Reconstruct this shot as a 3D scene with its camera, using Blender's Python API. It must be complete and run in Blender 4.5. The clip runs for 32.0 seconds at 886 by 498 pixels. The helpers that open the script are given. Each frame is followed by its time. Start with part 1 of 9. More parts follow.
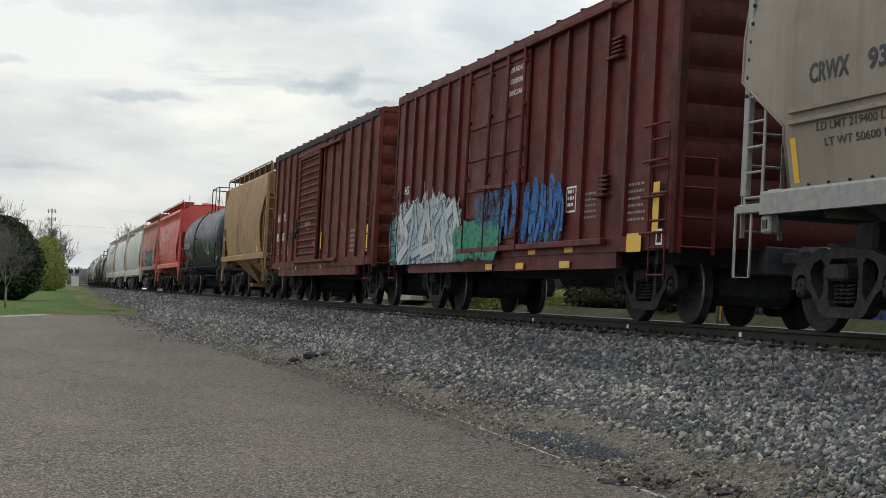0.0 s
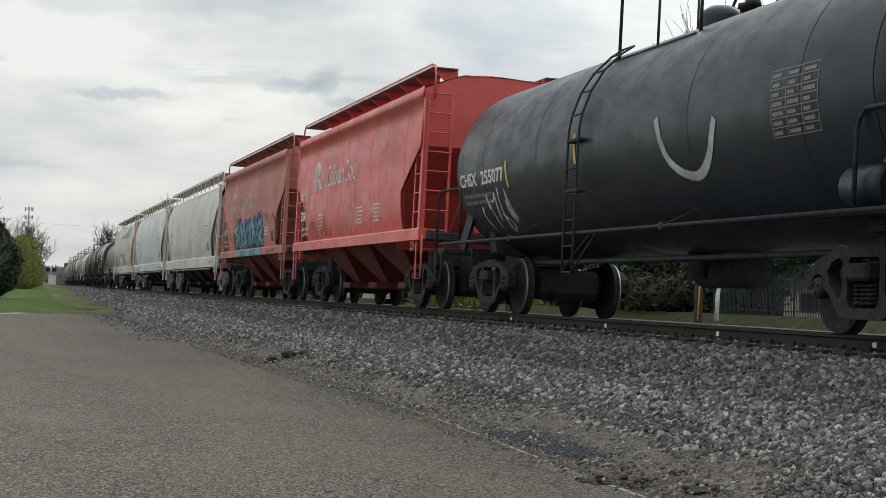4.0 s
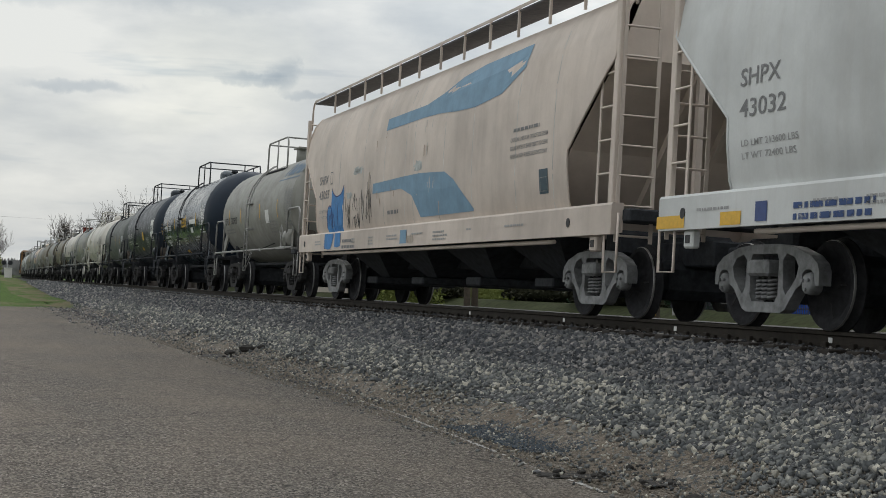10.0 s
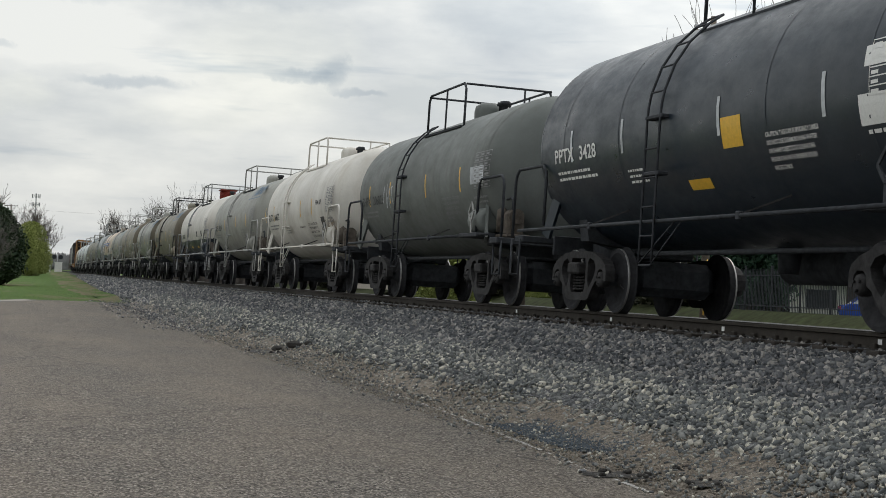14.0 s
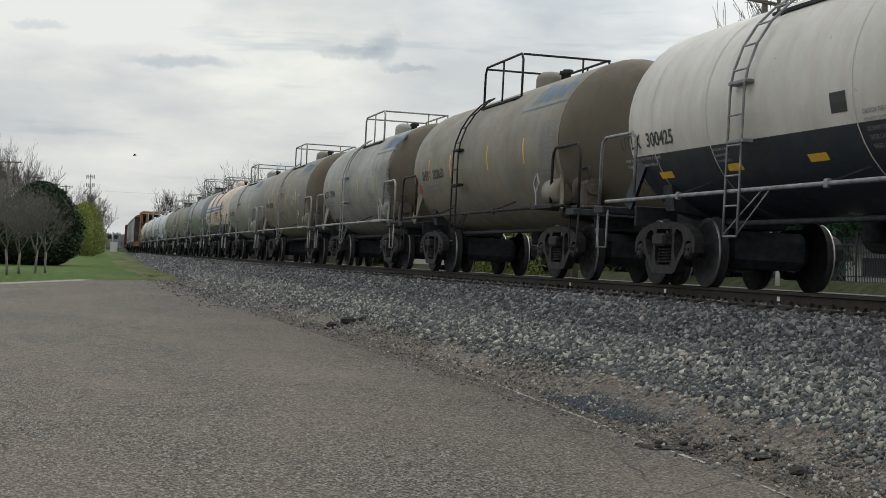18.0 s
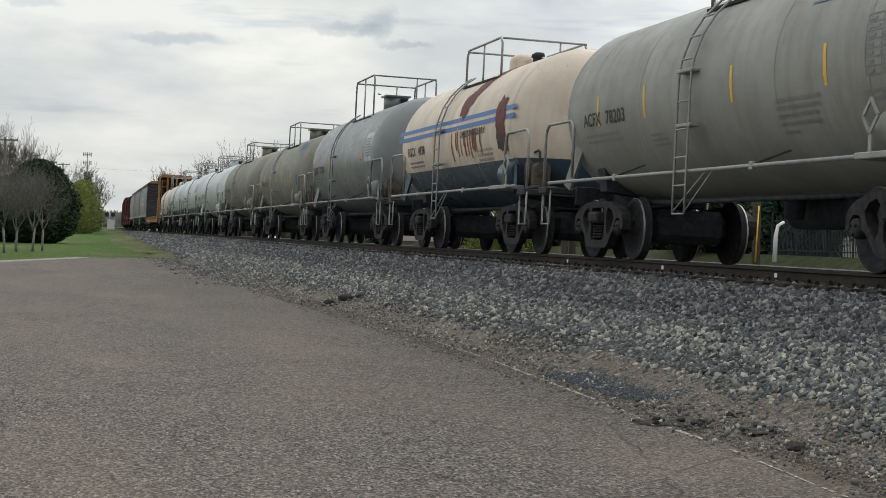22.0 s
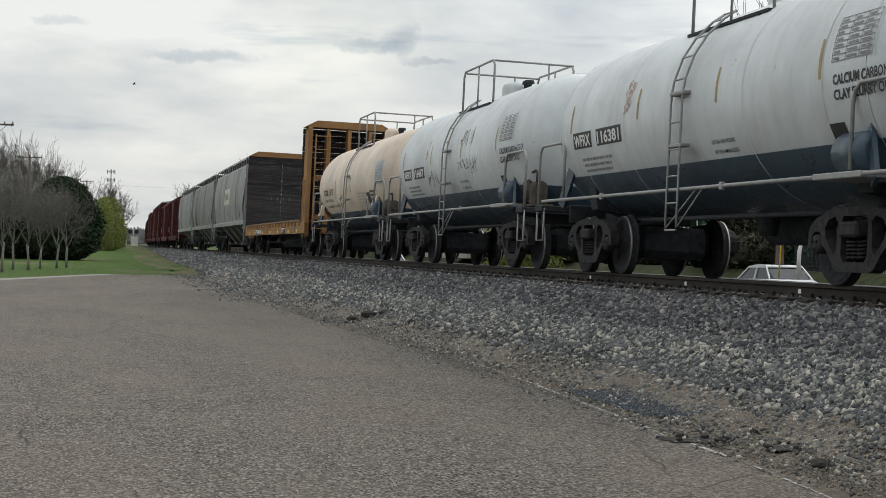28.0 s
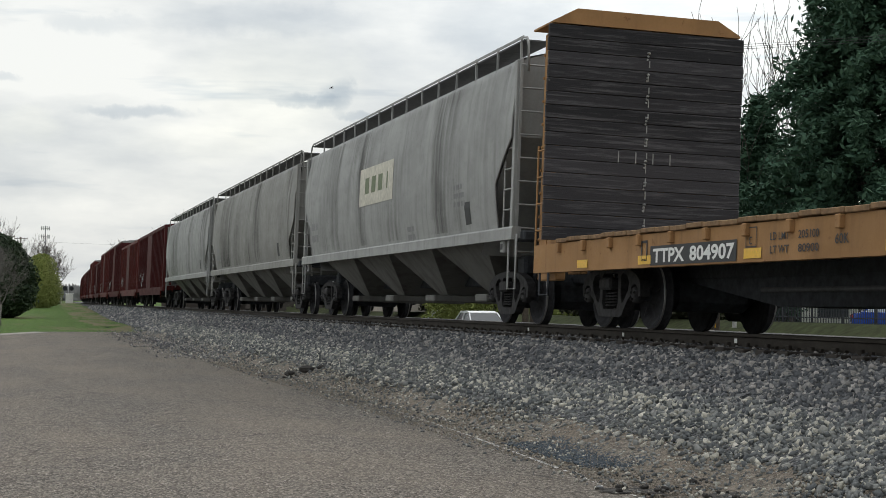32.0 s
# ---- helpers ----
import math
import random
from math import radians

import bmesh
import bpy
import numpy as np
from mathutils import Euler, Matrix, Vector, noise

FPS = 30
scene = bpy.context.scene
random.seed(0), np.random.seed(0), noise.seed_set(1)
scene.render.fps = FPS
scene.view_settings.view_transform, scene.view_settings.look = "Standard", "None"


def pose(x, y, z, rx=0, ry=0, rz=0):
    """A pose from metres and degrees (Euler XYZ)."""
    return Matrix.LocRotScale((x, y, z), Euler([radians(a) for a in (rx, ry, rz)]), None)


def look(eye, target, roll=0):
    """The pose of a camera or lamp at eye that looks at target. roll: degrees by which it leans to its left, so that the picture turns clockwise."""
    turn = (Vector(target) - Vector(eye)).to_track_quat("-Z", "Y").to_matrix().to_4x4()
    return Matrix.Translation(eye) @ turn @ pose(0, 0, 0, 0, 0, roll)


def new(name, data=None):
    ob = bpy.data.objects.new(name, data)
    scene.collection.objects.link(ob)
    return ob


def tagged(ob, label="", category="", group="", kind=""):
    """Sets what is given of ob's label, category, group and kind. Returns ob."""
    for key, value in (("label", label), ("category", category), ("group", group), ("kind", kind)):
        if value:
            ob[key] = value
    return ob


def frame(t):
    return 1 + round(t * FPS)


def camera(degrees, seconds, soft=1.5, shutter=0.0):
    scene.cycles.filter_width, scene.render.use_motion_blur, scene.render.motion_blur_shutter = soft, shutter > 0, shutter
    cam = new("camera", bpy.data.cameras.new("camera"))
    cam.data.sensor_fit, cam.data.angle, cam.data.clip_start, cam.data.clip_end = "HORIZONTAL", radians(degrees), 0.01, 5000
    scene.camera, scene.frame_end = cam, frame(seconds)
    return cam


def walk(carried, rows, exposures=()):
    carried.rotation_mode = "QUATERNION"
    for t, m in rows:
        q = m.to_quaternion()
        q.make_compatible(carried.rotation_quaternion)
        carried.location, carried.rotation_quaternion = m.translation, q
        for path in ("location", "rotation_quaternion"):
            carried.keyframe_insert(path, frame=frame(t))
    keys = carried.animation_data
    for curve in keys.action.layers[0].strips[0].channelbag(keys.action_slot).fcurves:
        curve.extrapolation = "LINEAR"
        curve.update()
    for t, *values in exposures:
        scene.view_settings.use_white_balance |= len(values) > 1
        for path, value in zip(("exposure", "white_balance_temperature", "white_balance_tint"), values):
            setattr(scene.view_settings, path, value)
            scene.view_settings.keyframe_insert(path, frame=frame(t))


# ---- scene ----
cam = camera(30.92, 32.0, soft=0.75)
EYE = Vector((0.0, 0.0, 1.5))


def aim(pan, tilt, roll):
    """Camera pose from degrees: pan to the right of the track's line, tilt up, roll clockwise."""
    a, b = radians(pan), radians(tilt)
    return look(EYE, EYE + Vector((math.sin(a) * math.cos(b), math.cos(a) * math.cos(b), math.sin(b))), roll)


# seconds, pan, tilt, roll
PATH = [
    (0, 15.13, 1.57, 1.43), (0.5, 15.11, 1.58, 1.48), (1, 15.06, 1.53, 1.59), (1.5, 15.08, 1.54, 1.60),
    (2, 15.14, 1.58, 1.51), (2.5, 15.39, 1.50, 1.51), (4.5, 15.98, 1.58, 1.56), (5, 16.06, 1.63, 1.63),
    (5.5, 16.27, 1.73, 1.61), (6, 16.29, 1.79, 1.62), (6.5, 16.57, 1.71, 1.64), (7, 16.73, 1.62, 1.61),
    (7.5, 16.71, 1.63, 1.68), (8, 16.83, 1.54, 1.59), (8.5, 16.81, 1.56, 1.70), (9, 16.85, 1.51, 1.68),
    (9.5, 17.12, 1.45, 1.65), (10, 17.38, 1.39, 1.69), (10.5, 17.47, 1.37, 1.67), (11, 17.49, 1.44, 1.73),
    (11.5, 17.57, 1.51, 1.69), (12, 17.76, 1.52, 1.59), (12.5, 17.74, 1.53, 1.61), (13, 17.34, 1.53, 2.09),
    (13.5, 15.63, 1.18, 2.29), (15.5, 16.36, 1.61, 1.44), (16, 16.40, 0.78, 1.29), (16.5, 15.66, 0.66, 1.41),
    (17, 14.64, 0.16, 1.31), (17.5, 14.07, 0.42, 1.29), (18, 13.84, 0.28, 1.35), (18.5, 13.86, 0.25, 1.57),
    (19, 14.18, 0.06, 1.47), (19.5, 14.40, -0.01, 1.47), (20, 14.07, 0.04, 1.25), (20.5, 14.03, 0.07, 1.09),
    (21, 14.18, 0.07, 1.09), (21.5, 14.12, -0.03, 1.14), (22, 13.95, -0.54, 1.23), (22.5, 13.69, -0.83, 1.23),
    (23, 13.69, -0.70, 1.14), (23.5, 13.70, -0.71, 0.97), (24, 13.58, -0.63, 1.03), (24.5, 13.28, -0.52, 1.00),
    (25, 12.89, -0.19, 1.06), (25.5, 13.09, -0.17, 1.14), (27.5, 13.19, -0.05, 1.02), (28, 13.13, 0.03, 1.14),
    (28.5, 13.17, -0.00, 1.14), (29, 13.48, -0.19, 1.06), (29.5, 13.63, -0.31, 0.92), (30, 13.81, -0.37, 0.77),
    (30.5, 13.96, -0.23, 0.89), (31, 14.14, -0.25, 0.83), (31.5, 14.57, 0.23, 0.63), (32, 15.33, 1.97, 0.52),
]
EXPOSURES = [(0, 0.0), (4, -0.08), (7, -0.15), (8, -0.3), (9, -0.32), (10, -0.2), (12, -0.12), (13, -0.07), (14, -0.1), (16, -0.34), (17, -0.16), (18, -0.15), (20, -0.05), (22, -0.06), (24, 0.05), (25, -0.04), (28, -0.08), (30, 0.03), (31, 0.02), (32, 0.03)]
walk(cam, [(t, aim(p, e, r)) for t, p, e, r in PATH], EXPOSURES)

# ---- daylight: a bright overcast sky, the sun low behind thin cloud beyond the train ----
SUN_AZ, SUN_EL = 62.0, 34.0


def build_world():
    w = bpy.data.worlds.new("sky")
    scene.world = w
    w.use_nodes = True
    nt = w.node_tree
    nt.nodes.clear()
    n, l = nt.nodes.new, nt.links.new
    out, bg = n("ShaderNodeOutputWorld"), n("ShaderNodeBackground")
    sky = n("ShaderNodeTexSky")
    sky.sky_type = "NISHITA"
    sky.sun_disc = False
    sky.sun_elevation, sky.sun_rotation = radians(SUN_EL), radians(SUN_AZ)
    sky.dust_density = 3.0
    tc, mp = n("ShaderNodeTexCoord"), n("ShaderNodeMapping")
    mp.inputs["Scale"].default_value = (1.0, 1.0, 3.2)
    l(tc.outputs["Generated"], mp.inputs["Vector"])
    big, mid, thin = n("ShaderNodeTexNoise"), n("ShaderNodeTexNoise"), n("ShaderNodeTexNoise")
    for t, s, d, r in ((big, 3.2, 5, 0.55), (mid, 9.0, 6, 0.6), (thin, 6.0, 4, 0.55)):
        t.inputs["Scale"].default_value, t.inputs["Detail"].default_value, t.inputs["Roughness"].default_value = s, d, r
    l(mp.outputs[0], big.inputs["Vector"])
    l(mp.outputs[0], mid.inputs["Vector"])
    mp2 = n("ShaderNodeMapping")
    mp2.inputs["Scale"].default_value = (1.0, 1.0, 9.0)
    mp2.inputs["Location"].default_value = (3.1, 1.7, 0.4)
    l(tc.outputs["Generated"], mp2.inputs["Vector"])
    l(mp2.outputs[0], thin.inputs["Vector"])
    add = n("ShaderNodeMath")
    add.operation = "MULTIPLY_ADD"
    l(mid.outputs["Fac"], add.inputs[0])
    add.inputs[1].default_value = 0.45
    l(big.outputs["Fac"], add.inputs[2])
    ramp = n("ShaderNodeValToRGB")
    e = ramp.color_ramp.elements
    e[0].position, e[0].color = 0.55, (4.7, 5.0, 5.25, 1)
    e[1].position, e[1].color = 0.86, (7.7, 7.75, 7.45, 1)
    m = e.new(0.70)
    m.color = (6.0, 6.2, 6.2, 1)
    l(add.outputs[0], ramp.inputs[0])
    dark = n("ShaderNodeValToRGB")
    d = dark.color_ramp.elements
    d[0].position, d[0].color = 0.60, (1, 1, 1, 1)
    d[1].position, d[1].color = 0.72, (0.74, 0.79, 0.85, 1)
    l(thin.outputs["Fac"], dark.inputs[0])
    mul = n("ShaderNodeMix")
    mul.data_type, mul.blend_type = "RGBA", "MULTIPLY"
    mul.inputs["Factor"].default_value = 1.0
    l(ramp.outputs[0], mul.inputs["A"])
    l(dark.outputs[0], mul.inputs["B"])
    mix = n("ShaderNodeMix")
    mix.data_type = "RGBA"
    mix.inputs["Factor"].default_value = 0.88
    l(sky.outputs[0], mix.inputs["A"])
    l(mul.outputs["Result"], mix.inputs["B"])
    # an overcast sky is brightest overhead
    sep, rise = n("ShaderNodeSeparateXYZ"), n("ShaderNodeMapRange")
    rise.interpolation_type = "SMOOTHSTEP"
    for k, val in (("From Min", 0.28), ("From Max", 0.95), ("To Min", 1.0), ("To Max", 2.1)):
        rise.inputs[k].default_value = val
    l(tc.outputs["Generated"], sep.inputs[0])
    l(sep.outputs["Z"], rise.inputs["Value"])
    over = n("ShaderNodeMix")
    over.data_type, over.blend_type = "RGBA", "MULTIPLY"
    over.inputs["Factor"].default_value = 1.0
    l(mix.outputs["Result"], over.inputs["A"])
    l(rise.outputs["Result"], over.inputs["B"])
    # the cloud is brighter towards the hidden sun
    glow, lift = n("ShaderNodeVectorMath"), n("ShaderNodeMapRange")
    glow.operation = "DOT_PRODUCT"
    a, b = radians(SUN_AZ), radians(SUN_EL)
    glow.inputs[1].default_value = (math.sin(a) * math.cos(b), math.cos(a) * math.cos(b), math.sin(b))
    l(tc.outputs["Generated"], glow.inputs[0])
    lift.interpolation_type = "SMOOTHSTEP"
    for k, val in (("From Min", 0.55), ("From Max", 0.88), ("To Min", 0.97), ("To Max", 1.35)):
        lift.inputs[k].default_value = val
    l(glow.outputs["Value"], lift.inputs["Value"])
    sunny = n("ShaderNodeMix")
    sunny.data_type, sunny.blend_type = "RGBA", "MULTIPLY"
    sunny.inputs["Factor"].default_value = 1.0
    l(over.outputs["Result"], sunny.inputs["A"])
    l(lift.outputs["Result"], sunny.inputs["B"])
    # and duller on the side away from it, behind the camera
    back, dull = n("ShaderNodeMapRange"), n("ShaderNodeMix")
    back.interpolation_type = "SMOOTHSTEP"
    for k, val in (("From Min", 0.10), ("From Max", -0.80), ("To Min", 1.0), ("To Max", 0.78)):
        back.inputs[k].default_value = val
    l(sep.outputs["Y"], back.inputs["Value"])
    dull.data_type, dull.blend_type = "RGBA", "MULTIPLY"
    dull.inputs["Factor"].default_value = 1.0
    l(sunny.outputs["Result"], dull.inputs["A"])
    l(back.outputs["Result"], dull.inputs["B"])
    colour = dull.outputs["Result"]

    # single clouds low over the line: compass angle, height and half sizes in degrees, strength, tint
    def math_node(op, *vals):
        x = n("ShaderNodeMath")
        x.operation = op
        for i, v in enumerate(vals):
            if isinstance(v, (int, float)):
                x.inputs[i].default_value = v
            else:
                l(v, x.inputs[i])
        return x.outputs[0]

    wisp = n("ShaderNodeTexNoise")
    wisp.inputs["Scale"].default_value, wisp.inputs["Detail"].default_value, wisp.inputs["Roughness"].default_value = 38, 5, 0.6
    l(tc.outputs["Generated"], wisp.inputs["Vector"])
    sway = math_node("SUBTRACT", wisp.outputs["Fac"], 0.5)
    az = math_node("MULTIPLY_ADD", sway, 2.4, math_node("MULTIPLY", math_node("ARCTAN2", sep.outputs["X"], sep.outputs["Y"]), 57.2958))
    el = math_node("MULTIPLY_ADD", sway, 1.1, math_node("MULTIPLY", math_node("ARCSINE", sep.outputs["Z"]), 57.2958))
    grey, pale = (0.74, 0.78, 0.83, 1), (1.09, 1.08, 1.04, 1)
    for a0, e0, w, h, k, tint in ((9.3, 7.6, 4.2, 2.6, 0.9, pale), (0.6, 6.0, 1.5, 0.8, 0.8, pale), (6.6, 5.6, 3.0, 0.9, 0.6, pale), (15.0, 6.6, 3.0, 1.2, 0.6, pale), (10.3, 7.15, 1.7, 0.32, 1.0, grey), (11.5, 7.35, 0.75, 0.65, 0.9, grey), (12.6, 6.75, 1.3, 0.22, 0.8, grey), (4.4, 6.65, 2.6, 0.30, 0.9, grey), (-0.4, 7.7, 1.3, 0.22, 0.7, grey), (2.8, 9.7, 2.2, 0.45, 0.6, grey), (8.6, 10.0, 5.0, 0.8, 0.6, grey), (17.8, 9.6, 4.0, 1.6, 0.7, grey)):
        p = math_node("DIVIDE", math_node("SUBTRACT", az, a0), w)
        q = math_node("DIVIDE", math_node("SUBTRACT", el, e0), h)
        d = math_node("MULTIPLY_ADD", p, p, math_node("MULTIPLY", q, q))
        soft = n("ShaderNodeMapRange")
        soft.interpolation_type = "SMOOTHSTEP"
        for key, val in (("From Min", 1.0), ("From Max", 0.0), ("To Min", 0.0), ("To Max", k)):
            soft.inputs[key].default_value = val
        l(d, soft.inputs["Value"])
        puff = n("ShaderNodeMix")
        puff.data_type, puff.blend_type = "RGBA", "MULTIPLY"
        l(soft.outputs["Result"], puff.inputs["Factor"])
        l(colour, puff.inputs["A"])
        puff.inputs["B"].default_value = tint
        colour = puff.outputs["Result"]
    l(colour, bg.inputs["Color"])
    bg.inputs["Strength"].default_value = 0.13
    l(bg.outputs[0], out.inputs[0])


build_world()
sun = new("sun", bpy.data.lights.new("sun", "SUN"))
sun.data.energy, sun.data.angle, sun.data.color = 0.7, radians(25), (1.0, 0.95, 0.88)
a, b = radians(SUN_AZ), radians(SUN_EL)
sun.matrix_world = look((0, 0, 60), (-math.sin(a) * math.cos(b), -math.cos(a) * math.cos(b), 60 - math.sin(b)))

# ---- materials ----
MATS = {}


def shader(name, build):
    """A node material made once per name; build(nodes.new, links.new, principled)."""
    if name not in MATS:
        m = MATS[name] = bpy.data.materials.new(name)
        m.use_nodes = True
        nt = m.node_tree
        build(nt.nodes.new, nt.links.new, nt.nodes["Principled BSDF"])
    return MATS[name]


def coords(n, l, scale=(1, 1, 1), by="Object", jitter=True):
    """Texture coordinates in metres, shifted for each object so that alike things differ."""
    tc, mp = n("ShaderNodeTexCoord"), n("ShaderNodeMapping")
    mp.inputs["Scale"].default_value = scale
    if jitter:
        info, mul = n("ShaderNodeObjectInfo"), n("ShaderNodeMath")
        mul.operation = "MULTIPLY"
        mul.inputs[1].default_value = 37.0
        l(info.outputs["Random"], mul.inputs[0])
        l(mul.outputs[0], mp.inputs["Location"])
    l(tc.outputs[by], mp.inputs["Vector"])
    return mp.outputs[0]


def noise_tex(n, l, vec, scale, detail=4, rough=0.6):
    t = n("ShaderNodeTexNoise")
    t.inputs["Scale"].default_value, t.inputs["Detail"].default_value, t.inputs["Roughness"].default_value = scale, detail, rough
    l(vec, t.inputs["Vector"])
    return t.outputs["Fac"]


def ramp(n, l, fac, *stops):
    r = n("ShaderNodeValToRGB")
    e = r.color_ramp.elements
    for i, (p, c) in enumerate(stops):
        x = e[i] if i < 2 else e.new(p)
        x.position = p
        x.color = (*c, 1) if len(c) == 3 else c
    l(fac, r.inputs[0])
    return r.outputs[0]


def mix(n, l, fac, a, b, how="MIX"):
    x = n("ShaderNodeMix")
    x.data_type, x.blend_type = "RGBA", how
    for sock, v in (("Factor", fac), ("A", a), ("B", b)):
        if isinstance(v, bpy.types.NodeSocket):
            l(v, x.inputs[sock])
        elif isinstance(v, tuple):
            x.inputs[sock].default_value = (*v[:3], 1)
        else:
            x.inputs[sock].default_value = v
    return x.outputs["Result"]


def bump(n, l, height, strength, dist, p):
    b = n("ShaderNodeBump")
    b.inputs["Strength"].default_value, b.inputs["Distance"].default_value = strength, dist
    l(height, b.inputs["Height"])
    l(b.outputs[0], p.inputs["Normal"])


def paint(name, col, dirt=0.35, rust=0.0, rough=0.5, stain=(0.05, 0.042, 0.034), chalk=0.0, spec=0.2, flake=0.0):
    """Weathered vehicle paint: fading patches, broad grime, dirt that runs down, rust specks."""
    def build(n, l, p):
        v = coords(n, l)
        streak = noise_tex(n, l, coords(n, l, (1.2, 2.2, 0.25)), 1.7, 6, 0.62)
        patch = noise_tex(n, l, v, 0.55, 6, 0.62)
        grime = noise_tex(n, l, coords(n, l, (1, 0.8, 1.6)), 1.9, 7, 0.7)
        grain = noise_tex(n, l, v, 30, 4, 0.65)
        c = mix(n, l, ramp(n, l, patch, (0.32, (0, 0, 0)), (0.68, (1, 1, 1))), tuple(x * 0.78 for x in col), tuple(min(1, x * 1.12 + chalk) for x in col))
        c = mix(n, l, ramp(n, l, streak, (0.48, (0, 0, 0)), (0.74, (dirt, dirt, dirt))), c, stain)
        c = mix(n, l, ramp(n, l, grime, (0.54, (0, 0, 0)), (0.72, (dirt * 0.55,) * 3)), c, tuple((x + y) / 2 for x, y in zip(stain, col)))
        c = mix(n, l, ramp(n, l, grain, (0.35, (0, 0, 0)), (0.7, (dirt * 0.35,) * 3)), c, tuple(x * 0.55 for x in col))
        if flake:
            torn = noise_tex(n, l, coords(n, l, (1.0, 1.3, 0.55)), 1.25, 11, 0.72)
            c = mix(n, l, ramp(n, l, torn, (0.53, (0, 0, 0)), (0.585, (flake,) * 3)), c, tuple(x * 0.42 for x in stain))
            bare = noise_tex(n, l, coords(n, l, (1.0, 1.0, 0.8)), 2.6, 10, 0.75)
            c = mix(n, l, ramp(n, l, bare, (0.60, (0, 0, 0)), (0.64, (flake * 0.8,) * 3)), c, tuple(min(1, x * 1.5 + 0.02) for x in col))
        if rust:
            spots = noise_tex(n, l, v, 4.5, 8, 0.72)
            c = mix(n, l, ramp(n, l, spots, (0.66 - 0.2 * rust, (0, 0, 0)), (0.74 - 0.15 * rust, (0.85, 0.85, 0.85))), c, (0.13, 0.052, 0.025))
        l(c, p.inputs["Base Color"])
        p.inputs["Specular IOR Level"].default_value = spec
        l(ramp(n, l, grime, (0.3, (max(0.08, rough - 0.1),) * 3), (0.7, (min(1, rough + 0.2),) * 3)), p.inputs["Roughness"])
        bump(n, l, mix(n, l, 0.5, grain, patch), 0.14, 0.01, p)
    return shader(name, build)


def plain(name, col, rough=0.6, metal=0.0, vary=0.25, scale=9.0, relief=0.1, spec=0.5):
    def build(n, l, p):
        v = coords(n, l)
        t = noise_tex(n, l, v, scale, 6, 0.65)
        l(mix(n, l, ramp(n, l, t, (0.3, (0, 0, 0)), (0.7, (1, 1, 1))), tuple(x * (1 - vary) for x in col), tuple(min(1, x * (1 + vary)) for x in col)), p.inputs["Base Color"])
        p.inputs["Roughness"].default_value, p.inputs["Metallic"].default_value = rough, metal
        p.inputs["Specular IOR Level"].default_value = spec
        bump(n, l, t, relief, 0.01, p)
    return shader(name, build)


def spray(name, col, cover=0.6, scale=7.0, rough=0.6):
    """Thin or worn paint: speckled, so that the surface under it shows through."""
    def build(n, l, p):
        v = coords(n, l)
        t = noise_tex(n, l, v, scale, 8, 0.75)
        tone = noise_tex(n, l, v, 2.2, 4, 0.6)
        l(mix(n, l, tone, tuple(x * 0.6 for x in col), tuple(min(1, x * 1.35) for x in col)), p.inputs["Base Color"])
        a = 0.5 + (0.5 - cover) * 0.5
        l(ramp(n, l, t, (a - 0.07, (0, 0, 0)), (a + 0.07, (1, 1, 1))), p.inputs["Alpha"])
        p.inputs["Roughness"].default_value = rough
        p.inputs["Specular IOR Level"].default_value = 0.25
    return shader(name, build)


DARK = plain("grimy_black_steel", (0.043, 0.046, 0.052), 0.8, 0.0, 0.4, spec=0.15)
SIDEF = plain("dusty_cast_steel", (0.032, 0.031, 0.032), 0.78, 0.0, 0.6, spec=0.2)
SOOTY = plain("sooty_cast_steel", (0.034, 0.034, 0.037), 0.8, 0.0, 0.5, spec=0.15)
SILVER = plain("silver_painted_castings", (0.21, 0.215, 0.22), 0.6, 0.1, 0.55, 5)
WHEELM = plain("brown_wheel_steel", (0.034, 0.034, 0.037), 0.88, 0.0, 0.4, spec=0.12)
GRATE = plain("dark_grating_steel", (0.10, 0.10, 0.105), 0.75, 0.0, 0.3)
TREAD = plain("polished_wheel_tread", (0.34, 0.335, 0.33), 0.4, 0.6, 0.2)
RAILM = plain("rusty_rail_steel", (0.034, 0.029, 0.024), 0.8, 0.0, 0.35, 5, spec=0.2)
WHITE = plain("white_stencil_paint", (0.72, 0.72, 0.70), 0.6, 0, 0.08, 30)
BLACK = plain("black_stencil_paint", (0.025, 0.025, 0.028), 0.6, 0, 0.2, 30)
GREYT = plain("faded_grey_stencil", (0.20, 0.20, 0.205), 0.6, 0, 0.2, 30)
LIGHTT = plain("pale_grey_stencil", (0.36, 0.36, 0.36), 0.6, 0, 0.2, 30)
YELLOW = plain("yellow_reflector", (0.72, 0.42, 0.03), 0.45, 0, 0.12, 20)
VALVE = plain("grimy_brown_castings", (0.085, 0.072, 0.060), 0.8, 0.0, 0.5, spec=0.2)
BLUE = plain("blue_stencil_paint", (0.03, 0.06, 0.2), 0.5, 0, 0.15, 20)

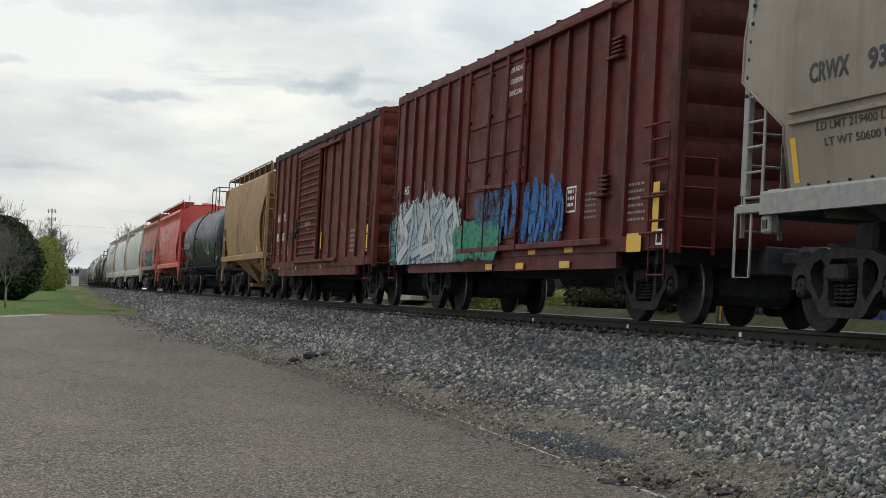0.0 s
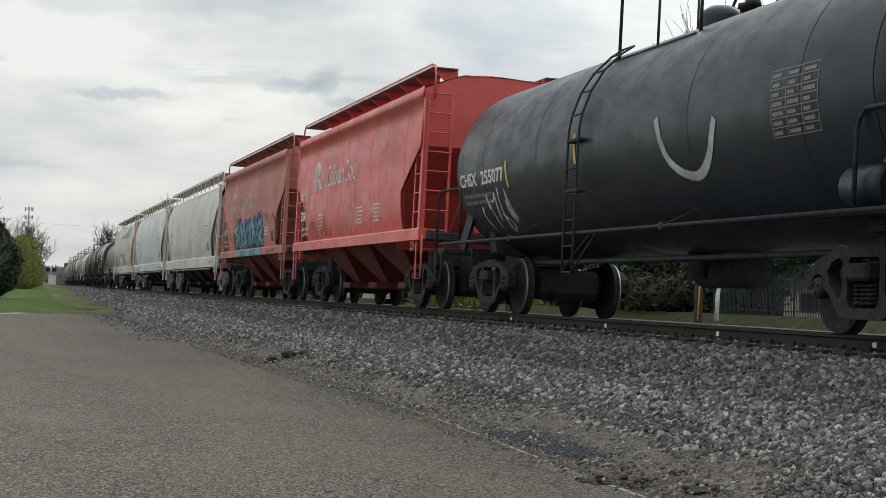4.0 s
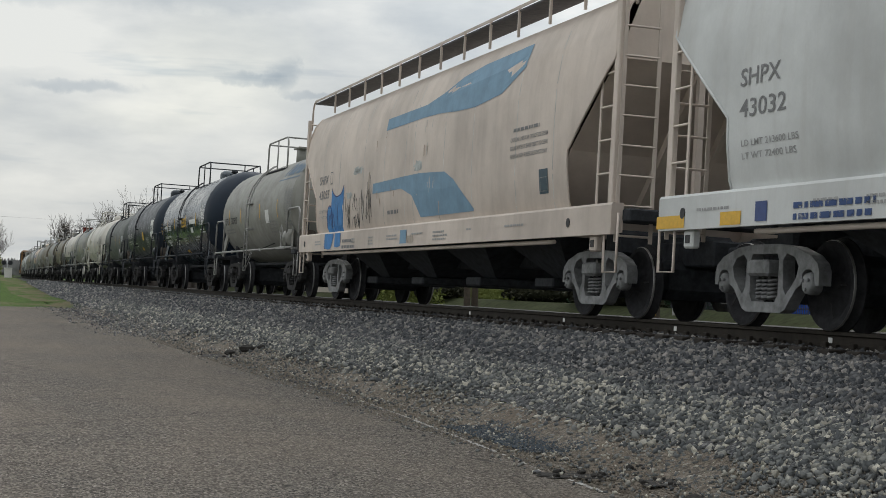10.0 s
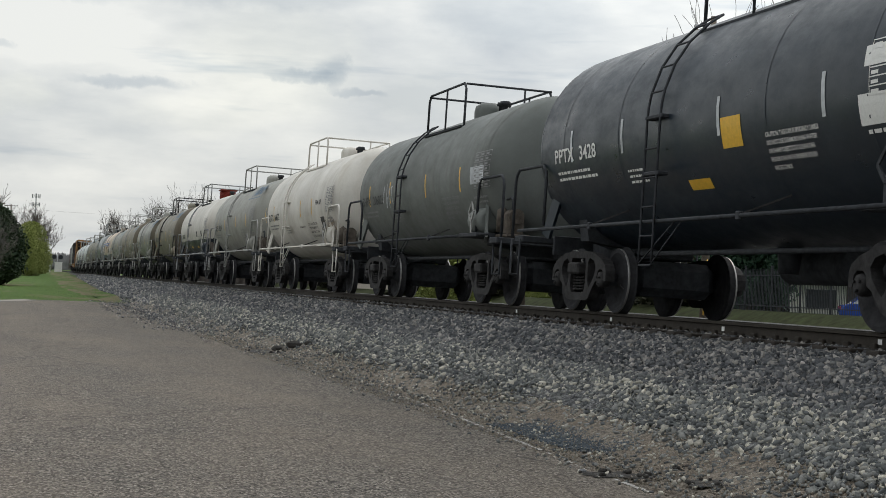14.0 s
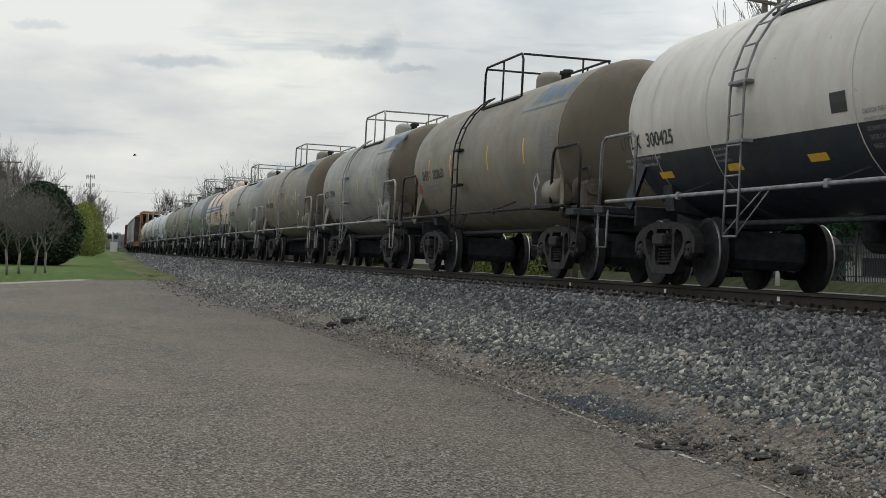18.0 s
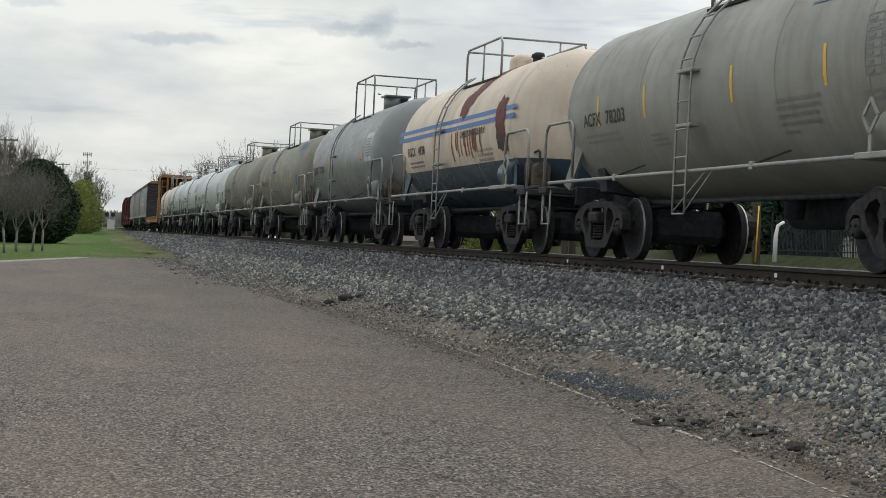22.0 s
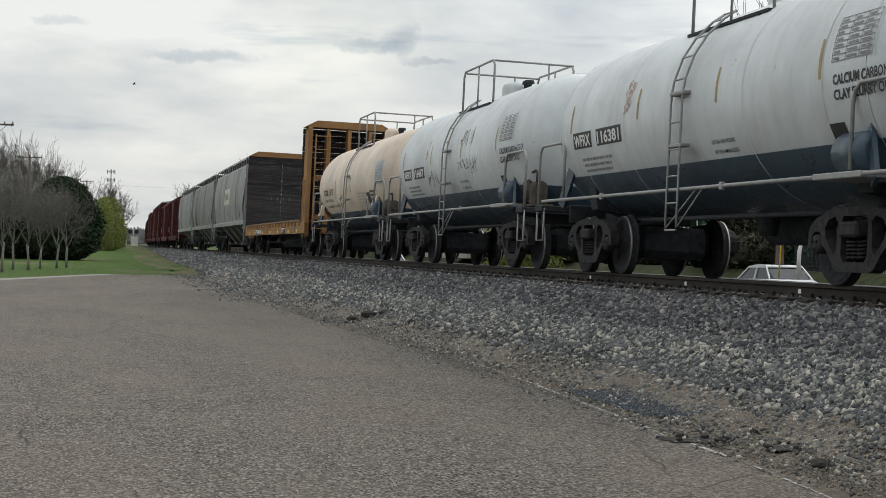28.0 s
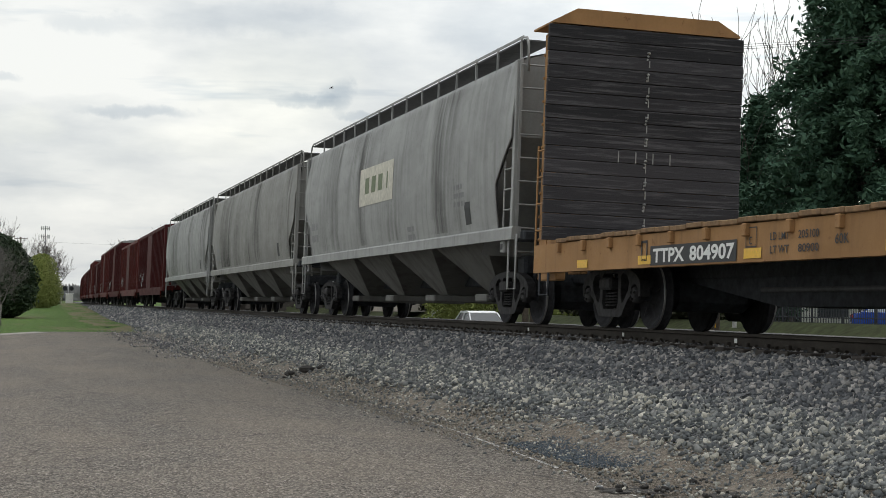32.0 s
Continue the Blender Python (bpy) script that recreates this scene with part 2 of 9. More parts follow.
# ---- mesh helpers ----
class Geo:
    """Collects vertices and faces for one mesh."""

    def __init__(self):
        self.v, self.f, self.s, self.m = [], [], [], []

    def add(self, vs, fs, smooth=False, mat=0):
        o = len(self.v)
        self.v += [tuple(x) for x in vs]
        self.f += [tuple(i + o for i in q) for q in fs]
        self.s += [smooth] * len(fs)
        self.m += [mat] * len(fs)

    def box(self, c, s, bev=0.0, mat=0, m=None):
        x, y, z = (k / 2 for k in s)
        if bev <= 0:
            vs = [(i * x, j * y, k * z) for i in (-1, 1) for j in (-1, 1) for k in (-1, 1)]
            fs = [(0, 1, 3, 2), (4, 6, 7, 5), (0, 4, 5, 1), (2, 3, 7, 6), (0, 2, 6, 4), (1, 5, 7, 3)]
        else:
            vs, fs, idx = [], [], {}
            for i in (-1, 1):
                for j in (-1, 1):
                    for k in (-1, 1):
                        for ax in range(3):
                            p = [i * (x - bev), j * (y - bev), k * (z - bev)]
                            p[ax] = (i * x, j * y, k * z)[ax]
                            idx[i, j, k, ax] = len(vs)
                            vs.append(tuple(p))
            for ax in range(3):
                o1, o2 = [a for a in range(3) if a != ax]
                for sg in (-1, 1):
                    q = []
                    for a, b in ((-1, -1), (1, -1), (1, 1), (-1, 1)):
                        key = [0, 0, 0]
                        key[ax], key[o1], key[o2] = sg, a, b
                        q.append(idx[(*key, ax)])
                    fs.append(tuple(q))
                for a in (-1, 1):
                    for b in (-1, 1):
                        q = []
                        for e, w in ((-1, o1), (1, o1), (1, o2), (-1, o2)):
                            key = [0, 0, 0]
                            key[ax], key[o1], key[o2] = e, a, b
                            q.append(idx[(*key, w)])
                        fs.append(tuple(q))
            for i in (-1, 1):
                for j in (-1, 1):
                    for k in (-1, 1):
                        fs.append(tuple(idx[i, j, k, ax] for ax in range(3)))
        if m is not None:
            vs = [tuple(m @ Vector(p)) for p in vs]
        self.add([(p[0] + c[0], p[1] + c[1], p[2] + c[2]) for p in vs], fs, False, mat)

    def bar(self, p, q, w, h, bev=0.0, mat=0):
        """A rectangular bar from p to q, w wide sideways and h high."""
        p, q = Vector(p), Vector(q)
        d = q - p
        m = d.to_track_quat("Y", "Z").to_matrix()
        self.box((p + q) / 2, (w, d.length, h), bev, mat, m)

    def tube(self, pts, r, n=6, smooth=True, mat=0, caps=True):
        """A round bar along pts; r is a number or one radius a point."""
        pts = [Vector(p) for p in pts]
        rs = r if isinstance(r, (list, tuple)) else [r] * len(pts)
        vs, fs = [], []
        up = None
        for i, p in enumerate(pts):
            d = (pts[min(i + 1, len(pts) - 1)] - pts[max(i - 1, 0)]).normalized()
            if up is None:
                up = d.orthogonal().normalized()
            up = (up - d * up.dot(d)).normalized()
            side = d.cross(up)
            for k in range(n):
                a = 2 * math.pi * k / n
                vs.append(p + (up * math.cos(a) + side * math.sin(a)) * rs[i])
        for i in range(len(pts) - 1):
            for k in range(n):
                a, b = i * n + k, i * n + (k + 1) % n
                fs.append((a, b, b + n, a + n))
        self.add(vs, fs, smooth, mat)
        if caps:
            o = len(self.v) - len(vs)
            self.f += [tuple(o + k for k in range(n))[::-1], tuple(o + len(vs) - n + k for k in range(n))]
            self.s += [False, False]
            self.m += [mat, mat]

    def loft(self, rings, smooth=True, closed=True, caps=False, mat=0):
        n = len(rings[0])
        vs = [p for r in rings for p in r]
        fs = []
        for i in range(len(rings) - 1):
            for k in range(n if closed else n - 1):
                a, b = i * n + k, i * n + (k + 1) % n
                fs.append((a, b, b + n, a + n))
        self.add(vs, fs, smooth, mat)
        if caps:
            o = len(self.v) - len(vs)
            self.f += [tuple(o + k for k in range(n))[::-1], tuple(o + len(vs) - n + k for k in range(n))]
            self.s += [False, False]
            self.m += [mat, mat]

    def lathe_x(self, prof, x0=0.0, n=28, smooth=True, mat=0):
        """Turn a profile of (x, r) about the x axis."""
        self.loft([[(x0 + x, r * math.cos(2 * math.pi * k / n), r * math.sin(2 * math.pi * k / n)) for k in range(n)] for x, r in prof], smooth, True, False, mat)

    def extr(self, prof, y0, y1, smooth=False, mat=0):
        """A closed outline of (x, z) drawn along y."""
        self.loft([[(x, y0, z) for x, z in prof], [(x, y1, z) for x, z in prof]], smooth, True, True, mat)

    def mesh(self, name, mats):
        me = bpy.data.meshes.new(name)
        me.from_pydata(self.v, [], self.f)
        for x in (mats if isinstance(mats, (list, tuple)) else [mats]):
            me.materials.append(x)
        me.polygons.foreach_set("use_smooth", self.s)
        me.polygons.foreach_set("material_index", self.m)
        me.update()
        return me


def put(name, me, parent, m=None, label=""):
    ob = new(name, me)
    ob.parent = parent
    if m is not None:
        ob.matrix_basis = m
    return tagged(ob, label)


def part(name, g, mats, parent, label="", m=None):
    return put(name, g.mesh(name, mats), parent, m, label)


def thing(name, m, label, category, group="", kind="", data=None):
    ob = new(name, data)
    ob.matrix_basis = m
    return tagged(ob, label, category, group, kind)


SHARED = {}


def shared(key, build):
    if key not in SHARED:
        SHARED[key] = build()
    return SHARED[key]


# ---- surfaces to letter on ----
class Face:
    """The near side of a wagon: an outline of (x, z) from the sill up, on which flat marks are laid."""

    def __init__(self, prof, drop=0.0):
        self.drop = drop
        self.p = [Vector(q) for q in prof]
        self.d = [0.0]
        for a, b in zip(self.p, self.p[1:]):
            self.d.append(self.d[-1] + (b - a).length)

    def start(self, z):
        z -= self.drop
        for i in range(len(self.p) - 1):
            a, b = self.p[i], self.p[i + 1]
            if a.y <= z <= b.y:
                return self.d[i] + (self.d[i + 1] - self.d[i]) * (z - a.y) / max(1e-6, b.y - a.y)
        return self.d[0] if z < self.p[0].y else self.d[-1]

    def at(self, y, s, off=0.005):
        s = min(max(s, 0.0), self.d[-1] - 1e-4)
        i = max(k for k in range(len(self.p) - 1) if self.d[k] <= s)
        a, b = self.p[i], self.p[i + 1]
        t = b - a
        q = a + t * ((s - self.d[i]) / t.length)
        nx, nz = -t.y / t.length, t.x / t.length
        return (q.x + nx * off, y, q.y + nz * off)


def rows_of(face, y0, y1, s0, s1, off, g, step=0.12, mat=0):
    n = max(1, int(math.ceil((s1 - s0) / step)))
    vs, fs = [], []
    for i in range(n + 1):
        s = s0 + (s1 - s0) * i / n
        vs += [face.at(y0, s, off), face.at(y1, s, off)]
    for i in range(n):
        a = 2 * i
        fs.append((a, a + 1, a + 3, a + 2))
    g.add(vs, fs, False, mat)


def patch(face, parent, y, z, w, h, mat, name="marking", label="", off=0.005):
    """A painted or stuck-on rectangle, its lower left corner at (y, z) as one faces the wagon."""
    g = Geo()
    s = face.start(z)
    rows_of(face, y, y - w, s, s + h, off, g)
    return part(name, g, mat, parent, label)


def bars(face, parent, y, z, w, lines, mat, size=0.07, gap=0.6, seed=0, name="stencil", off=0.005):
    """Stencilled lines too small to read, as plain bars."""
    rnd = random.Random(seed)
    g = Geo()
    s = face.start(z)
    for i in range(lines):
        s1 = s - i * size * (1 + gap)
        u = 0.0
        end = w * rnd.uniform(0.75, 1.0)
        while u < end:
            k = rnd.uniform(0.5, 1.9) * size * 2
            rows_of(face, y - u, y - min(u + k, end), s1, s1 + size, off, g)
            u += k + size * 0.7
    return tagged(part(name, g, mat, parent), kind="stuff")


def letters(face, parent, y, z, body, height, mat, width=None, name="lettering", label="", bold=0.012, off=0.006, space=1.0):
    """Words on a wagon's side, their left end at y, their foot at z."""
    cu = bpy.data.curves.new("words", "FONT")
    cu.body, cu.size, cu.offset, cu.resolution_u, cu.space_character = body, height / 0.73, bold * height / 0.3, 3, space
    ob = bpy.data.objects.new("words", cu)
    me = ob.to_mesh()
    xs = [v.co.x for v in me.vertices]
    k = width / (max(xs) - min(xs)) if width else 1.0
    s, x0 = face.start(z), min(xs)
    g = Geo()
    g.add([face.at(y - (v.co.x - x0) * k, s + v.co.y, off) for v in me.vertices], [tuple(p.vertices) for p in me.polygons])
    ob.to_mesh_clear()
    bpy.data.objects.remove(ob)
    bpy.data.curves.remove(cu)
    return part(name, g, mat, parent, label)


def stroke(face, g, pts, w, off=0.007, mat=0):
    """A hand-drawn stroke of width w through (y, z) points on the side."""
    pts = [Vector((y, face.start(z))) for y, z in pts]
    fine = []
    for i in range(len(pts) - 1):
        p0, p1, p2, p3 = pts[max(i - 1, 0)], pts[i], pts[i + 1], pts[min(i + 2, len(pts) - 1)]
        for k in range(4):
            t = k / 4
            fine.append(0.5 * (2 * p1 + (p2 - p0) * t + (2 * p0 - 5 * p1 + 4 * p2 - p3) * t * t + (3 * p1 - p0 - 3 * p2 + p3) * t ** 3))
    fine.append(pts[-1])
    vs, fs = [], []
    for i, p in enumerate(fine):
        d = fine[min(i + 1, len(fine) - 1)] - fine[max(i - 1, 0)]
        d = d.normalized() if d.length > 1e-6 else Vector((1, 0))
        nrm = Vector((-d.y, d.x)) * w / 2
        vs += [face.at((p + nrm).x, (p + nrm).y, off), face.at((p - nrm).x, (p - nrm).y, off)]
    for i in range(len(fine) - 1):
        fs.append((2 * i, 2 * i + 1, 2 * i + 3, 2 * i + 2))
    g.add(vs, fs, False, mat)


def blob(face, g, y, z, w, h, rnd, off=0.006, mat=0, n=14, rough=0.25):
    """A filled patch of spray paint with an uneven outline, centred on (y, z)."""
    s = face.start(z)
    vs = [face.at(y, s, off)]
    for ring in (0.5, 1.0):
        for k in range(n):
            a = 2 * math.pi * k / n
            r = ring * (1 + (rnd.uniform(-rough, rough) if ring == 1 else 0))
            c, t = math.cos(a), math.sin(a)
            vs.append(face.at(y + w / 2 * r * math.copysign(abs(c) ** 0.7, c), s + h / 2 * r * math.copysign(abs(t) ** 0.7, t), off))
    fs = [(0, 1 + k, 1 + (k + 1) % n) for k in range(n)]
    fs += [(1 + k, 1 + n + k, 1 + n + (k + 1) % n, 1 + (k + 1) % n) for k in range(n)]
    g.add(vs, fs, False, mat)

# ---- the railway: one gentle curve that bends away beyond the camera ----
BEND = 1.318e-4          # one over the radius
X_TRACK, Z_RAIL = 9.25, 1.158
CANT = 1.7               # degrees by which the track leans away
SPEED, GAIN = 13.061, 0.0033


def on_track(y, lift=0.0, side=0.0):
    """The pose at the rail tops, y metres along the line, facing along it."""
    m = pose(X_TRACK + BEND * y * y / 2, y, Z_RAIL, 0, CANT, -math.degrees(BEND * y))
    return m @ Matrix.Translation((side, 0, lift))


def along(prof, name, mats, parent, ys, smooth=False, label=""):
    """A closed outline of (side, height) drawn along the line."""
    g = Geo()
    g.loft([[tuple(on_track(y) @ Vector((x, 0, z))) for x, z in prof] for y in ys], smooth, True, True)
    return part(name, g, mats, parent, label)


YS = [-80 + 4 * i for i in range(60)] + [160 + 20 * i for i in range(48)]
track = thing("railway_track", Matrix.Identity(4), "weathered railway track of rusty rails on ballasted ties", "railway track", kind="structure")
RAILP = [(-0.07, -0.171), (0.07, -0.171), (0.07, -0.160), (0.012, -0.135), (0.010, -0.045), (0.036, -0.035), (0.036, -0.006), (0.028, 0.0), (-0.028, 0.0), (-0.036, -0.006), (-0.036, -0.035), (-0.010, -0.045), (-0.012, -0.135), (-0.07, -0.160)]
for sx in (-0.755, 0.755):
    along([(x + sx, z) for x, z in RAILP], "rail", RAILM, track, YS)

# ---- ground ----
def smooth(a, b, x):
    t = min(1.0, max(0.0, (x - a) / (b - a)))
    return t * t * (3 - 2 * t)


def track_x(y):
    return X_TRACK + BEND * y * y / 2


def ground_z(x, y):
    """Height of the open ground: level by the car park, rising a little up the line and beyond the track."""
    u = x - track_x(y)
    left = -0.05 + 1.1 * smooth(80, 215, y) + 0.12 * smooth(70, 92, y)
    right = 0.58 + 0.3 * smooth(90, 215, y) - 0.90 * smooth(6.5, 10.0, u) + 1.20 * smooth(17.6, 20.0, u) - 0.55 * smooth(22.0, 25.0, u)
    return left + (right - left) * smooth(-4.2, 4.0, u)


def asphalt_mat(n, l, p):
    v = coords(n, l, jitter=False)
    far = coords(n, l, (1, 0.35, 1), jitter=False)
    chips = n("ShaderNodeTexVoronoi")
    chips.inputs["Scale"].default_value = 56
    grit = coords(n, l, (1, 0.55, 1), jitter=False)
    l(grit, chips.inputs["Vector"])
    t = noise_tex(n, l, grit, 42, 2, 0.8)
    s = noise_tex(n, l, v, 6.5, 5, 0.8)
    b = noise_tex(n, l, far, 0.45, 6, 0.62)
    stain = noise_tex(n, l, far, 1.7, 5, 0.7)
    c = ramp(n, l, chips.outputs["Color"], (0.12, (0.018, 0.016, 0.014)), (0.97, (0.34, 0.307, 0.27)), (0.45, (0.115, 0.100, 0.085)), (0.75, (0.205, 0.183, 0.158)))
    c = mix(n, l, ramp(n, l, t, (0.52, (0, 0, 0)), (0.60, (0.85, 0.85, 0.85))), c, (0.035, 0.031, 0.027))
    c = mix(n, l, ramp(n, l, s, (0.52, (0, 0, 0)), (0.66, (0.6, 0.6, 0.6))), c, (0.06, 0.055, 0.05))
    c = mix(n, l, ramp(n, l, b, (0.40, (0, 0, 0)), (0.66, (0.35, 0.35, 0.35))), c, (0.21, 0.17, 0.132))
    c = mix(n, l, ramp(n, l, stain, (0.60, (0, 0, 0)), (0.72, (0.4, 0.4, 0.4))), c, (0.075, 0.068, 0.06))
    cr = n("ShaderNodeTexVoronoi")
    cr.feature = "DISTANCE_TO_EDGE"
    cr.inputs["Scale"].default_value = 0.24
    wob = n("ShaderNodeMix")
    wob.data_type = "RGBA"
    wob.inputs["Factor"].default_value = 0.18
    l(v, wob.inputs["A"])
    tn = n("ShaderNodeTexNoise")
    tn.inputs["Scale"].default_value, tn.inputs["Detail"].default_value = 1.6, 6
    l(v, tn.inputs["Vector"])
    l(tn.outputs["Color"], wob.inputs["B"])
    l(wob.outputs["Result"], cr.inputs["Vector"])
    gate = noise_tex(n, l, v, 0.5, 2, 0.5)
    line = ramp(n, l, cr.outputs["Distance"], (0.0, (1, 1, 1)), (0.0035, (0, 0, 0)))
    line = mix(n, l, ramp(n, l, gate, (0.45, (0, 0, 0)), (0.6, (1, 1, 1))), (0, 0, 0), line)
    c = mix(n, l, line, c, (0.030, 0.027, 0.024))
    seam = n("ShaderNodeTexVoronoi")
    seam.feature = "DISTANCE_TO_EDGE"
    seam.inputs["Scale"].default_value = 1.0
    warp = n("ShaderNodeVectorMath")
    warp.operation = "MULTIPLY"
    warp.inputs[1].default_value = (0.75, 0.95, 1.0)
    l(wob.outputs["Result"], warp.inputs[0])
    l(warp.outputs[0], seam.inputs["Vector"])
    worn = noise_tex(n, l, coords(n, l, (0.6, 1.0, 1), jitter=False), 1.3, 4, 0.6)
    hair = mix(n, l, ramp(n, l, worn, (0.52, (0, 0, 0)), (0.60, (0.8, 0.8, 0.8))), (0, 0, 0), ramp(n, l, seam.outputs["Distance"], (0.0, (1, 1, 1)), (0.012, (0, 0, 0))))
    c = mix(n, l, hair, c, (0.034, 0.030, 0.027))
    l(c, p.inputs["Base Color"])
    p.inputs["Roughness"].default_value = 0.92
    p.inputs["Specular IOR Level"].default_value = 0.25
    bump(n, l, mix(n, l, 0.5, t, chips.outputs["Distance"]), 1.0, 0.025, p)


def dirt_mat(n, l, p):
    v = coords(n, l, jitter=False)
    t = noise_tex(n, l, v, 19, 5, 0.85)
    b = noise_tex(n, l, v, 1.3, 5, 0.65)
    c = mix(n, l, ramp(n, l, t, (0.42, (0, 0, 0)), (0.62, (1, 1, 1))), (0.060, 0.050, 0.039), (0.27, 0.232, 0.188))
    c = mix(n, l, ramp(n, l, b, (0.45, (0, 0, 0)), (0.7, (0.7, 0.7, 0.7))), c, (0.12, 0.088, 0.06))
    l(c, p.inputs["Base Color"])
    p.inputs["Roughness"].default_value = 0.95
    bump(n, l, t, 0.8, 0.03, p)


def ballast_mat(n, l, p):
    v = coords(n, l, jitter=False)
    cell = n("ShaderNodeTexVoronoi")
    cell.inputs["Scale"].default_value = 19
    l(v, cell.inputs["Vector"])
    big = noise_tex(n, l, v, 0.8, 4, 0.6)
    c = ramp(n, l, cell.outputs["Color"], (0.1, (0.045, 0.047, 0.052)), (0.9, (0.20, 0.20, 0.205)))
    # near-black between the cells paints the shade in the gaps between stones
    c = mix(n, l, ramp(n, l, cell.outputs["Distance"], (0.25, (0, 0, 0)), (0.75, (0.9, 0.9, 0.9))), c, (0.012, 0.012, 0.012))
    c = mix(n, l, ramp(n, l, big, (0.5, (0, 0, 0)), (0.75, (0.4, 0.4, 0.4))), c, (0.12, 0.11, 0.095))
    l(c, p.inputs["Base Color"])
    p.inputs["Roughness"].default_value = 0.9
    bump(n, l, cell.outputs["Distance"], 1.0, -0.05, p)


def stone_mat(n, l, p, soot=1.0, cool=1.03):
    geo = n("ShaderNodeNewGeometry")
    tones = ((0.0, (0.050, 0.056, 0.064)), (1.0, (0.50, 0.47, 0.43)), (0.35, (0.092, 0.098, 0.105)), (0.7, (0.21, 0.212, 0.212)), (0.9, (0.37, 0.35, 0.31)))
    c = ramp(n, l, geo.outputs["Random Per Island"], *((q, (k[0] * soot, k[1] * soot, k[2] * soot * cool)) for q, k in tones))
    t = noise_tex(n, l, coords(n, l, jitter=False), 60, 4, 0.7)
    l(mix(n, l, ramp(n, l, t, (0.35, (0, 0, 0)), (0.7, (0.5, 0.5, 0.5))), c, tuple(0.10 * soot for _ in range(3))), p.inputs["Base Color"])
    p.inputs["Roughness"].default_value = 0.9
    p.inputs["Specular IOR Level"].default_value = 0.25
    bump(n, l, t, 0.4, 0.01, p)


def grass_mat(brown, scale=0.22):
    def build(n, l, p):
        v = coords(n, l, jitter=False)
        t = noise_tex(n, l, v, 5, 7, 0.8)
        m = noise_tex(n, l, coords(n, l, (1, 0.4, 1), jitter=False), 0.9, 5, 0.7)
        b = noise_tex(n, l, coords(n, l, (1, 0.3, 1), jitter=False), scale, 5, 0.65)
        c = mix(n, l, ramp(n, l, t, (0.38, (0, 0, 0)), (0.62, (1, 1, 1))), (0.020, 0.048, 0.009), (0.100, 0.170, 0.032))
        c = mix(n, l, ramp(n, l, m, (0.45, (0, 0, 0)), (0.65, (0.5, 0.5, 0.5))), c, (0.06, 0.085, 0.018))
        c = mix(n, l, ramp(n, l, b, (0.60 - brown, (0, 0, 0)), (0.74 - brown, (0.85, 0.85, 0.85))), c, (0.15, 0.12, 0.075))
        l(c, p.inputs["Base Color"])
        p.inputs["Roughness"].default_value = 0.95
        p.inputs["Specular IOR Level"].default_value = 0.2
        bump(n, l, t, 1.0, 0.08, p)
    return build


ASPHALT = shader("worn_asphalt", asphalt_mat)
DIRT = shader("gravelly_dirt", dirt_mat)
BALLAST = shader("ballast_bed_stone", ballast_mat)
STONE = shader("crushed_stone", stone_mat)
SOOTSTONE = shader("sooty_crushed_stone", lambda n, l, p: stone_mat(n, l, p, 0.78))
TOESTONE = shader("pale_dusty_stone", lambda n, l, p: stone_mat(n, l, p, 1.22, 0.94))
GRIT = plain("brown_grit", (0.20, 0.175, 0.145), 0.95, 0, 0.5, 30, 0.3, spec=0.2)
GRASS = shader("spring_grass", grass_mat(0.05))
VERGE = shader("worn_verge_grass", grass_mat(0.17, 0.5))
ROADM = plain("road_asphalt", (0.06, 0.057, 0.054), 0.9, 0, 0.2, 3)
WOODT = plain("weathered_tie_wood", (0.026, 0.021, 0.017), 0.9, 0, 0.45, 12, 0.5)

# the sheet that reaches the horizon
g = Geo()
us = [-3000, -1500, -700, -300, -120, -60, -30, -20, -14, -11, -9, -7.5, -6.5, -5.6, -5, -4.4, -3.4, -2, 0, 2, 3.4, 4.4, 6.2, 7.5, 9, 10.2, 14, 17.5, 18.8, 20, 22, 23.5, 25, 40, 80, 200, 500, 1200, 3000]
yy = [-2500, -900, -300, -100, -40] + [-20 + 6 * i for i in range(45)] + [270, 320, 400, 520, 700, 1000, 1500, 2400, 4200]
g.loft([[(u + (track_x(y) if abs(u) < 100 and abs(y) < 1100 else 9.0 if abs(y) >= 1100 else track_x(y) * (1 if abs(u) < 400 else 0)), y, ground_z(u + track_x(y), y) - (0.0 if abs(u) > 3.5 else 0.3)) for u in us] for y in yy], True, False)
tagged(new("ground", g.mesh("ground", GRASS)), "mown spring grass with worn brown patches", "grass", kind="structure")

# car park: a ragged edge along the track, grass beyond it
def edge_x(y):
    pts = ((-40, 4.6), (8, 4.62), (11, 4.85), (15, 5.05), (18, 5.2), (22, 5.37), (33, 5.43), (41, 5.52), (65, 5.75), (84, 5.9))
    for (ya, xa), (yb, xb) in zip(pts, pts[1:]):
        if y <= yb:
            return xa + (xb - xa) * (y - ya) / (yb - ya)
    return pts[-1][1]


edge = []
for i in range(150):
    y = -40 + 0.8 * i
    x = edge_x(y) + 0.08 * noise.noise((y * 0.6, 3.0, 0)) + 0.07 * noise.noise((y * 2.6, 9.0, 0))
    edge.append((x, y))
left_edge = []
for i in range(150):
    y = -40 + 0.8 * i
    x = -7.5 - (50 - y) * 0.32 if y < 50 else -7.5 + (y - 50) * 0.318
    x += 0.10 * noise.noise((y * 0.9, 7.0, 0))
    left_edge.append((x, y))
rows = [[(a[0] + (b[0] - a[0]) * k / 8, a[1], 0.0) for k in range(9)] for a, b in zip(left_edge, edge) if a[0] < b[0] and a[1] < 82]
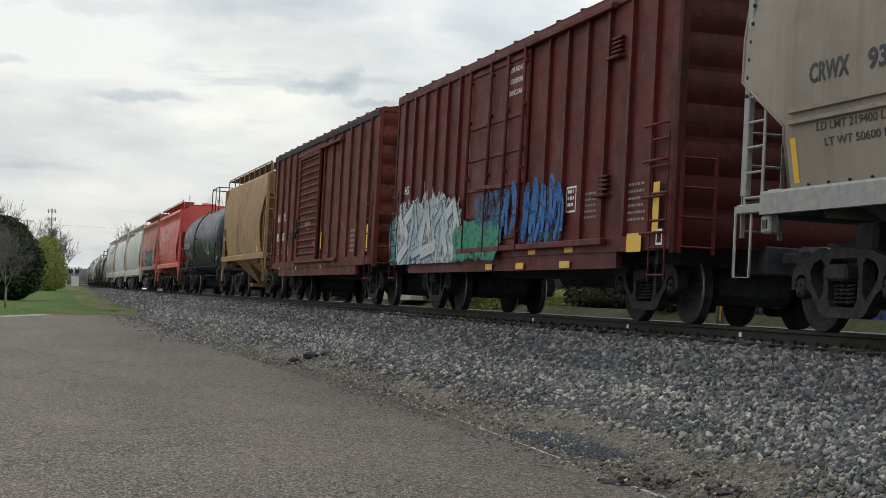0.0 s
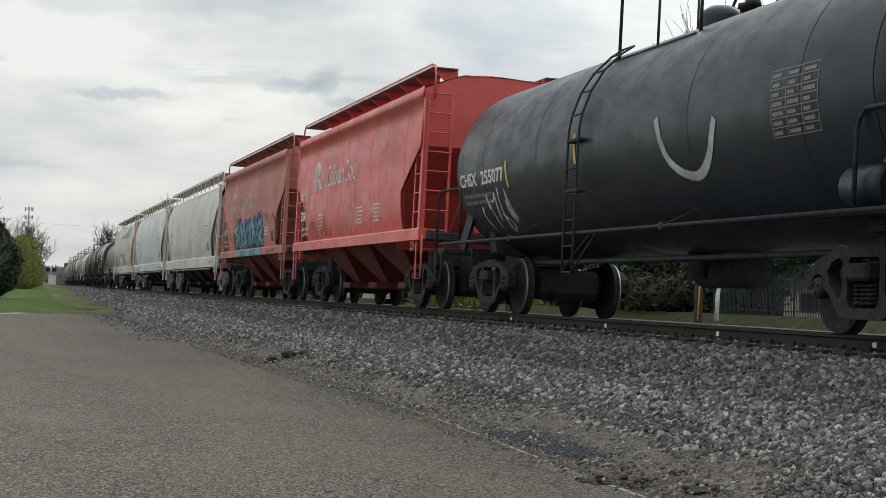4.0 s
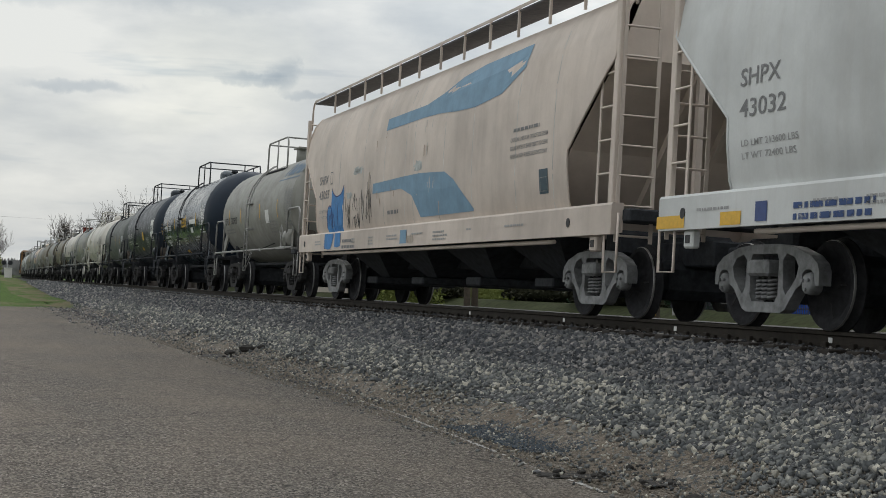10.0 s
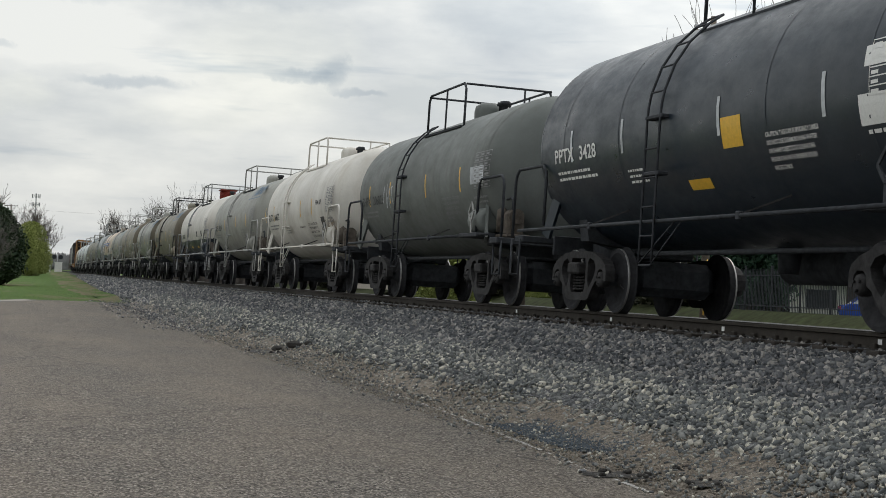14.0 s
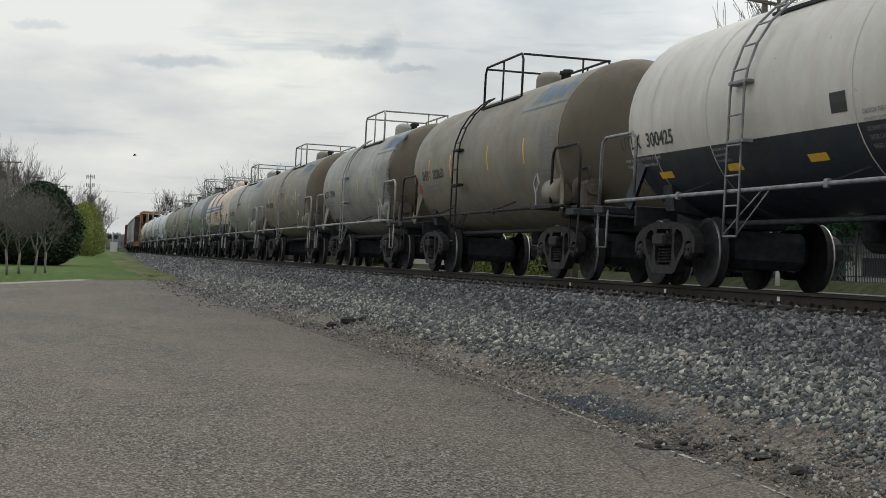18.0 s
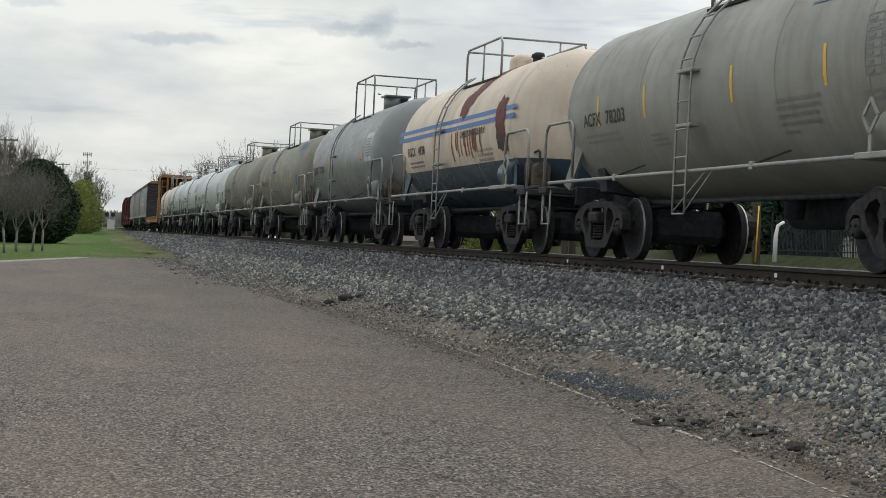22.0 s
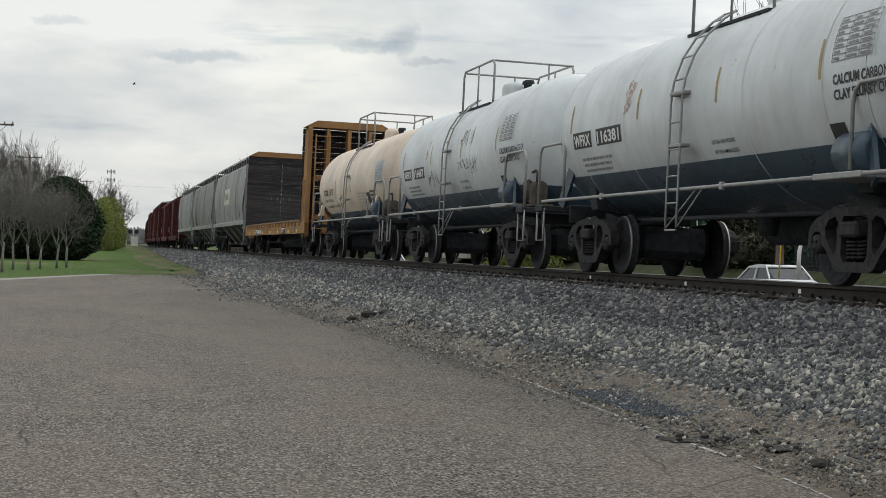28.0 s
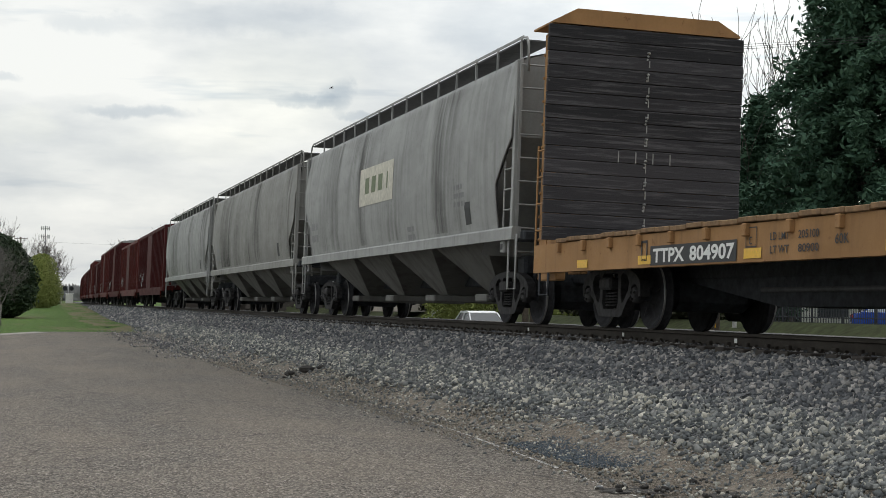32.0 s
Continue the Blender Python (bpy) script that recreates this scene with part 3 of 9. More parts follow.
tip = [(5.4 + 0.02 * k, 85.0 + 0.05 * k, 0.0) for k in range(9)]
g = Geo()
g.loft(rows + [tip], False, False)
tagged(new("car_park", g.mesh("car_park", ASPHALT)), "worn grey-brown asphalt car park with fine cracks", "asphalt", kind="structure")

g = Geo()
g.loft([[(x - 0.25, y + 0.3, 0.006), (x + 0.35, y - 1.1 + 0.4 * noise.noise((y * 0.5, 1.0, 0)), 0.006)] for x, y in left_edge if 48 < y < 84], False, False)
tagged(new("pavement_edging", g.mesh("pavement_edging", plain("dusty_pale_concrete", (0.22, 0.205, 0.185), 0.9, 0, 0.3, 4))), "dusty pale concrete edging between asphalt and lawn", "edging", kind="structure")

# stony shoulder and the ballast bed, in one profile along the line
SHOULDER = [(-5.2, -1.23), (-4.3, -1.19), (-3.95, -1.178), (-3.6, -1.15), (-3.3, -1.07), (-3.05, -0.97)]
BED = [(-3.05, -0.96), (-2.65, -0.76), (-2.2, -0.52), (-1.75, -0.295), (-1.45, -0.22), (-1.1, -0.178), (-0.86, -0.172), (0, -0.2), (0.9, -0.17), (1.3, -0.10), (2.3, -0.06), (3.3, -0.40), (5.0, -0.66)]


def bed_point(y, u, z):
    return (track_x(y) + u, y, max(Z_RAIL + z + 0.6 * smooth(100, 230, y) * smooth(-2.4, -4.2, u), ground_z(track_x(y) + u, y) + (0.03 if u > -3.4 else 0.0) if u < -2.9 else -9))


def strip(nm, prof, mat, lab, category, ys):
    g = Geo()
    g.loft([[bed_point(y, u, z + (0.05 * noise.noise((u * 1.1, y * 0.5, 2)) + 0.02 * noise.noise((u * 3, y * 2.1, 5)) if -3.55 < u < -1.5 else 0)) for u, z in prof] for y in ys], True, False)
    tagged(new(nm, g.mesh(nm, mat)), lab, category, kind="structure")


strip("gravel_shoulder", SHOULDER, DIRT, "strip of trodden dirt and scattered gravel", "gravel", [-40 + 1.0 * i for i in range(118)])
g = Geo()
g.loft([[(track_x(y) + u, y, ground_z(track_x(y) + u, y) + 0.006 + k * max(0.0, Z_RAIL - 0.95 - ground_z(track_x(y) + u, y)) * smooth(72, 96, y)) for u, k in ((-5.3 + 0.9 * noise.noise((y * 0.21, 4.0, 0)) + 0.4 * noise.noise((y * 1.3, 8.0, 0)) + 0.9 * smooth(110, 84, y), 0), (-4.3, 0.2), (-3.6, 0.55), (-2.9, 1.0))] for y in [78 + 1.1 * i for i in range(240)]], True, False)
tagged(new("grass_verge", g.mesh("grass_verge", VERGE)), "thin worn grass verge with brown earth showing", "grass", kind="structure")
# weedy grass in a darkened olive, with the shade beyond the track in it
WEEDS = plain("shaded_trackside_weeds", (0.032, 0.038, 0.016), 0.95, 0, 0.5, 2.5, 0.6, spec=0.1)
g = Geo()
g.loft([[(track_x(y) + u, y, ground_z(track_x(y) + u, y) + 0.02) for u in (2.6, 3.4, 4.4, 6.2, 7.5, 9, 9.9)] for y in [-40 + 6 * i for i in range(60)]], True, False)
g.loft([[(track_x(y) + u, y, ground_z(track_x(y) + u, y) + 0.02) for u in (17.6, 18.8, 20, 21, 22)] for y in [-40 + 6 * i for i in range(60)]], True, False)
tagged(new("far_verge", g.mesh("far_verge", WEEDS)), "weedy verge on the far side of the track, darkened for shade", "grass", kind="structure")
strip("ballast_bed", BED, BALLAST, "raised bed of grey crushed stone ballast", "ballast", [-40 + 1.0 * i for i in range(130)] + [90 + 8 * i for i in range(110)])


def prof_z(u):
    pr = SHOULDER[:-1] + BED
    for (a, za), (b, zb) in zip(pr, pr[1:]):
        if a <= u <= b:
            return za + (zb - za) * (u - a) / (b - a)
    return pr[0][1]


def scatter(name, count, ys, us, size, seed, label, mat, falloff=None, flat=0.7):
    """Loose stones as one mesh: broken angular blocks half sunk into the bed."""
    rng = np.random.default_rng(seed)
    base = np.array([(i, j, k) for i in (-1, 1) for j in (-1, 1) for k in (-1, 1)]) * 0.72
    tri = np.array([(0, 1, 3), (0, 3, 2), (4, 6, 7), (4, 7, 5), (0, 4, 5), (0, 5, 1), (2, 3, 7), (2, 7, 6), (0, 2, 6), (0, 6, 4), (1, 5, 7), (1, 7, 3)])
    y = ys[0] * (ys[1] / ys[0]) ** rng.random(count)
    u = us[0] + (us[1] - us[0]) * rng.random(count)
    if falloff:
        keep = rng.random(count) < np.clip((u - falloff[0] + 0.12 * np.exp(-((y - 7) / 5.0) ** 2)) / (falloff[1] - falloff[0]), 0.02, 1) ** 2
        y, u = y[keep], u[keep]
    k = len(y)
    r = size * (0.55 + 0.9 * rng.random(k) ** 1.6) * (1 + 0.010 * y)
    v = (base[None] + 0.26 * rng.standard_normal((k, 8, 3)).clip(-1.6, 1.6)) * r[:, None, None]
    v = v * (np.array([1.0, 1.0, flat]) * (0.65 + 0.7 * rng.random((k, 1, 3))))
    q = rng.standard_normal((k, 4))
    q[:, 1:3] *= 0.5
    q /= np.linalg.norm(q, axis=1, keepdims=True)
    w, a, b, c = q.T
    rot = np.stack([1 - 2 * (b * b + c * c), 2 * (a * b - c * w), 2 * (a * c + b * w), 2 * (a * b + c * w), 1 - 2 * (a * a + c * c), 2 * (b * c - a * w), 2 * (a * c - b * w), 2 * (b * c + a * w), 1 - 2 * (a * a + b * b)], 1).reshape(k, 3, 3)
    v = np.einsum("kij,knj->kni", rot, v)
    z = np.array([prof_z(x) for x in u]) + Z_RAIL
    z = np.maximum(z, 0.004) + 0.18 * r
    v += np.stack([X_TRACK + BEND * y * y / 2 + u, y, z], 1)[:, None]
    f = (tri[None] + 8 * np.arange(k)[:, None, None]).reshape(-1, 3)
    me = bpy.data.meshes.new(name)
    me.vertices.add(k * 8)
    me.vertices.foreach_set("co", v.reshape(-1))
    me.loops.add(len(f) * 3)
    me.loops.foreach_set("vertex_index", f.reshape(-1).astype(np.int32))
    me.polygons.add(len(f))
    me.polygons.foreach_set("loop_start", np.arange(0, len(f) * 3, 3, dtype=np.int32))
    me.update(calc_edges=True)
    me.materials.append(mat)
    return tagged(new(name, me), label, "gravel", kind="stuff")


BLUEGRIT = plain("blue_grey_stone_dust", (0.075, 0.090, 0.105), 0.95, 0, 0.4, 30, 0.3, spec=0.2)
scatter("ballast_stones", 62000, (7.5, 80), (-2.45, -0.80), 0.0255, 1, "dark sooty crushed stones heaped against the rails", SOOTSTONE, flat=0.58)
scatter("ballast_toe_stones", 52000, (7.5, 80), (-3.75, -2.3), 0.0255, 4, "grey crushed stones at the foot of the ballast", TOESTONE, (-3.52, -2.56), 0.55)
scatter("loose_gravel", 26000, (7.0, 60), (-4.6, -2.6), 0.013, 2, "loose gravel strewn over the dirt shoulder", TOESTONE, (-5.0, -2.9))
scatter("fine_grit", 16000, (7.0, 40), (-4.4, -2.9), 0.0065, 5, "fine grit and crumbs over the dirt shoulder", GRIT)
scatter("stone_dust", 2600, (13.9, 16.6), (-4.05, -3.35), 0.009, 6, "blue-grey stone dust spilt on the dirt", BLUEGRIT)
scatter("verge_gravel", 9000, (42, 104), (-5.4, -2.8), 0.016, 7, "gravel spread thinly over the edge of the verge", STONE, (-5.8, -3.2))
scatter("far_ballast_stones", 12000, (70, 190), (-3.1, -0.84), 0.028, 3, "grey crushed stones along the line", STONE)

# ties: their ends show dark under the near rail
g = Geo()
g.box((0, 0, -0.25), (2.59, 0.23, 0.17), 0.012)
tie_me = g.mesh("tie", WOODT)
for i in range(190):
    y = 4 + 0.52 * i
    put("tie", tie_me, track, on_track(y))
g = Geo()
g.box((-0.755, 0, -0.163), (0.36, 0.19, 0.018))
for s in (-1, 1):
    g.box((-0.755 + s * 0.10, 0.05 * s, -0.145), (0.04, 0.03, 0.04))
plate_me = g.mesh("tie_plate", RAILM)
for i in range(90):
    put("tie_plate", plate_me, track, on_track(4 + 0.52 * i))
g = Geo()
g.box((-0.845, 0, -0.135), (0.05, 0.10, 0.06), 0.01)
clip_me = g.mesh("rail_anchor", RAILM)
for i in range(70):
    put("rail_anchor", clip_me, track, on_track(4.2 + 0.52 * i))
for y in (14.1, 17.65, 21.3, 25.6):
    g = Geo()
    g.box((-0.772, y * 0, -0.09), (0.004, 0.075, 0.055))
    put("paint_mark", g.mesh("paint_mark", WHITE), track, on_track(y), "faded white paint dab on the rail")

# the broken edge of the asphalt
PITM = plain("dark_broken_asphalt", (0.035, 0.032, 0.029), 0.95, 0, 0.5, 25, 0.7)
LINEM = plain("worn_white_road_paint", (0.36, 0.35, 0.33), 0.9, 0, 0.45, 30, 0.3)


def pit(cx, cy, w, h, turn, seed, deep=0.05):
    """A pothole: a sunken floor, a crumbled rim and broken lumps."""
    rnd = random.Random(seed)
    ob = thing("pothole", pose(cx, cy, 0.0, 0, 0, turn), "crumbled pothole at the broken edge of the asphalt", "pothole")
    n = 26
    ring = [1 + rnd.uniform(-0.28, 0.28) for _ in range(n)]
    g = Geo()
    rows = []
    for k, z in ((1.12, 0.004), (1.0, 0.012), (0.86, 0.008), (0.6, 0.006), (0.02, 0.005)):
        rows.append([(w / 2 * k * ring[i] * math.cos(2 * math.pi * i / n), h / 2 * k * ring[i] * math.sin(2 * math.pi * i / n), z + rnd.uniform(0, 0.006)) for i in range(n)])
    g.loft(rows, False)
    part("pit_floor", g, PITM, ob)
    for i in range(14):
        a = rnd.uniform(0, 6.28)
        k = rnd.uniform(0.8, 1.15)
        s = rnd.uniform(0.012, 0.04)
        g = Geo()
        g.box((0, 0, s * 0.35), (s * 1.5, s, s * 0.8), s * 0.2)
        part("asphalt_lump", g, PITM, ob, m=pose(w / 2 * k * math.cos(a), h / 2 * k * math.sin(a), 0.015, rnd.uniform(-20, 20), rnd.uniform(-20, 20), rnd.uniform(0, 180)))


pit(4.95, 12.1, 0.55, 0.30, -20, 1)
pit(5.55, 11.6, 0.45, 0.35, 10, 2)
pit(5.72, 12.5, 0.18, 0.14, 0, 3)
pit(5.35, 32.0, 0.7, 1.2, 0, 4)


LX = [5.36, 5.19, 5.0, 4.92, 4.82, 4.83, 4.8, 4.63, 4.58]      # how far to the side the edge line runs


def worn_line(pts, w, seed, name="edge_line", mat=None, label="worn white painted line at the asphalt's edge", skip=0.25, wander=0.0):
    rnd = random.Random(seed)
    g = Geo()
    for (x0, y0), (x1, y1) in zip(pts, pts[1:]):
        n = max(2, int(math.hypot(x1 - x0, y1 - y0) / 0.09))
        for i in range(n):
            if rnd.random() < skip:
                continue
            a, b = i / n, (i + rnd.uniform(0.6, 1.0)) / n
            ww = w * rnd.uniform(0.4, 1.0)
            dx = wander * noise.noise((y0 * 1.3 + 3.1 * a, seed, 0.5))
            xa, ya, xb, yb = x0 + (x1 - x0) * a + dx, y0 + (y1 - y0) * a, x0 + (x1 - x0) * b + dx, y0 + (y1 - y0) * b
            g.add([(xa - ww / 2, ya, 0.006), (xa + ww / 2, ya, 0.006), (xb + ww / 2, yb, 0.006), (xb - ww / 2, yb, 0.006)], [(0, 1, 2, 3)])
    tagged(new(name, g.mesh(name, mat or LINEM)), label, "road marking" if mat is None else "crack", kind="structure")


worn_line([(LX[0], 23.0), (LX[1], 18.2)], 0.035, 1, skip=0.45)
worn_line([(LX[1], 18.2), (LX[2], 15.0), (LX[3], 13.6)], 0.055, 3, skip=0.12)
worn_line([(LX[3], 13.4), (LX[4], 12.5)], 0.03, 5, skip=0.4)
worn_line([(LX[5], 11.9), (LX[6], 11.1)], 0.06, 2)
worn_line([(LX[6], 10.8), (LX[7], 9.0), (LX[8], 8.2)], 0.03, 4, skip=0.3)

worn_line([(5.02, 8.5), (5.06, 12), (5.08, 18), (5.2, 26), (5.4, 36), (5.6, 50)], 0.07, 6, "broken_edge", PITM, "dark crumbled crack along the asphalt's edge", 0.6, 0.10)
worn_line([(4.7, 12.6), (4.2, 12.9), (3.9, 12.2)], 0.018, 7, "crack", PITM, "fine dark crack in the asphalt", 0.1, 0.1)
worn_line([(4.95, 14.5), (4.5, 13.4), (4.72, 12.6)], 0.018, 8, "crack", PITM, "fine dark crack in the asphalt", 0.1, 0.1)

# sticks, clods and single stones on the shoulder
for i, (x, y, s, mat) in enumerate(((5.24, 10.5, 0.075, PITM), (4.72, 12.33, 0.035, STONE), (6.0, 32.3, 0.16, PITM), (5.7, 32.6, 0.11, PITM), (6.2, 31.8, 0.09, PITM), (6.05, 22.6, 0.05, STONE), (5.55, 17.2, 0.04, STONE))):
    rnd = random.Random(i)
    g = Geo()
    g.loft([[(s * q * (1 + rnd.uniform(-0.2, 0.2)) * math.cos(2 * math.pi * k / 9), s * q * 0.8 * (1 + rnd.uniform(-0.2, 0.2)) * math.sin(2 * math.pi * k / 9), s * z) for k in range(9)] for q, z in ((0.7, 0.0), (1.0, 0.25), (0.9, 0.6), (0.5, 0.85), (0.02, 0.95))], False)
    thing("stone", pose(x, y, max(0.0, Z_RAIL + prof_z(x - track_x(y))) if x > 5.0 else 0.0), "single rough stone lying on the shoulder", "stone", "stones on the shoulder", data=g.mesh("stone", mat))
g = Geo()
g.tube([(0, 0, 0.02), (0.35, 0.5, 0.03), (0.6, 1.3, 0.025), (0.75, 1.9, 0.03)], [0.03, 0.026, 0.02, 0.01], 6)
thing("fallen_stick", pose(6.25, 40.0, 0.16, 0, 0, -24), "dark fallen stick on the gravel", "stick", data=g.mesh("fallen_stick", WOODT))

# ---- plants ----
BARK = plain("grey_brown_bark", (0.085, 0.072, 0.062), 0.95, 0, 0.35, 14, 0.5)
TWIG = plain("bare_twigs", (0.090, 0.078, 0.070), 0.95, 0, 0.3, 5, 0.2)
SAPTWIG = plain("grey_sapling_twigs", (0.135, 0.125, 0.115), 0.95, 0, 0.3, 5, 0.2)
PALEBARK = plain("pale_sapling_bark", (0.19, 0.175, 0.16), 0.9, 0, 0.3, 14, 0.4)


def leaf_mat(name, a, b):
    def build(n, l, p):
        geo = n("ShaderNodeNewGeometry")
        l(ramp(n, l, geo.outputs["Random Per Island"], (0.0, a), (1.0, b)), p.inputs["Base Color"])
        p.inputs["Roughness"].default_value = 0.8
        p.inputs["Specular IOR Level"].default_value = 0.2
    return shader(name, build)


EVERGREEN = leaf_mat("dark_evergreen", (0.018, 0.032, 0.019), (0.046, 0.070, 0.034))
PINE = leaf_mat("pine_needles", (0.038, 0.080, 0.054), (0.060, 0.112, 0.068))
FRESH = leaf_mat("fresh_spring_leaf", (0.115, 0.145, 0.036), (0.25, 0.28, 0.085))
BUDS = leaf_mat("greenish_buds", (0.10, 0.12, 0.03), (0.20, 0.22, 0.07))
SHRUB = leaf_mat("clipped_shrub", (0.03, 0.06, 0.015), (0.08, 0.13, 0.03))


def branches(g, rnd, p, d, length, r, depth, spread=0.55, kids=3, up=0.15, tips=None, minr=0.004):
    """A limb that bends and forks into thinner ones."""
    pts, rs = [p.copy()], [r]
    n = 4 if depth > 1 else 3
    for i in range(n):
        d = (d + Vector((rnd.uniform(-1, 1), rnd.uniform(-1, 1), rnd.uniform(-0.6, 1))) * 0.22 + Vector((0, 0, up * 0.5))).normalized()
        pts.append(pts[-1] + d * length / n)
        rs.append(max(minr, r * (1 - 0.5 * (i + 1) / n)))
    g.tube(pts, rs, 6 if depth > 3 else 3, True, caps=False)
    if tips is not None and depth <= 1:
        tips.append(pts[-1])
        tips.append(pts[-2])
    if depth <= 0:
        return
    for k in range(kids + (1 if rnd.random() < 0.4 else 0)):
        i = rnd.randint(1 if depth < 4 else 2, n)
        a = rnd.uniform(0, 6.283)
        side = d.orthogonal().normalized()
        side = (Matrix.Rotation(a, 3, d) @ side)
        nd = (d * (1 - spread) + side * spread + Vector((0, 0, up))).normalized()
        branches(g, rnd, pts[i], nd, length * rnd.uniform(0.45, 0.75), rs[i] * rnd.uniform(0.5, 0.72), depth - 1, spread, kids, up, tips, minr)
    branches(g, rnd, pts[-1], d, length * 0.7, rs[-1], depth - 1, spread, kids, up, tips, minr)


def bare_tree(x, y, height, seed, label="bare leafless tree with fine grey twigs", depth=5, trunk=0.16, spread=0.5, buds=0, mat=None, twig=None, minr=0.006, clear=0.22, category="tree", kids=3):
    rnd = random.Random(seed)
    z = ground_z(x, y)
    ob = thing("tree", pose(x, y, z, 0, 0, rnd.uniform(0, 360)), label, category, "bare trees")
    g = Geo()
    h = height * clear
    g.tube([(0, 0, -0.1), (0.02, 0, h * 0.3), (rnd.uniform(-0.1, 0.1), 0.05, h)], [trunk * 1.25, trunk, trunk * 0.85], 9)
    part("trunk", g, mat or BARK, ob)
    g, tips = Geo(), []
    for k in range(4):
        a = 6.283 * k / 4 + rnd.uniform(-0.5, 0.5)
        d = Vector((math.cos(a) * spread, math.sin(a) * spread, 1)).normalized()
        branches(g, rnd, Vector((0, 0, h * rnd.uniform(0.82, 1.0))), d, height * 0.25, trunk * 0.55, depth - 1, spread - 0.04, kids, 0.12, tips, minr)
    zmax = max(v[2] for v in g.v)
    k = (height - h * 0.8) / (zmax - h * 0.8)
    g.v = [(a * (0.5 + 0.5 * k), b * (0.5 + 0.5 * k), h * 0.8 + (c - h * 0.8) * k) for a, b, c in g.v]
    part("crown", g, twig or TWIG, ob)
    return ob


def leaves(g, rnd, pts, n, size, spread, thin=0.6):
    """Small folded leaf tufts strewn about points."""
    for _ in range(n):
        c = Vector(rnd.choice(pts)) + Vector((rnd.gauss(0, spread), rnd.gauss(0, spread), rnd.gauss(0, spread)))
        s = size * rnd.uniform(0.5, 1.3)
        a = Vector((rnd.gauss(0, 1), rnd.gauss(0, 1), rnd.gauss(0, 0.7))).normalized() * s
        b = a.orthogonal().normalized() * s * thin
        b = Matrix.Rotation(rnd.uniform(0, 6.28), 3, a.normalized()) @ b
        g.add([c - a, c + b, c + a, c - b * 0.7], [(0, 1, 2), (0, 2, 3)])


def bushy(x, y, rx, ry, h, seed, mat, label, name="bush", n=5000, size=0.14, base=None, core=0.82, category="bush", square=2.6):
    """A dense shrub: stems, a dark core and thousands of small leaf tufts over an uneven outline."""
    rnd = random.Random(seed)
    z = ground_z(x, y) if base is None else base
    ob = thing(name, pose(x, y, z), label, category)
    g = Geo()
    for k in range(5):
        a = 6.283 * k / 5
        g.tube([(0.1 * math.cos(a), 0.1 * math.sin(a), -0.1), (rx * 0.25 * math.cos(a), ry * 0.25 * math.sin(a), h * 0.3), (rx * 0.5 * math.cos(a), ry * 0.5 * math.sin(a), h * 0.7)], [0.07, 0.05, 0.02], 6)
    part("stems", g, BARK, ob)

    def radius(d, zz):
        k = max(0.0, 1 - abs(2 * zz - 0.75) ** square / (1.25 ** square)) ** (1 / square)
        k *= min(1.0, 0.55 + zz * 4)
        return k * (1 + 0.16 * noise.noise((d * 1.7 + seed, zz * 3.5, 1.0)) + 0.10 * noise.noise((d * 5.1, zz * 9 + seed, 4.0)))
    g = Geo()
    rows = []
    for i in range(13):
        zz = i / 12
        rows.append([(core * rx * radius(2 * math.pi * k / 22, zz) * math.cos(2 * math.pi * k / 22), core * ry * radius(2 * math.pi * k / 22, zz) * math.sin(2 * math.pi * k / 22), 0.02 + h * 0.97 * zz) for k in range(22)])
    g.loft(rows, True)
    if core > 0.3:
        part("inner_foliage", g, mat, ob)
    g = Geo()
    for _ in range(n):
        d, zz = rnd.uniform(0, 6.283), rnd.uniform(0.0, 1.0)
        k = radius(d, zz) * rnd.uniform(core * 0.97, 1.06)
        c = (rx * k * math.cos(d), ry * k * math.sin(d), 0.03 + h * zz)
        leaves(g, rnd, [c], 1, size, size * 0.4)
    part("crown", g, mat, ob)
    return ob


def conifer(x, y, h, w, seed, label, sparse=False, mat=None, bare=0.12):
    """A pine: straight trunk, whorls of drooping boughs, tufts of needles along them."""
    rnd = random.Random(seed)
    z = ground_z(x, y)
    ob = thing("conifer", pose(x, y, z), label, "conifer", "conifers")
    g = Geo()
    g.tube([(0, 0, -0.1), (0, 0.03, h * 0.5), (0, 0, h)], [0.028 * h * 0.8, 0.016 * h * 0.8, 0.02], 9)
    part("trunk", g, BARK, ob)
    gb, gl = Geo(), Geo()
    n = int(h * (1.9 if sparse else 2.6))
    for i in range(n):
        zz = bare + (1 - bare) * i / n
        reach = w / 2 * (1 - zz) ** 0.75 * (0.55 + 0.45 * min(1, (zz - bare) * 5 + 0.4)) + 0.12
        m = 5 if sparse else 7
        for k in range(m):
            a = 6.283 * (k + rnd.random()) / m
            r = reach * rnd.uniform(0.65, 1.12)
            tip = Vector((r * math.cos(a), r * math.sin(a), h * zz + r * (0.10 if sparse else 0.02) - 0.12 * r * r / max(1, w / 3)))
            root = Vector((0, 0, h * zz))
            midp = (root + tip) / 2 + Vector((0, 0, -0.05 * r if sparse else 0.08 * r))
            gb.tube([root, midp, tip], [0.035, 0.02, 0.006], 4, caps=False)
            pts = [root.lerp(midp, 0.5 + 0.5 * t / 4) for t in range(5)] + [midp.lerp(tip, t / 5) for t in range(6)]
            leaves(gl, rnd, pts, int((46 if sparse else 92) * max(0.6, r)), 0.17 if sparse else 0.19, 0.07 if sparse else 0.20, 0.24 if sparse else 0.42)
    tagged(part("boughs", gb, BARK, ob), kind="stuff")
    part("needles", gl, mat or PINE, ob)
    return ob


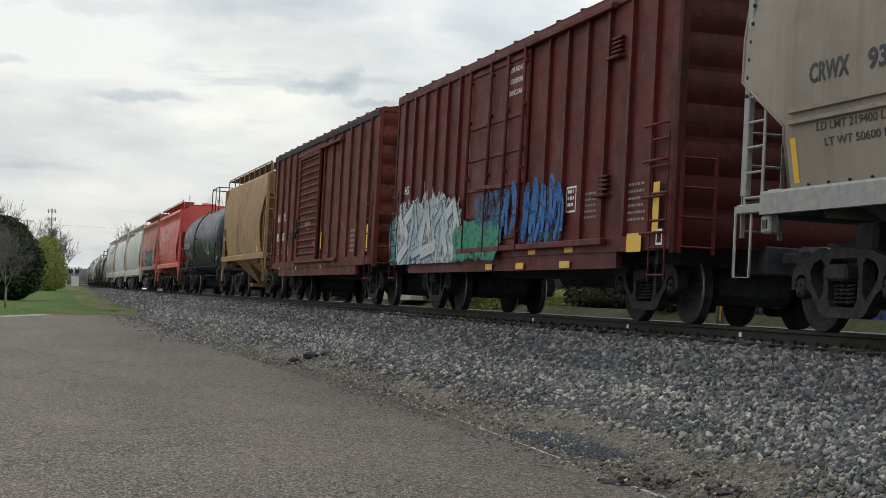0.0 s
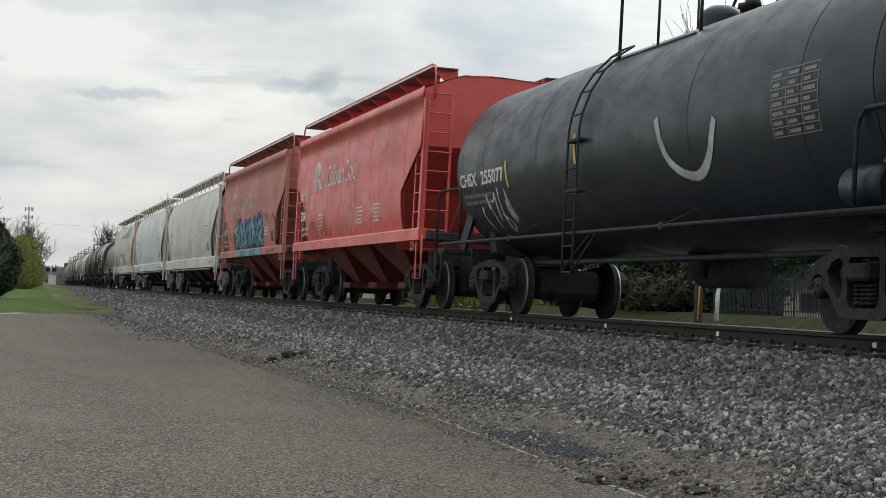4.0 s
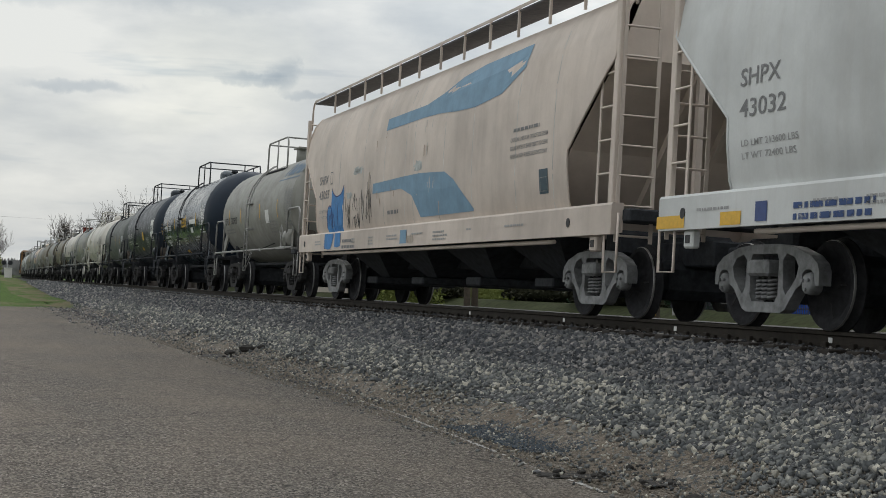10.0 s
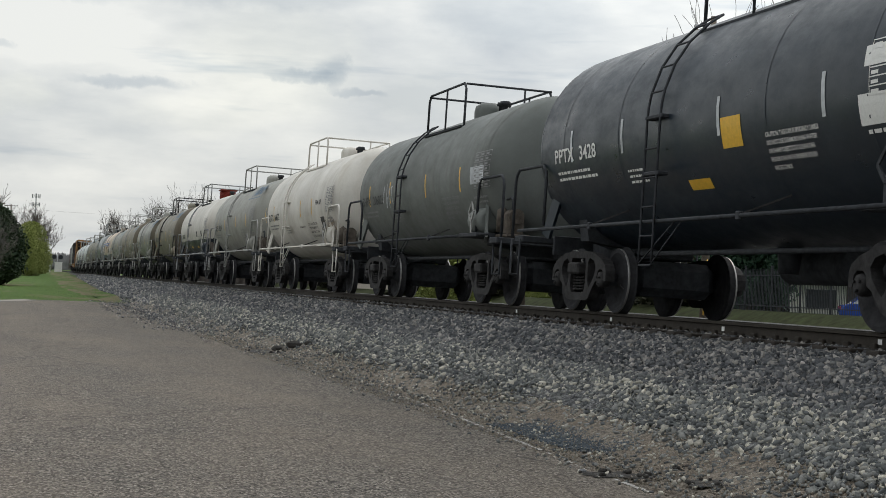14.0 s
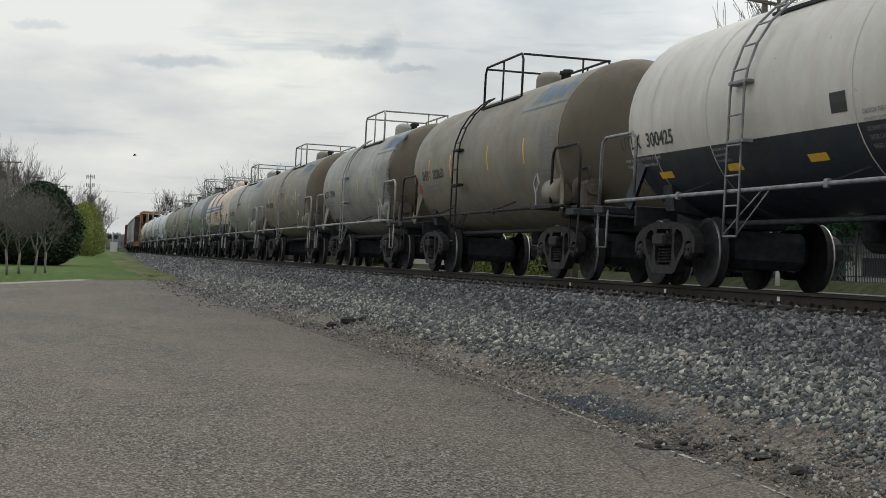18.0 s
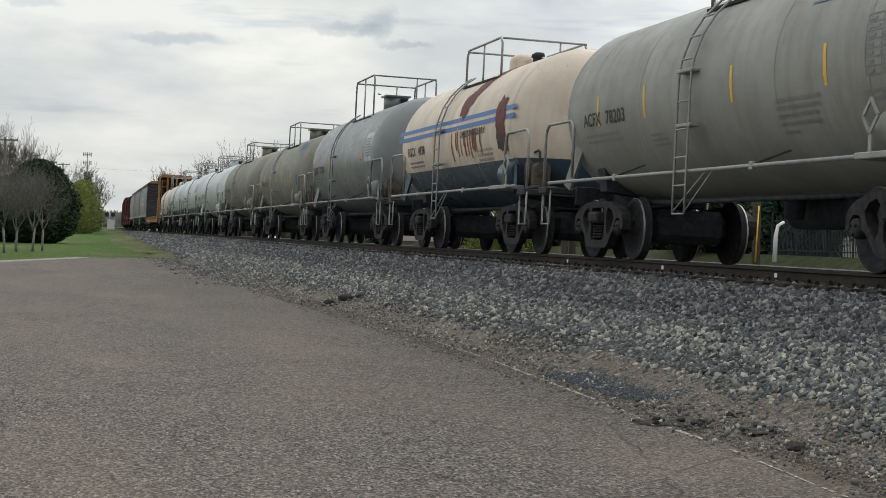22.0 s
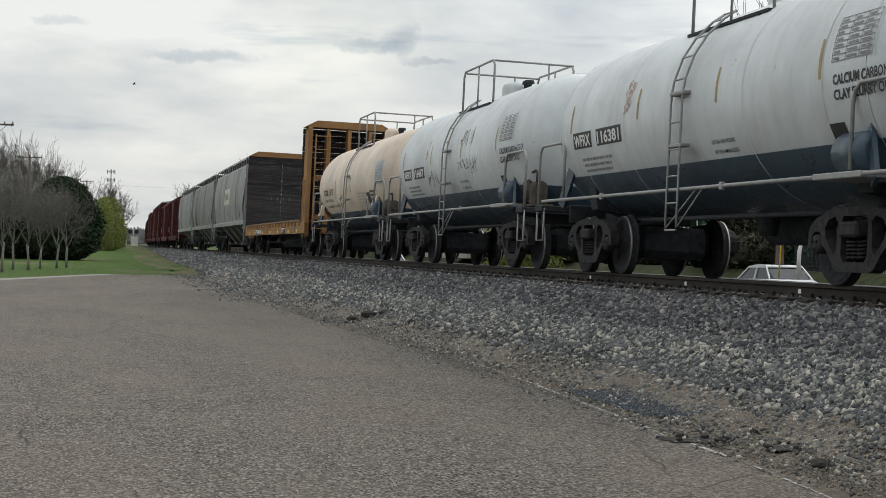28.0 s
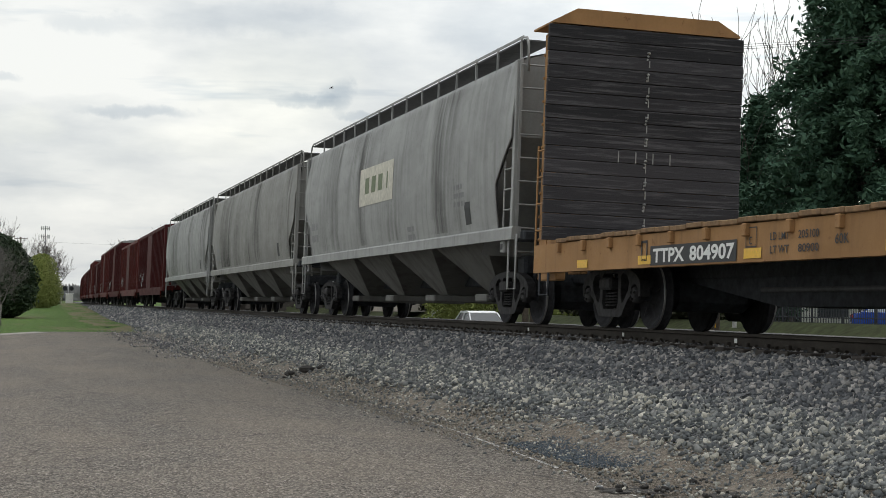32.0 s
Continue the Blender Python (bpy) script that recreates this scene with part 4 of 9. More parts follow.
# ---- up the line, beside the car park ----
bushy(-0.5, 116, 2.55, 2.6, 5.75, 3, EVERGREEN, "tall dark clipped evergreen hedge mass beside the lawn", "evergreen_shrub", 16000, 0.15, category="shrub", square=1.9)
bushy(-3.6, 119, 2.4, 2.2, 4.6, 8, EVERGREEN, "dark evergreen shrub behind bare saplings", "evergreen_shrub", 6000, 0.18, category="shrub")
bushy(3.5, 160, 1.7, 2.4, 5.2, 5, FRESH, "yellow-green bush in fresh spring leaf", "bush", 9000, 0.085, core=0.45)
bushy(4.9, 176, 1.2, 1.6, 3.4, 6, FRESH, "yellow-green bush in fresh spring leaf", "bush", 6000, 0.09, core=0.45)
for i, (x, y, h) in enumerate(((-3.15, 80, 6.0), (-2.8, 85, 6.1), (-2.05, 85, 5.6), (-0.66, 90, 5.4), (-0.15, 92, 4.8), (-3.7, 79, 6.2), (-1.5, 88, 5.2))):
    bare_tree(x, y, h, 20 + i, "slim bare sapling with spreading pale twigs on the lawn", 5, 0.065, 0.7, mat=PALEBARK, twig=SAPTWIG, minr=0.005, clear=0.24, category="sapling", kids=3)
for i, (x, y, h) in enumerate(((-6.4, 165, 11.5), (-4.6, 172, 12.4), (-2.9, 180, 10.8), (-8.0, 160, 10.5), (1.5, 215, 8.6), (4.2, 240, 10.2), (6.6, 262, 9.0), (9.0, 300, 9.5))):
    bare_tree(x, y, h, 40 + i, "tall bare tree behind the hedge", 5, 0.15, 0.5, minr=0.010, kids=3)
# bare trees beyond the train
for i, (x, y, h) in enumerate(((24.0, 198, 13.2), (21.4, 210, 11.5), (27.0, 190, 9.5), (17.5, 236, 10.0))):
    bare_tree(x, y, h, 60 + i, "bare round-headed tree beyond the railway", 5, 0.22, 0.55, minr=0.012, kids=3)
for i, (az, dist, h) in enumerate(((17.9, 135, 10.2), (18.9, 116, 12.4), (20.0, 125, 15.6), (20.9, 118, 14.6), (22.3, 112, 13.8), (23.4, 116, 13.4), (24.4, 108, 11.2), (15.2, 140, 10.5), (29.5, 96, 16.0), (31.5, 92, 16.0), (19.5, 150, 14.0), (21.6, 148, 14.5), (23.9, 140, 15.0))):
    x, y = dist * math.sin(radians(az)), dist * math.cos(radians(az))
    bare_tree(x, y, h, 80 + i, "tall bare deciduous tree beyond the road", 5, 0.2, 0.62, minr=0.011, kids=3)
for i, (az, dist, h) in enumerate(((24.9, 88, 16.0), (26.3, 80, 16.5), (27.6, 84, 17.0))):
    x, y = dist * math.sin(radians(az)), dist * math.cos(radians(az))
    bare_tree(x, y, h, 130 + i, "thin bare tree with few upright limbs", 4, 0.12, 0.42, minr=0.012, kids=2)
conifer(31.15, 101.5, 11.0, 6.0, 1, "sparse dark spruce with drooping boughs", True)
conifer(35.6, 71.5, 11.5, 6.4, 6, "dark evergreen beside the large pines", bare=0.1)
conifer(38.6, 97.5, 9.0, 4.6, 2, "small dark evergreen among bare trees")
conifer(37.2, 63.9, 20.5, 14.6, 3, "large green pine beyond the road", bare=0.15)
conifer(44.5, 63.0, 19.5, 12.0, 4, "large green pine beyond the road", bare=0.19)
conifer(46.5, 60.0, 17.0, 8.0, 5, "large green pine beyond the road", bare=0.19)
bushy(25.0, 87.0, 2.1, 2.0, 5.7, 9, FRESH, "yellow-green bush beyond the railway", "bush", 9000, 0.11, core=0.6)
bushy(28.6, 98.0, 2.6, 2.2, 3.8, 10, FRESH, "yellow-green bush beyond the railway", "bush", 4500, 0.17, core=0.6)
for i, (x, y, r, h) in enumerate(((25.9, 45.5, 0.45, 0.6), (26.8, 56.5, 0.55, 0.7))):
    bushy(x, y, r, r, h, 30 + i, SHRUB, "low rounded green shrub", "shrub", 1400, 0.05, category="shrub")
for i, (x, y, rx, h) in enumerate(((33.0, 96, 4.0, 1.2),)):
    bushy(x, y, rx, 1.0, h, 50 + i, BUDS, "straggling brush beside the railway", "brush", 1800, 0.09, core=0.75, category="brush")


# a dark unclipped hedge along the far side of the road
THICKET = leaf_mat("dark_brown_thicket", (0.014, 0.016, 0.010), (0.050, 0.050, 0.028))
for i in range(12):
    y = 22 + 11.0 * i
    near = y < 74
    bushy(track_x(y) + (56 if near or y < 84 else 34) + 1.5 * math.sin(i * 2.1), y, 2.4, 6.6, (8.2 if near else 5.6) + 0.9 * math.sin(i * 1.7), 70 + i, THICKET, "dark overgrown thicket beyond the road and fence", "thicket", 3600, 0.26, category="thicket", square=2.6)


def far_wood(name, label, spans, seed, mat, n, h0, wide=0.3):
    """Distant bare woods: thousands of thin upright twigs and limbs, one mesh."""
    rnd = random.Random(seed)
    g = Geo()
    for _ in range(n):
        x0, x1, y0, y1 = rnd.choice(spans)
        k = rnd.random()
        x, y = x0 + (x1 - x0) * k, y0 + (y1 - y0) * k + rnd.uniform(-30, 30)
        z = ground_z(x, y)
        h = h0 * (0.72 + 0.22 * noise.noise((x * 0.03, y * 0.02, seed)) + 0.14 * noise.noise((x * 0.16, 1.0, seed))) * rnd.uniform(0.45, 1.05)
        w = rnd.uniform(0.5, 1.6) * wide
        b = z + h * rnd.uniform(0.0, 0.7)
        lean = rnd.uniform(-0.9, 0.9)
        g.add([(x - w, y, b), (x + w, y, b), (x + lean, y + w, z + h)], [(0, 1, 2)])
    tagged(new(name, g.mesh(name, mat)), label, "woods", kind="stuff")


# distance haze is put into this pale grey of the skyline woods
HAZE = plain("hazed_far_woods", (0.165, 0.165, 0.165), 1.0, 0, 0.25, 0.2, 0.0)
far_wood("far_woods", "grey leafless woods on the skyline", [(-160, 20, 900, 1000), (20, 170, 1000, 1100), (60, 420, 700, 650), (-120, 10, 620, 640)], 1, HAZE, 14000, 15, 1.3)
far_wood("roadside_woods", "brown leafless thicket beyond the road", [(30, 52, 150, 130), (52, 82, 130, 110), (24, 40, 230, 170)], 2, TWIG, 5000, 8)
for i in range(9):
    y = 70 + 13.0 * i
    bushy(track_x(y) + 20.8 + 1.2 * math.sin(i * 1.9), y, 1.3, 4.6 + 0.8 * math.sin(i * 2.7), 1.7 + 0.4 * math.sin(i * 1.3), 110 + i, THICKET, "low dark brush along the far side of the road", "brush", 1500, 0.16, category="brush", square=2.4)
far_wood("near_thicket", "brown leafless thicket behind the hedge", [(-14, -3, 190, 215), (-3, 8, 230, 330)], 3, TWIG, 2600, 5)

# ---- poles, wires and railway fixtures ----
POLEW = plain("weathered_pole_wood", (0.13, 0.105, 0.085), 0.9, 0, 0.3, 8, 0.4)
GALV = plain("galvanised_steel", (0.34, 0.35, 0.36), 0.5, 0.5, 0.15)
CABLE = plain("black_cable", (0.02, 0.02, 0.02), 0.6, 0, 0.2)
CABINET = plain("white_cabinet_paint", (0.72, 0.72, 0.70), 0.5, 0, 0.08)


def pole(x, y, top, arms=1, cans=0, turn=0.0, wide=2.4, label="wooden utility pole with a cross-arm", drop=0.25, shift=0.0):
    z = ground_z(x, y)
    ob = thing("utility_pole", pose(x, y, z, 0, 0, turn), label, "utility pole", "utility poles")
    h = top - z
    g = Geo()
    g.tube([(0, 0, -0.2), (0, 0, h)], [0.16, 0.11], 10)
    part("pole_shaft", g, POLEW, ob)
    for k in range(arms):
        zz = h - drop - 0.9 * k
        g = Geo()
        g.box((shift, -0.14, zz), (wide, 0.1, 0.12), 0.01)
        for s in (-1, 1) if not shift else (math.copysign(2.2, shift),):
            g.bar((s * wide * 0.32, -0.16, zz - 0.04), (0, -0.14, zz - 0.7), 0.03, 0.03)
        part("cross_arm", g, POLEW, ob)
        for s in (-0.47, -0.25, 0.25, 0.47):
            g = Geo()
            g.tube([(0, 0, 0), (0, 0, 0.10), (0, 0, 0.18)], [0.05, 0.06, 0.03], 8)
            part("insulator", g, GALV, ob, m=pose(shift + s * wide, -0.14, zz + 0.06))
    for k in range(cans):
        g = Geo()
        g.tube([(0, 0, 0), (0, 0, 0.05), (0, 0, 0.85), (0, 0, 0.95)], [0.22, 0.25, 0.25, 0.1], 14)
        g.tube([(0, 0, 0.9), (0, 0, 1.12)], 0.05, 8)
        part("transformer_can", g, GALV, ob, "grey transformer can", pose(-0.52 + 1.0 * k, -0.1, h - 2.1))
    return ob


POLES = [(-5.0, 112, 9.6), (-3.9, 160, 9.9), (-2.0, 215, 10.8), (0.4, 258, 11.6), (2.9, 300, 12.9), (10.5, 420, 14.5)]
for x, y, top in POLES:
    pole(x, y, top, 1, 0, -3)
pole(25.0, 53.6, 11.65, 1, 2, 28, 2.5, "tall wooden utility pole with two transformer cans", 0.68)
pole(22.47, 66.9, 9.2, 1, 0, -18, 1.8, "slim utility pole with a one-sided cross-arm", 0.3, -0.78)
pole(21.88, 66.2, 6.4, 0, 0, 0, 1.0, "short cut-off wooden pole stub")


def wire(p, q, sag, name="overhead_wire"):
    p, q = Vector(p), Vector(q)
    g = Geo()
    g.tube([p.lerp(q, i / 16) - Vector((0, 0, sag * 4 * (i / 16) * (1 - i / 16))) for i in range(17)], 0.009, 4, caps=False)
    thing(name, Matrix.Identity(4), "sagging black overhead wire between utility poles", "wire", "overhead wires", data=g.mesh(name, CABLE))


for (x0, y0, t0), (x1, y1, t1) in zip(POLES, POLES[1:]):
    for s in (-0.95, 0.95):
        wire((x0 + s, y0, t0 - 0.1), (x1 + s, y1, t1 - 0.1), 1.4)
for s in (-1.0, 0.0, 1.0):
    wire((25.0 + s * 0.8, 53.6, 10.95), (55 + s, 12, 13.0), 1.2)
wire((-2.0, 215, 9.5), (60, 235, 12.5), 1.5)
g = Geo()
g.tube([(0, 0, 0), (0.12, 0.05, 1.9)], 0.026, 8)
thing("guy_guard", pose(23.3, 50.0, 0.78), "bright yellow guard sleeve on a pole's guy wire", "guy guard", data=g.mesh("guy_guard", YELLOW))
g = Geo()
g.tube([(0, 0, 0), (0.02, 0, 0.9), (0.1, 0, 1.25), (0.32, 0, 1.38)], [0.08, 0.07, 0.06, 0.05], 10)
thing("white_vent_pipe", pose(24.3, 50.6, 0.78), "white curved vent pipe standing on the lawn", "vent pipe", data=g.mesh("white_vent_pipe", CABINET))

# mast of the distant phone tower
tower = thing("phone_mast", pose(12.0, 500, 1.0), "slim grey phone mast with antenna rings", "phone mast")
g = Geo()
g.tube([(0, 0, 0), (0, 0, 23.2)], [0.32, 0.16], 10)
part("mast_shaft", g, GALV, tower)
for z, w in ((22.4, 1.5), (19.9, 1.5), (16.4, 0.8)):
    g = Geo()
    for k in range(3):
        a = 6.283 * k / 3 + 0.5
        b = a + 6.283 / 3
        p, q = Vector((w * math.cos(a), w * math.sin(a), z)), Vector((w * math.cos(b), w * math.sin(b), z))
        g.tube([p, q], 0.05, 5)
        g.tube([(0, 0, z), p], 0.05, 5)
        for t in (0.1, 0.5, 0.9):
            c = p.lerp(q, t)
            g.box((c.x, c.y, z), (0.18, 0.18, 1.2), 0.03)
    part("antenna_ring", g, GALV, tower)

# signal cabinet and crossing signal by the line
g = Geo()
cab = thing("signal_cabinet", pose(8.5, 219, 1.0), "white metal railway signal cabinet", "signal cabinet")
g.box((0, 0, 0.70), (0.95, 0.9, 1.38), 0.03)
part("cabinet_body", g, CABINET, cab)
g = Geo()
g.box((0, 0, 1.42), (1.05, 1.0, 0.08), 0.02)
part("cabinet_roof", g, CABINET, cab)
g = Geo()
g.box((0, -0.46, 0.68), (0.8, 0.02, 1.2), 0.005)
part("cabinet_door", g, CABINET, cab)
sig = thing("crossing_signal", pose(8.45, 222, 1.0), "crossing signal mast with two round black lamps", "crossing signal")
g = Geo()
g.tube([(0, 0, 0), (0, 0, 2.6)], 0.06, 8)
part("mast", g, GALV, sig)
g = Geo()
g.tube([(-0.5, 0, 2.15), (0.5, 0, 2.15)], 0.04, 6)
part("lamp_bar", g, GALV, sig)
for s in (-0.42, 0.42):
    g = Geo()
    g.tube([(s, 0.02, 2.15), (s, -0.05, 2.15)], 0.30, 18)
    g.tube([(s, -0.05, 2.15), (s, -0.25, 2.15)], 0.13, 12)
    part("lamp", g, DARK, sig, "round black lamp with backing disc")
post = thing("marker_post", pose(6.9, 205, ground_z(6.9, 205)), "small white marker post", "marker post")
g = Geo()
g.box((0, 0, 0.55), (0.22, 0.1, 1.1), 0.02)
part("post", g, CABINET, post)

# ---- beyond the track: road, fence, house, cars ----
g = Geo()
ys = [-60 + 10 * i for i in range(50)]
g.loft([[(track_x(y) + u, y, ground_z(track_x(y) + 13, y) + 0.015) for u in (10.4, 17.2)] for y in ys], False, False)
tagged(new("road", g.mesh("road", ROADM)), "grey asphalt road beyond the railway", "road", kind="structure")
LOTM = plain("pale_concrete", (0.36, 0.35, 0.33), 0.9, 0, 0.15, 2)
g = Geo()
g.loft([[(track_x(y) + u, y, ground_z(track_x(y) + 30, y) + 0.012) for u in (25.2, 41)] for y in [30 + 5 * i for i in range(10)]], False, False)
tagged(new("parking_lot", g.mesh("parking_lot", LOTM)), "pale concrete parking lot behind the fence", "parking lot", kind="structure")
fence = thing("picket_fence", Matrix.Identity(4), "black metal picket fence beyond the road", "fence")
FX, FZ = 30.6, 0.86
g = Geo()
g.box((0, 0, 0.85), (0.022, 0.022, 1.7))
g.tube([(0, 0, 1.7), (0, 0, 1.78)], [0.016, 0.002], 4)
picket = g.mesh("picket", DARK)
for i in range(190):
    put("picket", picket, fence, pose(FX, 40 + 0.125 * i, FZ))
g = Geo()
g.box((0, 0, 0.92), (0.07, 0.07, 1.84), 0.005)
g.box((0, 0, 1.87), (0.09, 0.09, 0.05), 0.01)
fpost = g.mesh("fence_post", DARK)
for i in range(11):
    put("fence_post", fpost, fence, pose(FX, 40 + 2.4 * i, FZ))
for z in (0.25, 1.5):
    g = Geo()
    g.box((0, 52, 0), (0.035, 24, 0.04))
    part("fence_rail", g, DARK, fence, m=pose(FX, 0, FZ + z))

shed = thing("low_white_building", pose(49.5, 79.0, ground_z(49.5, 79.0), 0, 0, -32), "long low white building behind the parking lot", "building")
HWHITE = plain("white_siding", (0.55, 0.55, 0.53), 0.7, 0, 0.15, 3)
g = Geo()
g.box((0, 0, 0.95), (13, 6, 1.9), 0.02)
part("wall", g, HWHITE, shed)
g = Geo()
g.extr([(-6.9, 1.9), (6.9, 1.9), (6.6, 2.4), (-6.6, 2.4)], -3.4, 3.4)
part("roof", g, plain("grey_flat_roof", (0.10, 0.10, 0.10), 0.9), shed)
for k in range(4):
    g = Geo()
    g.box((-4.8 + 3.2 * k, -3.02, 1.15), (1.6, 0.08, 1.0), 0.01)
    part("window", g, plain("dark_shed_glass", (0.03, 0.035, 0.04), 0.2), shed)

house = thing("house", pose(33.0, 119, 0.9, 0, 0, 14), "low house with pale walls and a brown hipped roof", "house")
HW = plain("pale_house_wall", (0.42, 0.38, 0.33), 0.8, 0, 0.1)
HR = plain("brown_shingle_roof", (0.13, 0.085, 0.065), 0.9, 0, 0.3, 6, 0.4)
g = Geo()
g.box((0, 0, 1.35), (11, 7, 2.7), 0.02)
part("wall", g, HW, house)
g = Geo()
g.add([(-6, -4, 2.7), (6, -4, 2.7), (6, 4, 2.7), (-6, 4, 2.7), (-3, 0, 4.9), (3, 0, 4.9)], [(0, 1, 5, 4), (1, 2, 5), (2, 3, 4, 5), (3, 0, 4), (0, 3, 2, 1)])
part("roof", g, HR, house)
GLASS = plain("dark_window_glass", (0.03, 0.035, 0.04), 0.15, 0, 0.1, spec=0.25)
for x in (-3.6, -0.6, 2.6):
    g = Geo()
    g.box((x, -3.51, 1.5), (1.3, 0.05, 1.2), 0.01)
    w = part("window", g, CABINET, house)
    g = Geo()
    g.box((x, -3.545, 1.5), (1.12, 0.02, 1.02))
    part("pane", g, GLASS, w)


def car_body(m, paint_mat, label, category="car", glass=None):
    """A hatchback: lofted body, glazed cabin, four wheels with tyres, lamps."""
    ob = thing("car", m, label, category, "cars beyond the railway")
    prof = [(-2.15, 0.45), (-2.2, 0.62), (-2.1, 0.80), (-1.25, 0.93), (-1.05, 0.96), (1.75, 1.0), (2.12, 0.92), (2.2, 0.6), (2.15, 0.38), (-2.05, 0.30)]
    g = Geo()
    rows = []
    for x, k in ((-0.88, 0.93), (-0.84, 0.985), (-0.6, 1.0), (0.6, 1.0), (0.84, 0.985), (0.88, 0.93)):
        rows.append([(x, y * k, 0.3 + (z - 0.3) * (1 if abs(x) < 0.85 else 0.97)) for y, z in prof])
    g.loft(rows, True, True, True)
    part("body", g, paint_mat, ob)
    g = Geo()
    cab = [(-1.15, 0.93), (-0.35, 1.40), (0.2, 1.47), (1.1, 1.45), (1.75, 1.02)]
    g.loft([[(x * (1 if z < 1.0 else 0.83), y, z) for y, z in cab + [(1.7, 0.9), (-1.1, 0.9)]] for x in (-0.8, 0.8)], False, True, True)
    part("cabin_glass", g, glass or GLASS, ob, "reflecting window glass")
    g = Geo()
    g.loft([[(x, y, z) for y, z in ((-0.40, 1.37), (-0.32, 1.43), (0.2, 1.50), (1.12, 1.48), (1.22, 1.40))] for x in (-0.69, -0.64, 0.64, 0.69)], True, True, True)
    for x in (-1, 1):
        for a, b in (((-1.1, 0.94), (-0.34, 1.41)), ((0.4, 0.97), (0.4, 1.46)), ((1.72, 1.0), (1.1, 1.46))):
            g.bar((x * 0.81, a[0], a[1]), (x * 0.67, b[0], b[1]), 0.05, 0.06)
    part("roof", g, paint_mat, ob)
    for y in (-1.35, 1.35):
        for x in (-1, 1):
            g = Geo()
            g.tube([(-0.1, 0, 0), (0.1, 0, 0)], 0.32, 18)
            w = part("wheel", g, DARK, ob, m=pose(x * 0.78, y, 0.32))
            g = Geo()
            g.tube([(-0.115, 0, 0), (0.115, 0, 0)], 0.2, 14)
            part("rim", g, GALV, w)
    for x in (-0.62, 0.62):
        g = Geo()
        g.box((x, -2.13, 0.72), (0.38, 0.12, 0.14), 0.03)
        part("headlight", g, WHITE, ob, "clear headlight")
        g = Geo()
        g.box((x, 2.13, 0.8), (0.3, 0.1, 0.16), 0.03)
        part("tail_light", g, plain("red_lens", (0.3, 0.02, 0.02), 0.3), ob)
    g = Geo()
    g.box((0, -2.17, 0.55), (0.9, 0.08, 0.16), 0.02)
    part("grille", g, DARK, ob)
    return ob


BLUEP = plain("bright_blue_car_paint", (0.015, 0.06, 0.33), 0.25, 0.0, 0.05)
WHITEP = plain("white_car_paint", (0.62, 0.63, 0.64), 0.3, 0.0, 0.03)
LGLASS = plain("sky_reflecting_glass", (0.5, 0.55, 0.6), 0.08, 0.6, 0.05)
for x, y, turn in ((36.5, 59.8, 64), (38.8, 56.2, 60)):
    car_body(pose(x, y, ground_z(x, y), 0, 0, turn), BLUEP, "parked bright blue hatchback behind the fence", glass=LGLASS)
NEAR_CAR = car_body(pose(23.2, 90, 0.84, 0, 0, -4), WHITEP, "white car driving towards the camera")
AWAY_CAR = car_body(pose(26.4, 76, 0.84, 0, 0, 176), WHITEP, "white car driving away up the road")


def bird(label):
    ob = thing("bird", pose(0, 90, 20), label, "bird", "birds")
    g = Geo()
    g.loft([[(0.55 * r * math.cos(6.283 * k / 8), 0.55 * y, 0.45 * r * math.sin(6.283 * k / 8)) for k in range(8)] for y, r in ((-0.2, 0.005), (-0.12, 0.045), (0.0, 0.06), (0.14, 0.035), (0.24, 0.01))], True)
    part("body", g, DARK, ob)
    for s in (-1, 1):
        g = Geo()
        g.loft([[(s * x, y0, z), (s * x, y1, z + 0.01), (s * x, y1, z - 0.004), (s * x, y0, z - 0.008)] for x, y0, y1, z in ((0.017, -0.05, 0.044, 0.0), (0.12, -0.055, 0.028, 0.033), (0.23, -0.011, 0.028, 0.028))], False, True, True)
        part("wing", g, DARK, ob)
    return ob


BIRDS = [bird("small dark bird gliding over the train"), bird("small dark bird crossing the sky")]

# ---- running gear shared by all wagons ----
from mathutils.geometry import tessellate_polygon

def wheel_mesh():
    g = Geo()
    g.lathe_x([(-0.07, 0.0), (-0.085, 0.10), (-0.03, 0.13), (-0.005, 0.30), (-0.06, 0.375), (-0.072, 0.40)], n=26)
    g.lathe_x([(-0.072, 0.40), (-0.072, 0.45)], n=26)
    g.lathe_x([(-0.072, 0.45), (-0.062, 0.457), (-0.045, 0.457)], n=26, mat=1)
    g.lathe_x([(-0.045, 0.457), (0.03, 0.459), (0.045, 0.485)], n=26)
    g.lathe_x([(0.045, 0.485), (0.06, 0.485)], n=26)
    g.lathe_x([(0.06, 0.485), (0.062, 0.40), (0.03, 0.36), (0.03, 0.14), (0.08, 0.11), (0.08, 0.0)], n=26)
    for k in range(3):
        a = 2 * math.pi * k / 3 + 0.4 * k
        g.bar((-0.078, 0.18 * math.cos(a), 0.18 * math.sin(a)), (-0.078, 0.34 * math.cos(a), 0.34 * math.sin(a)), 0.006, 0.018, 0, 2)
    return g.mesh("wheel", [WHEELM, TREAD, SIDEF])


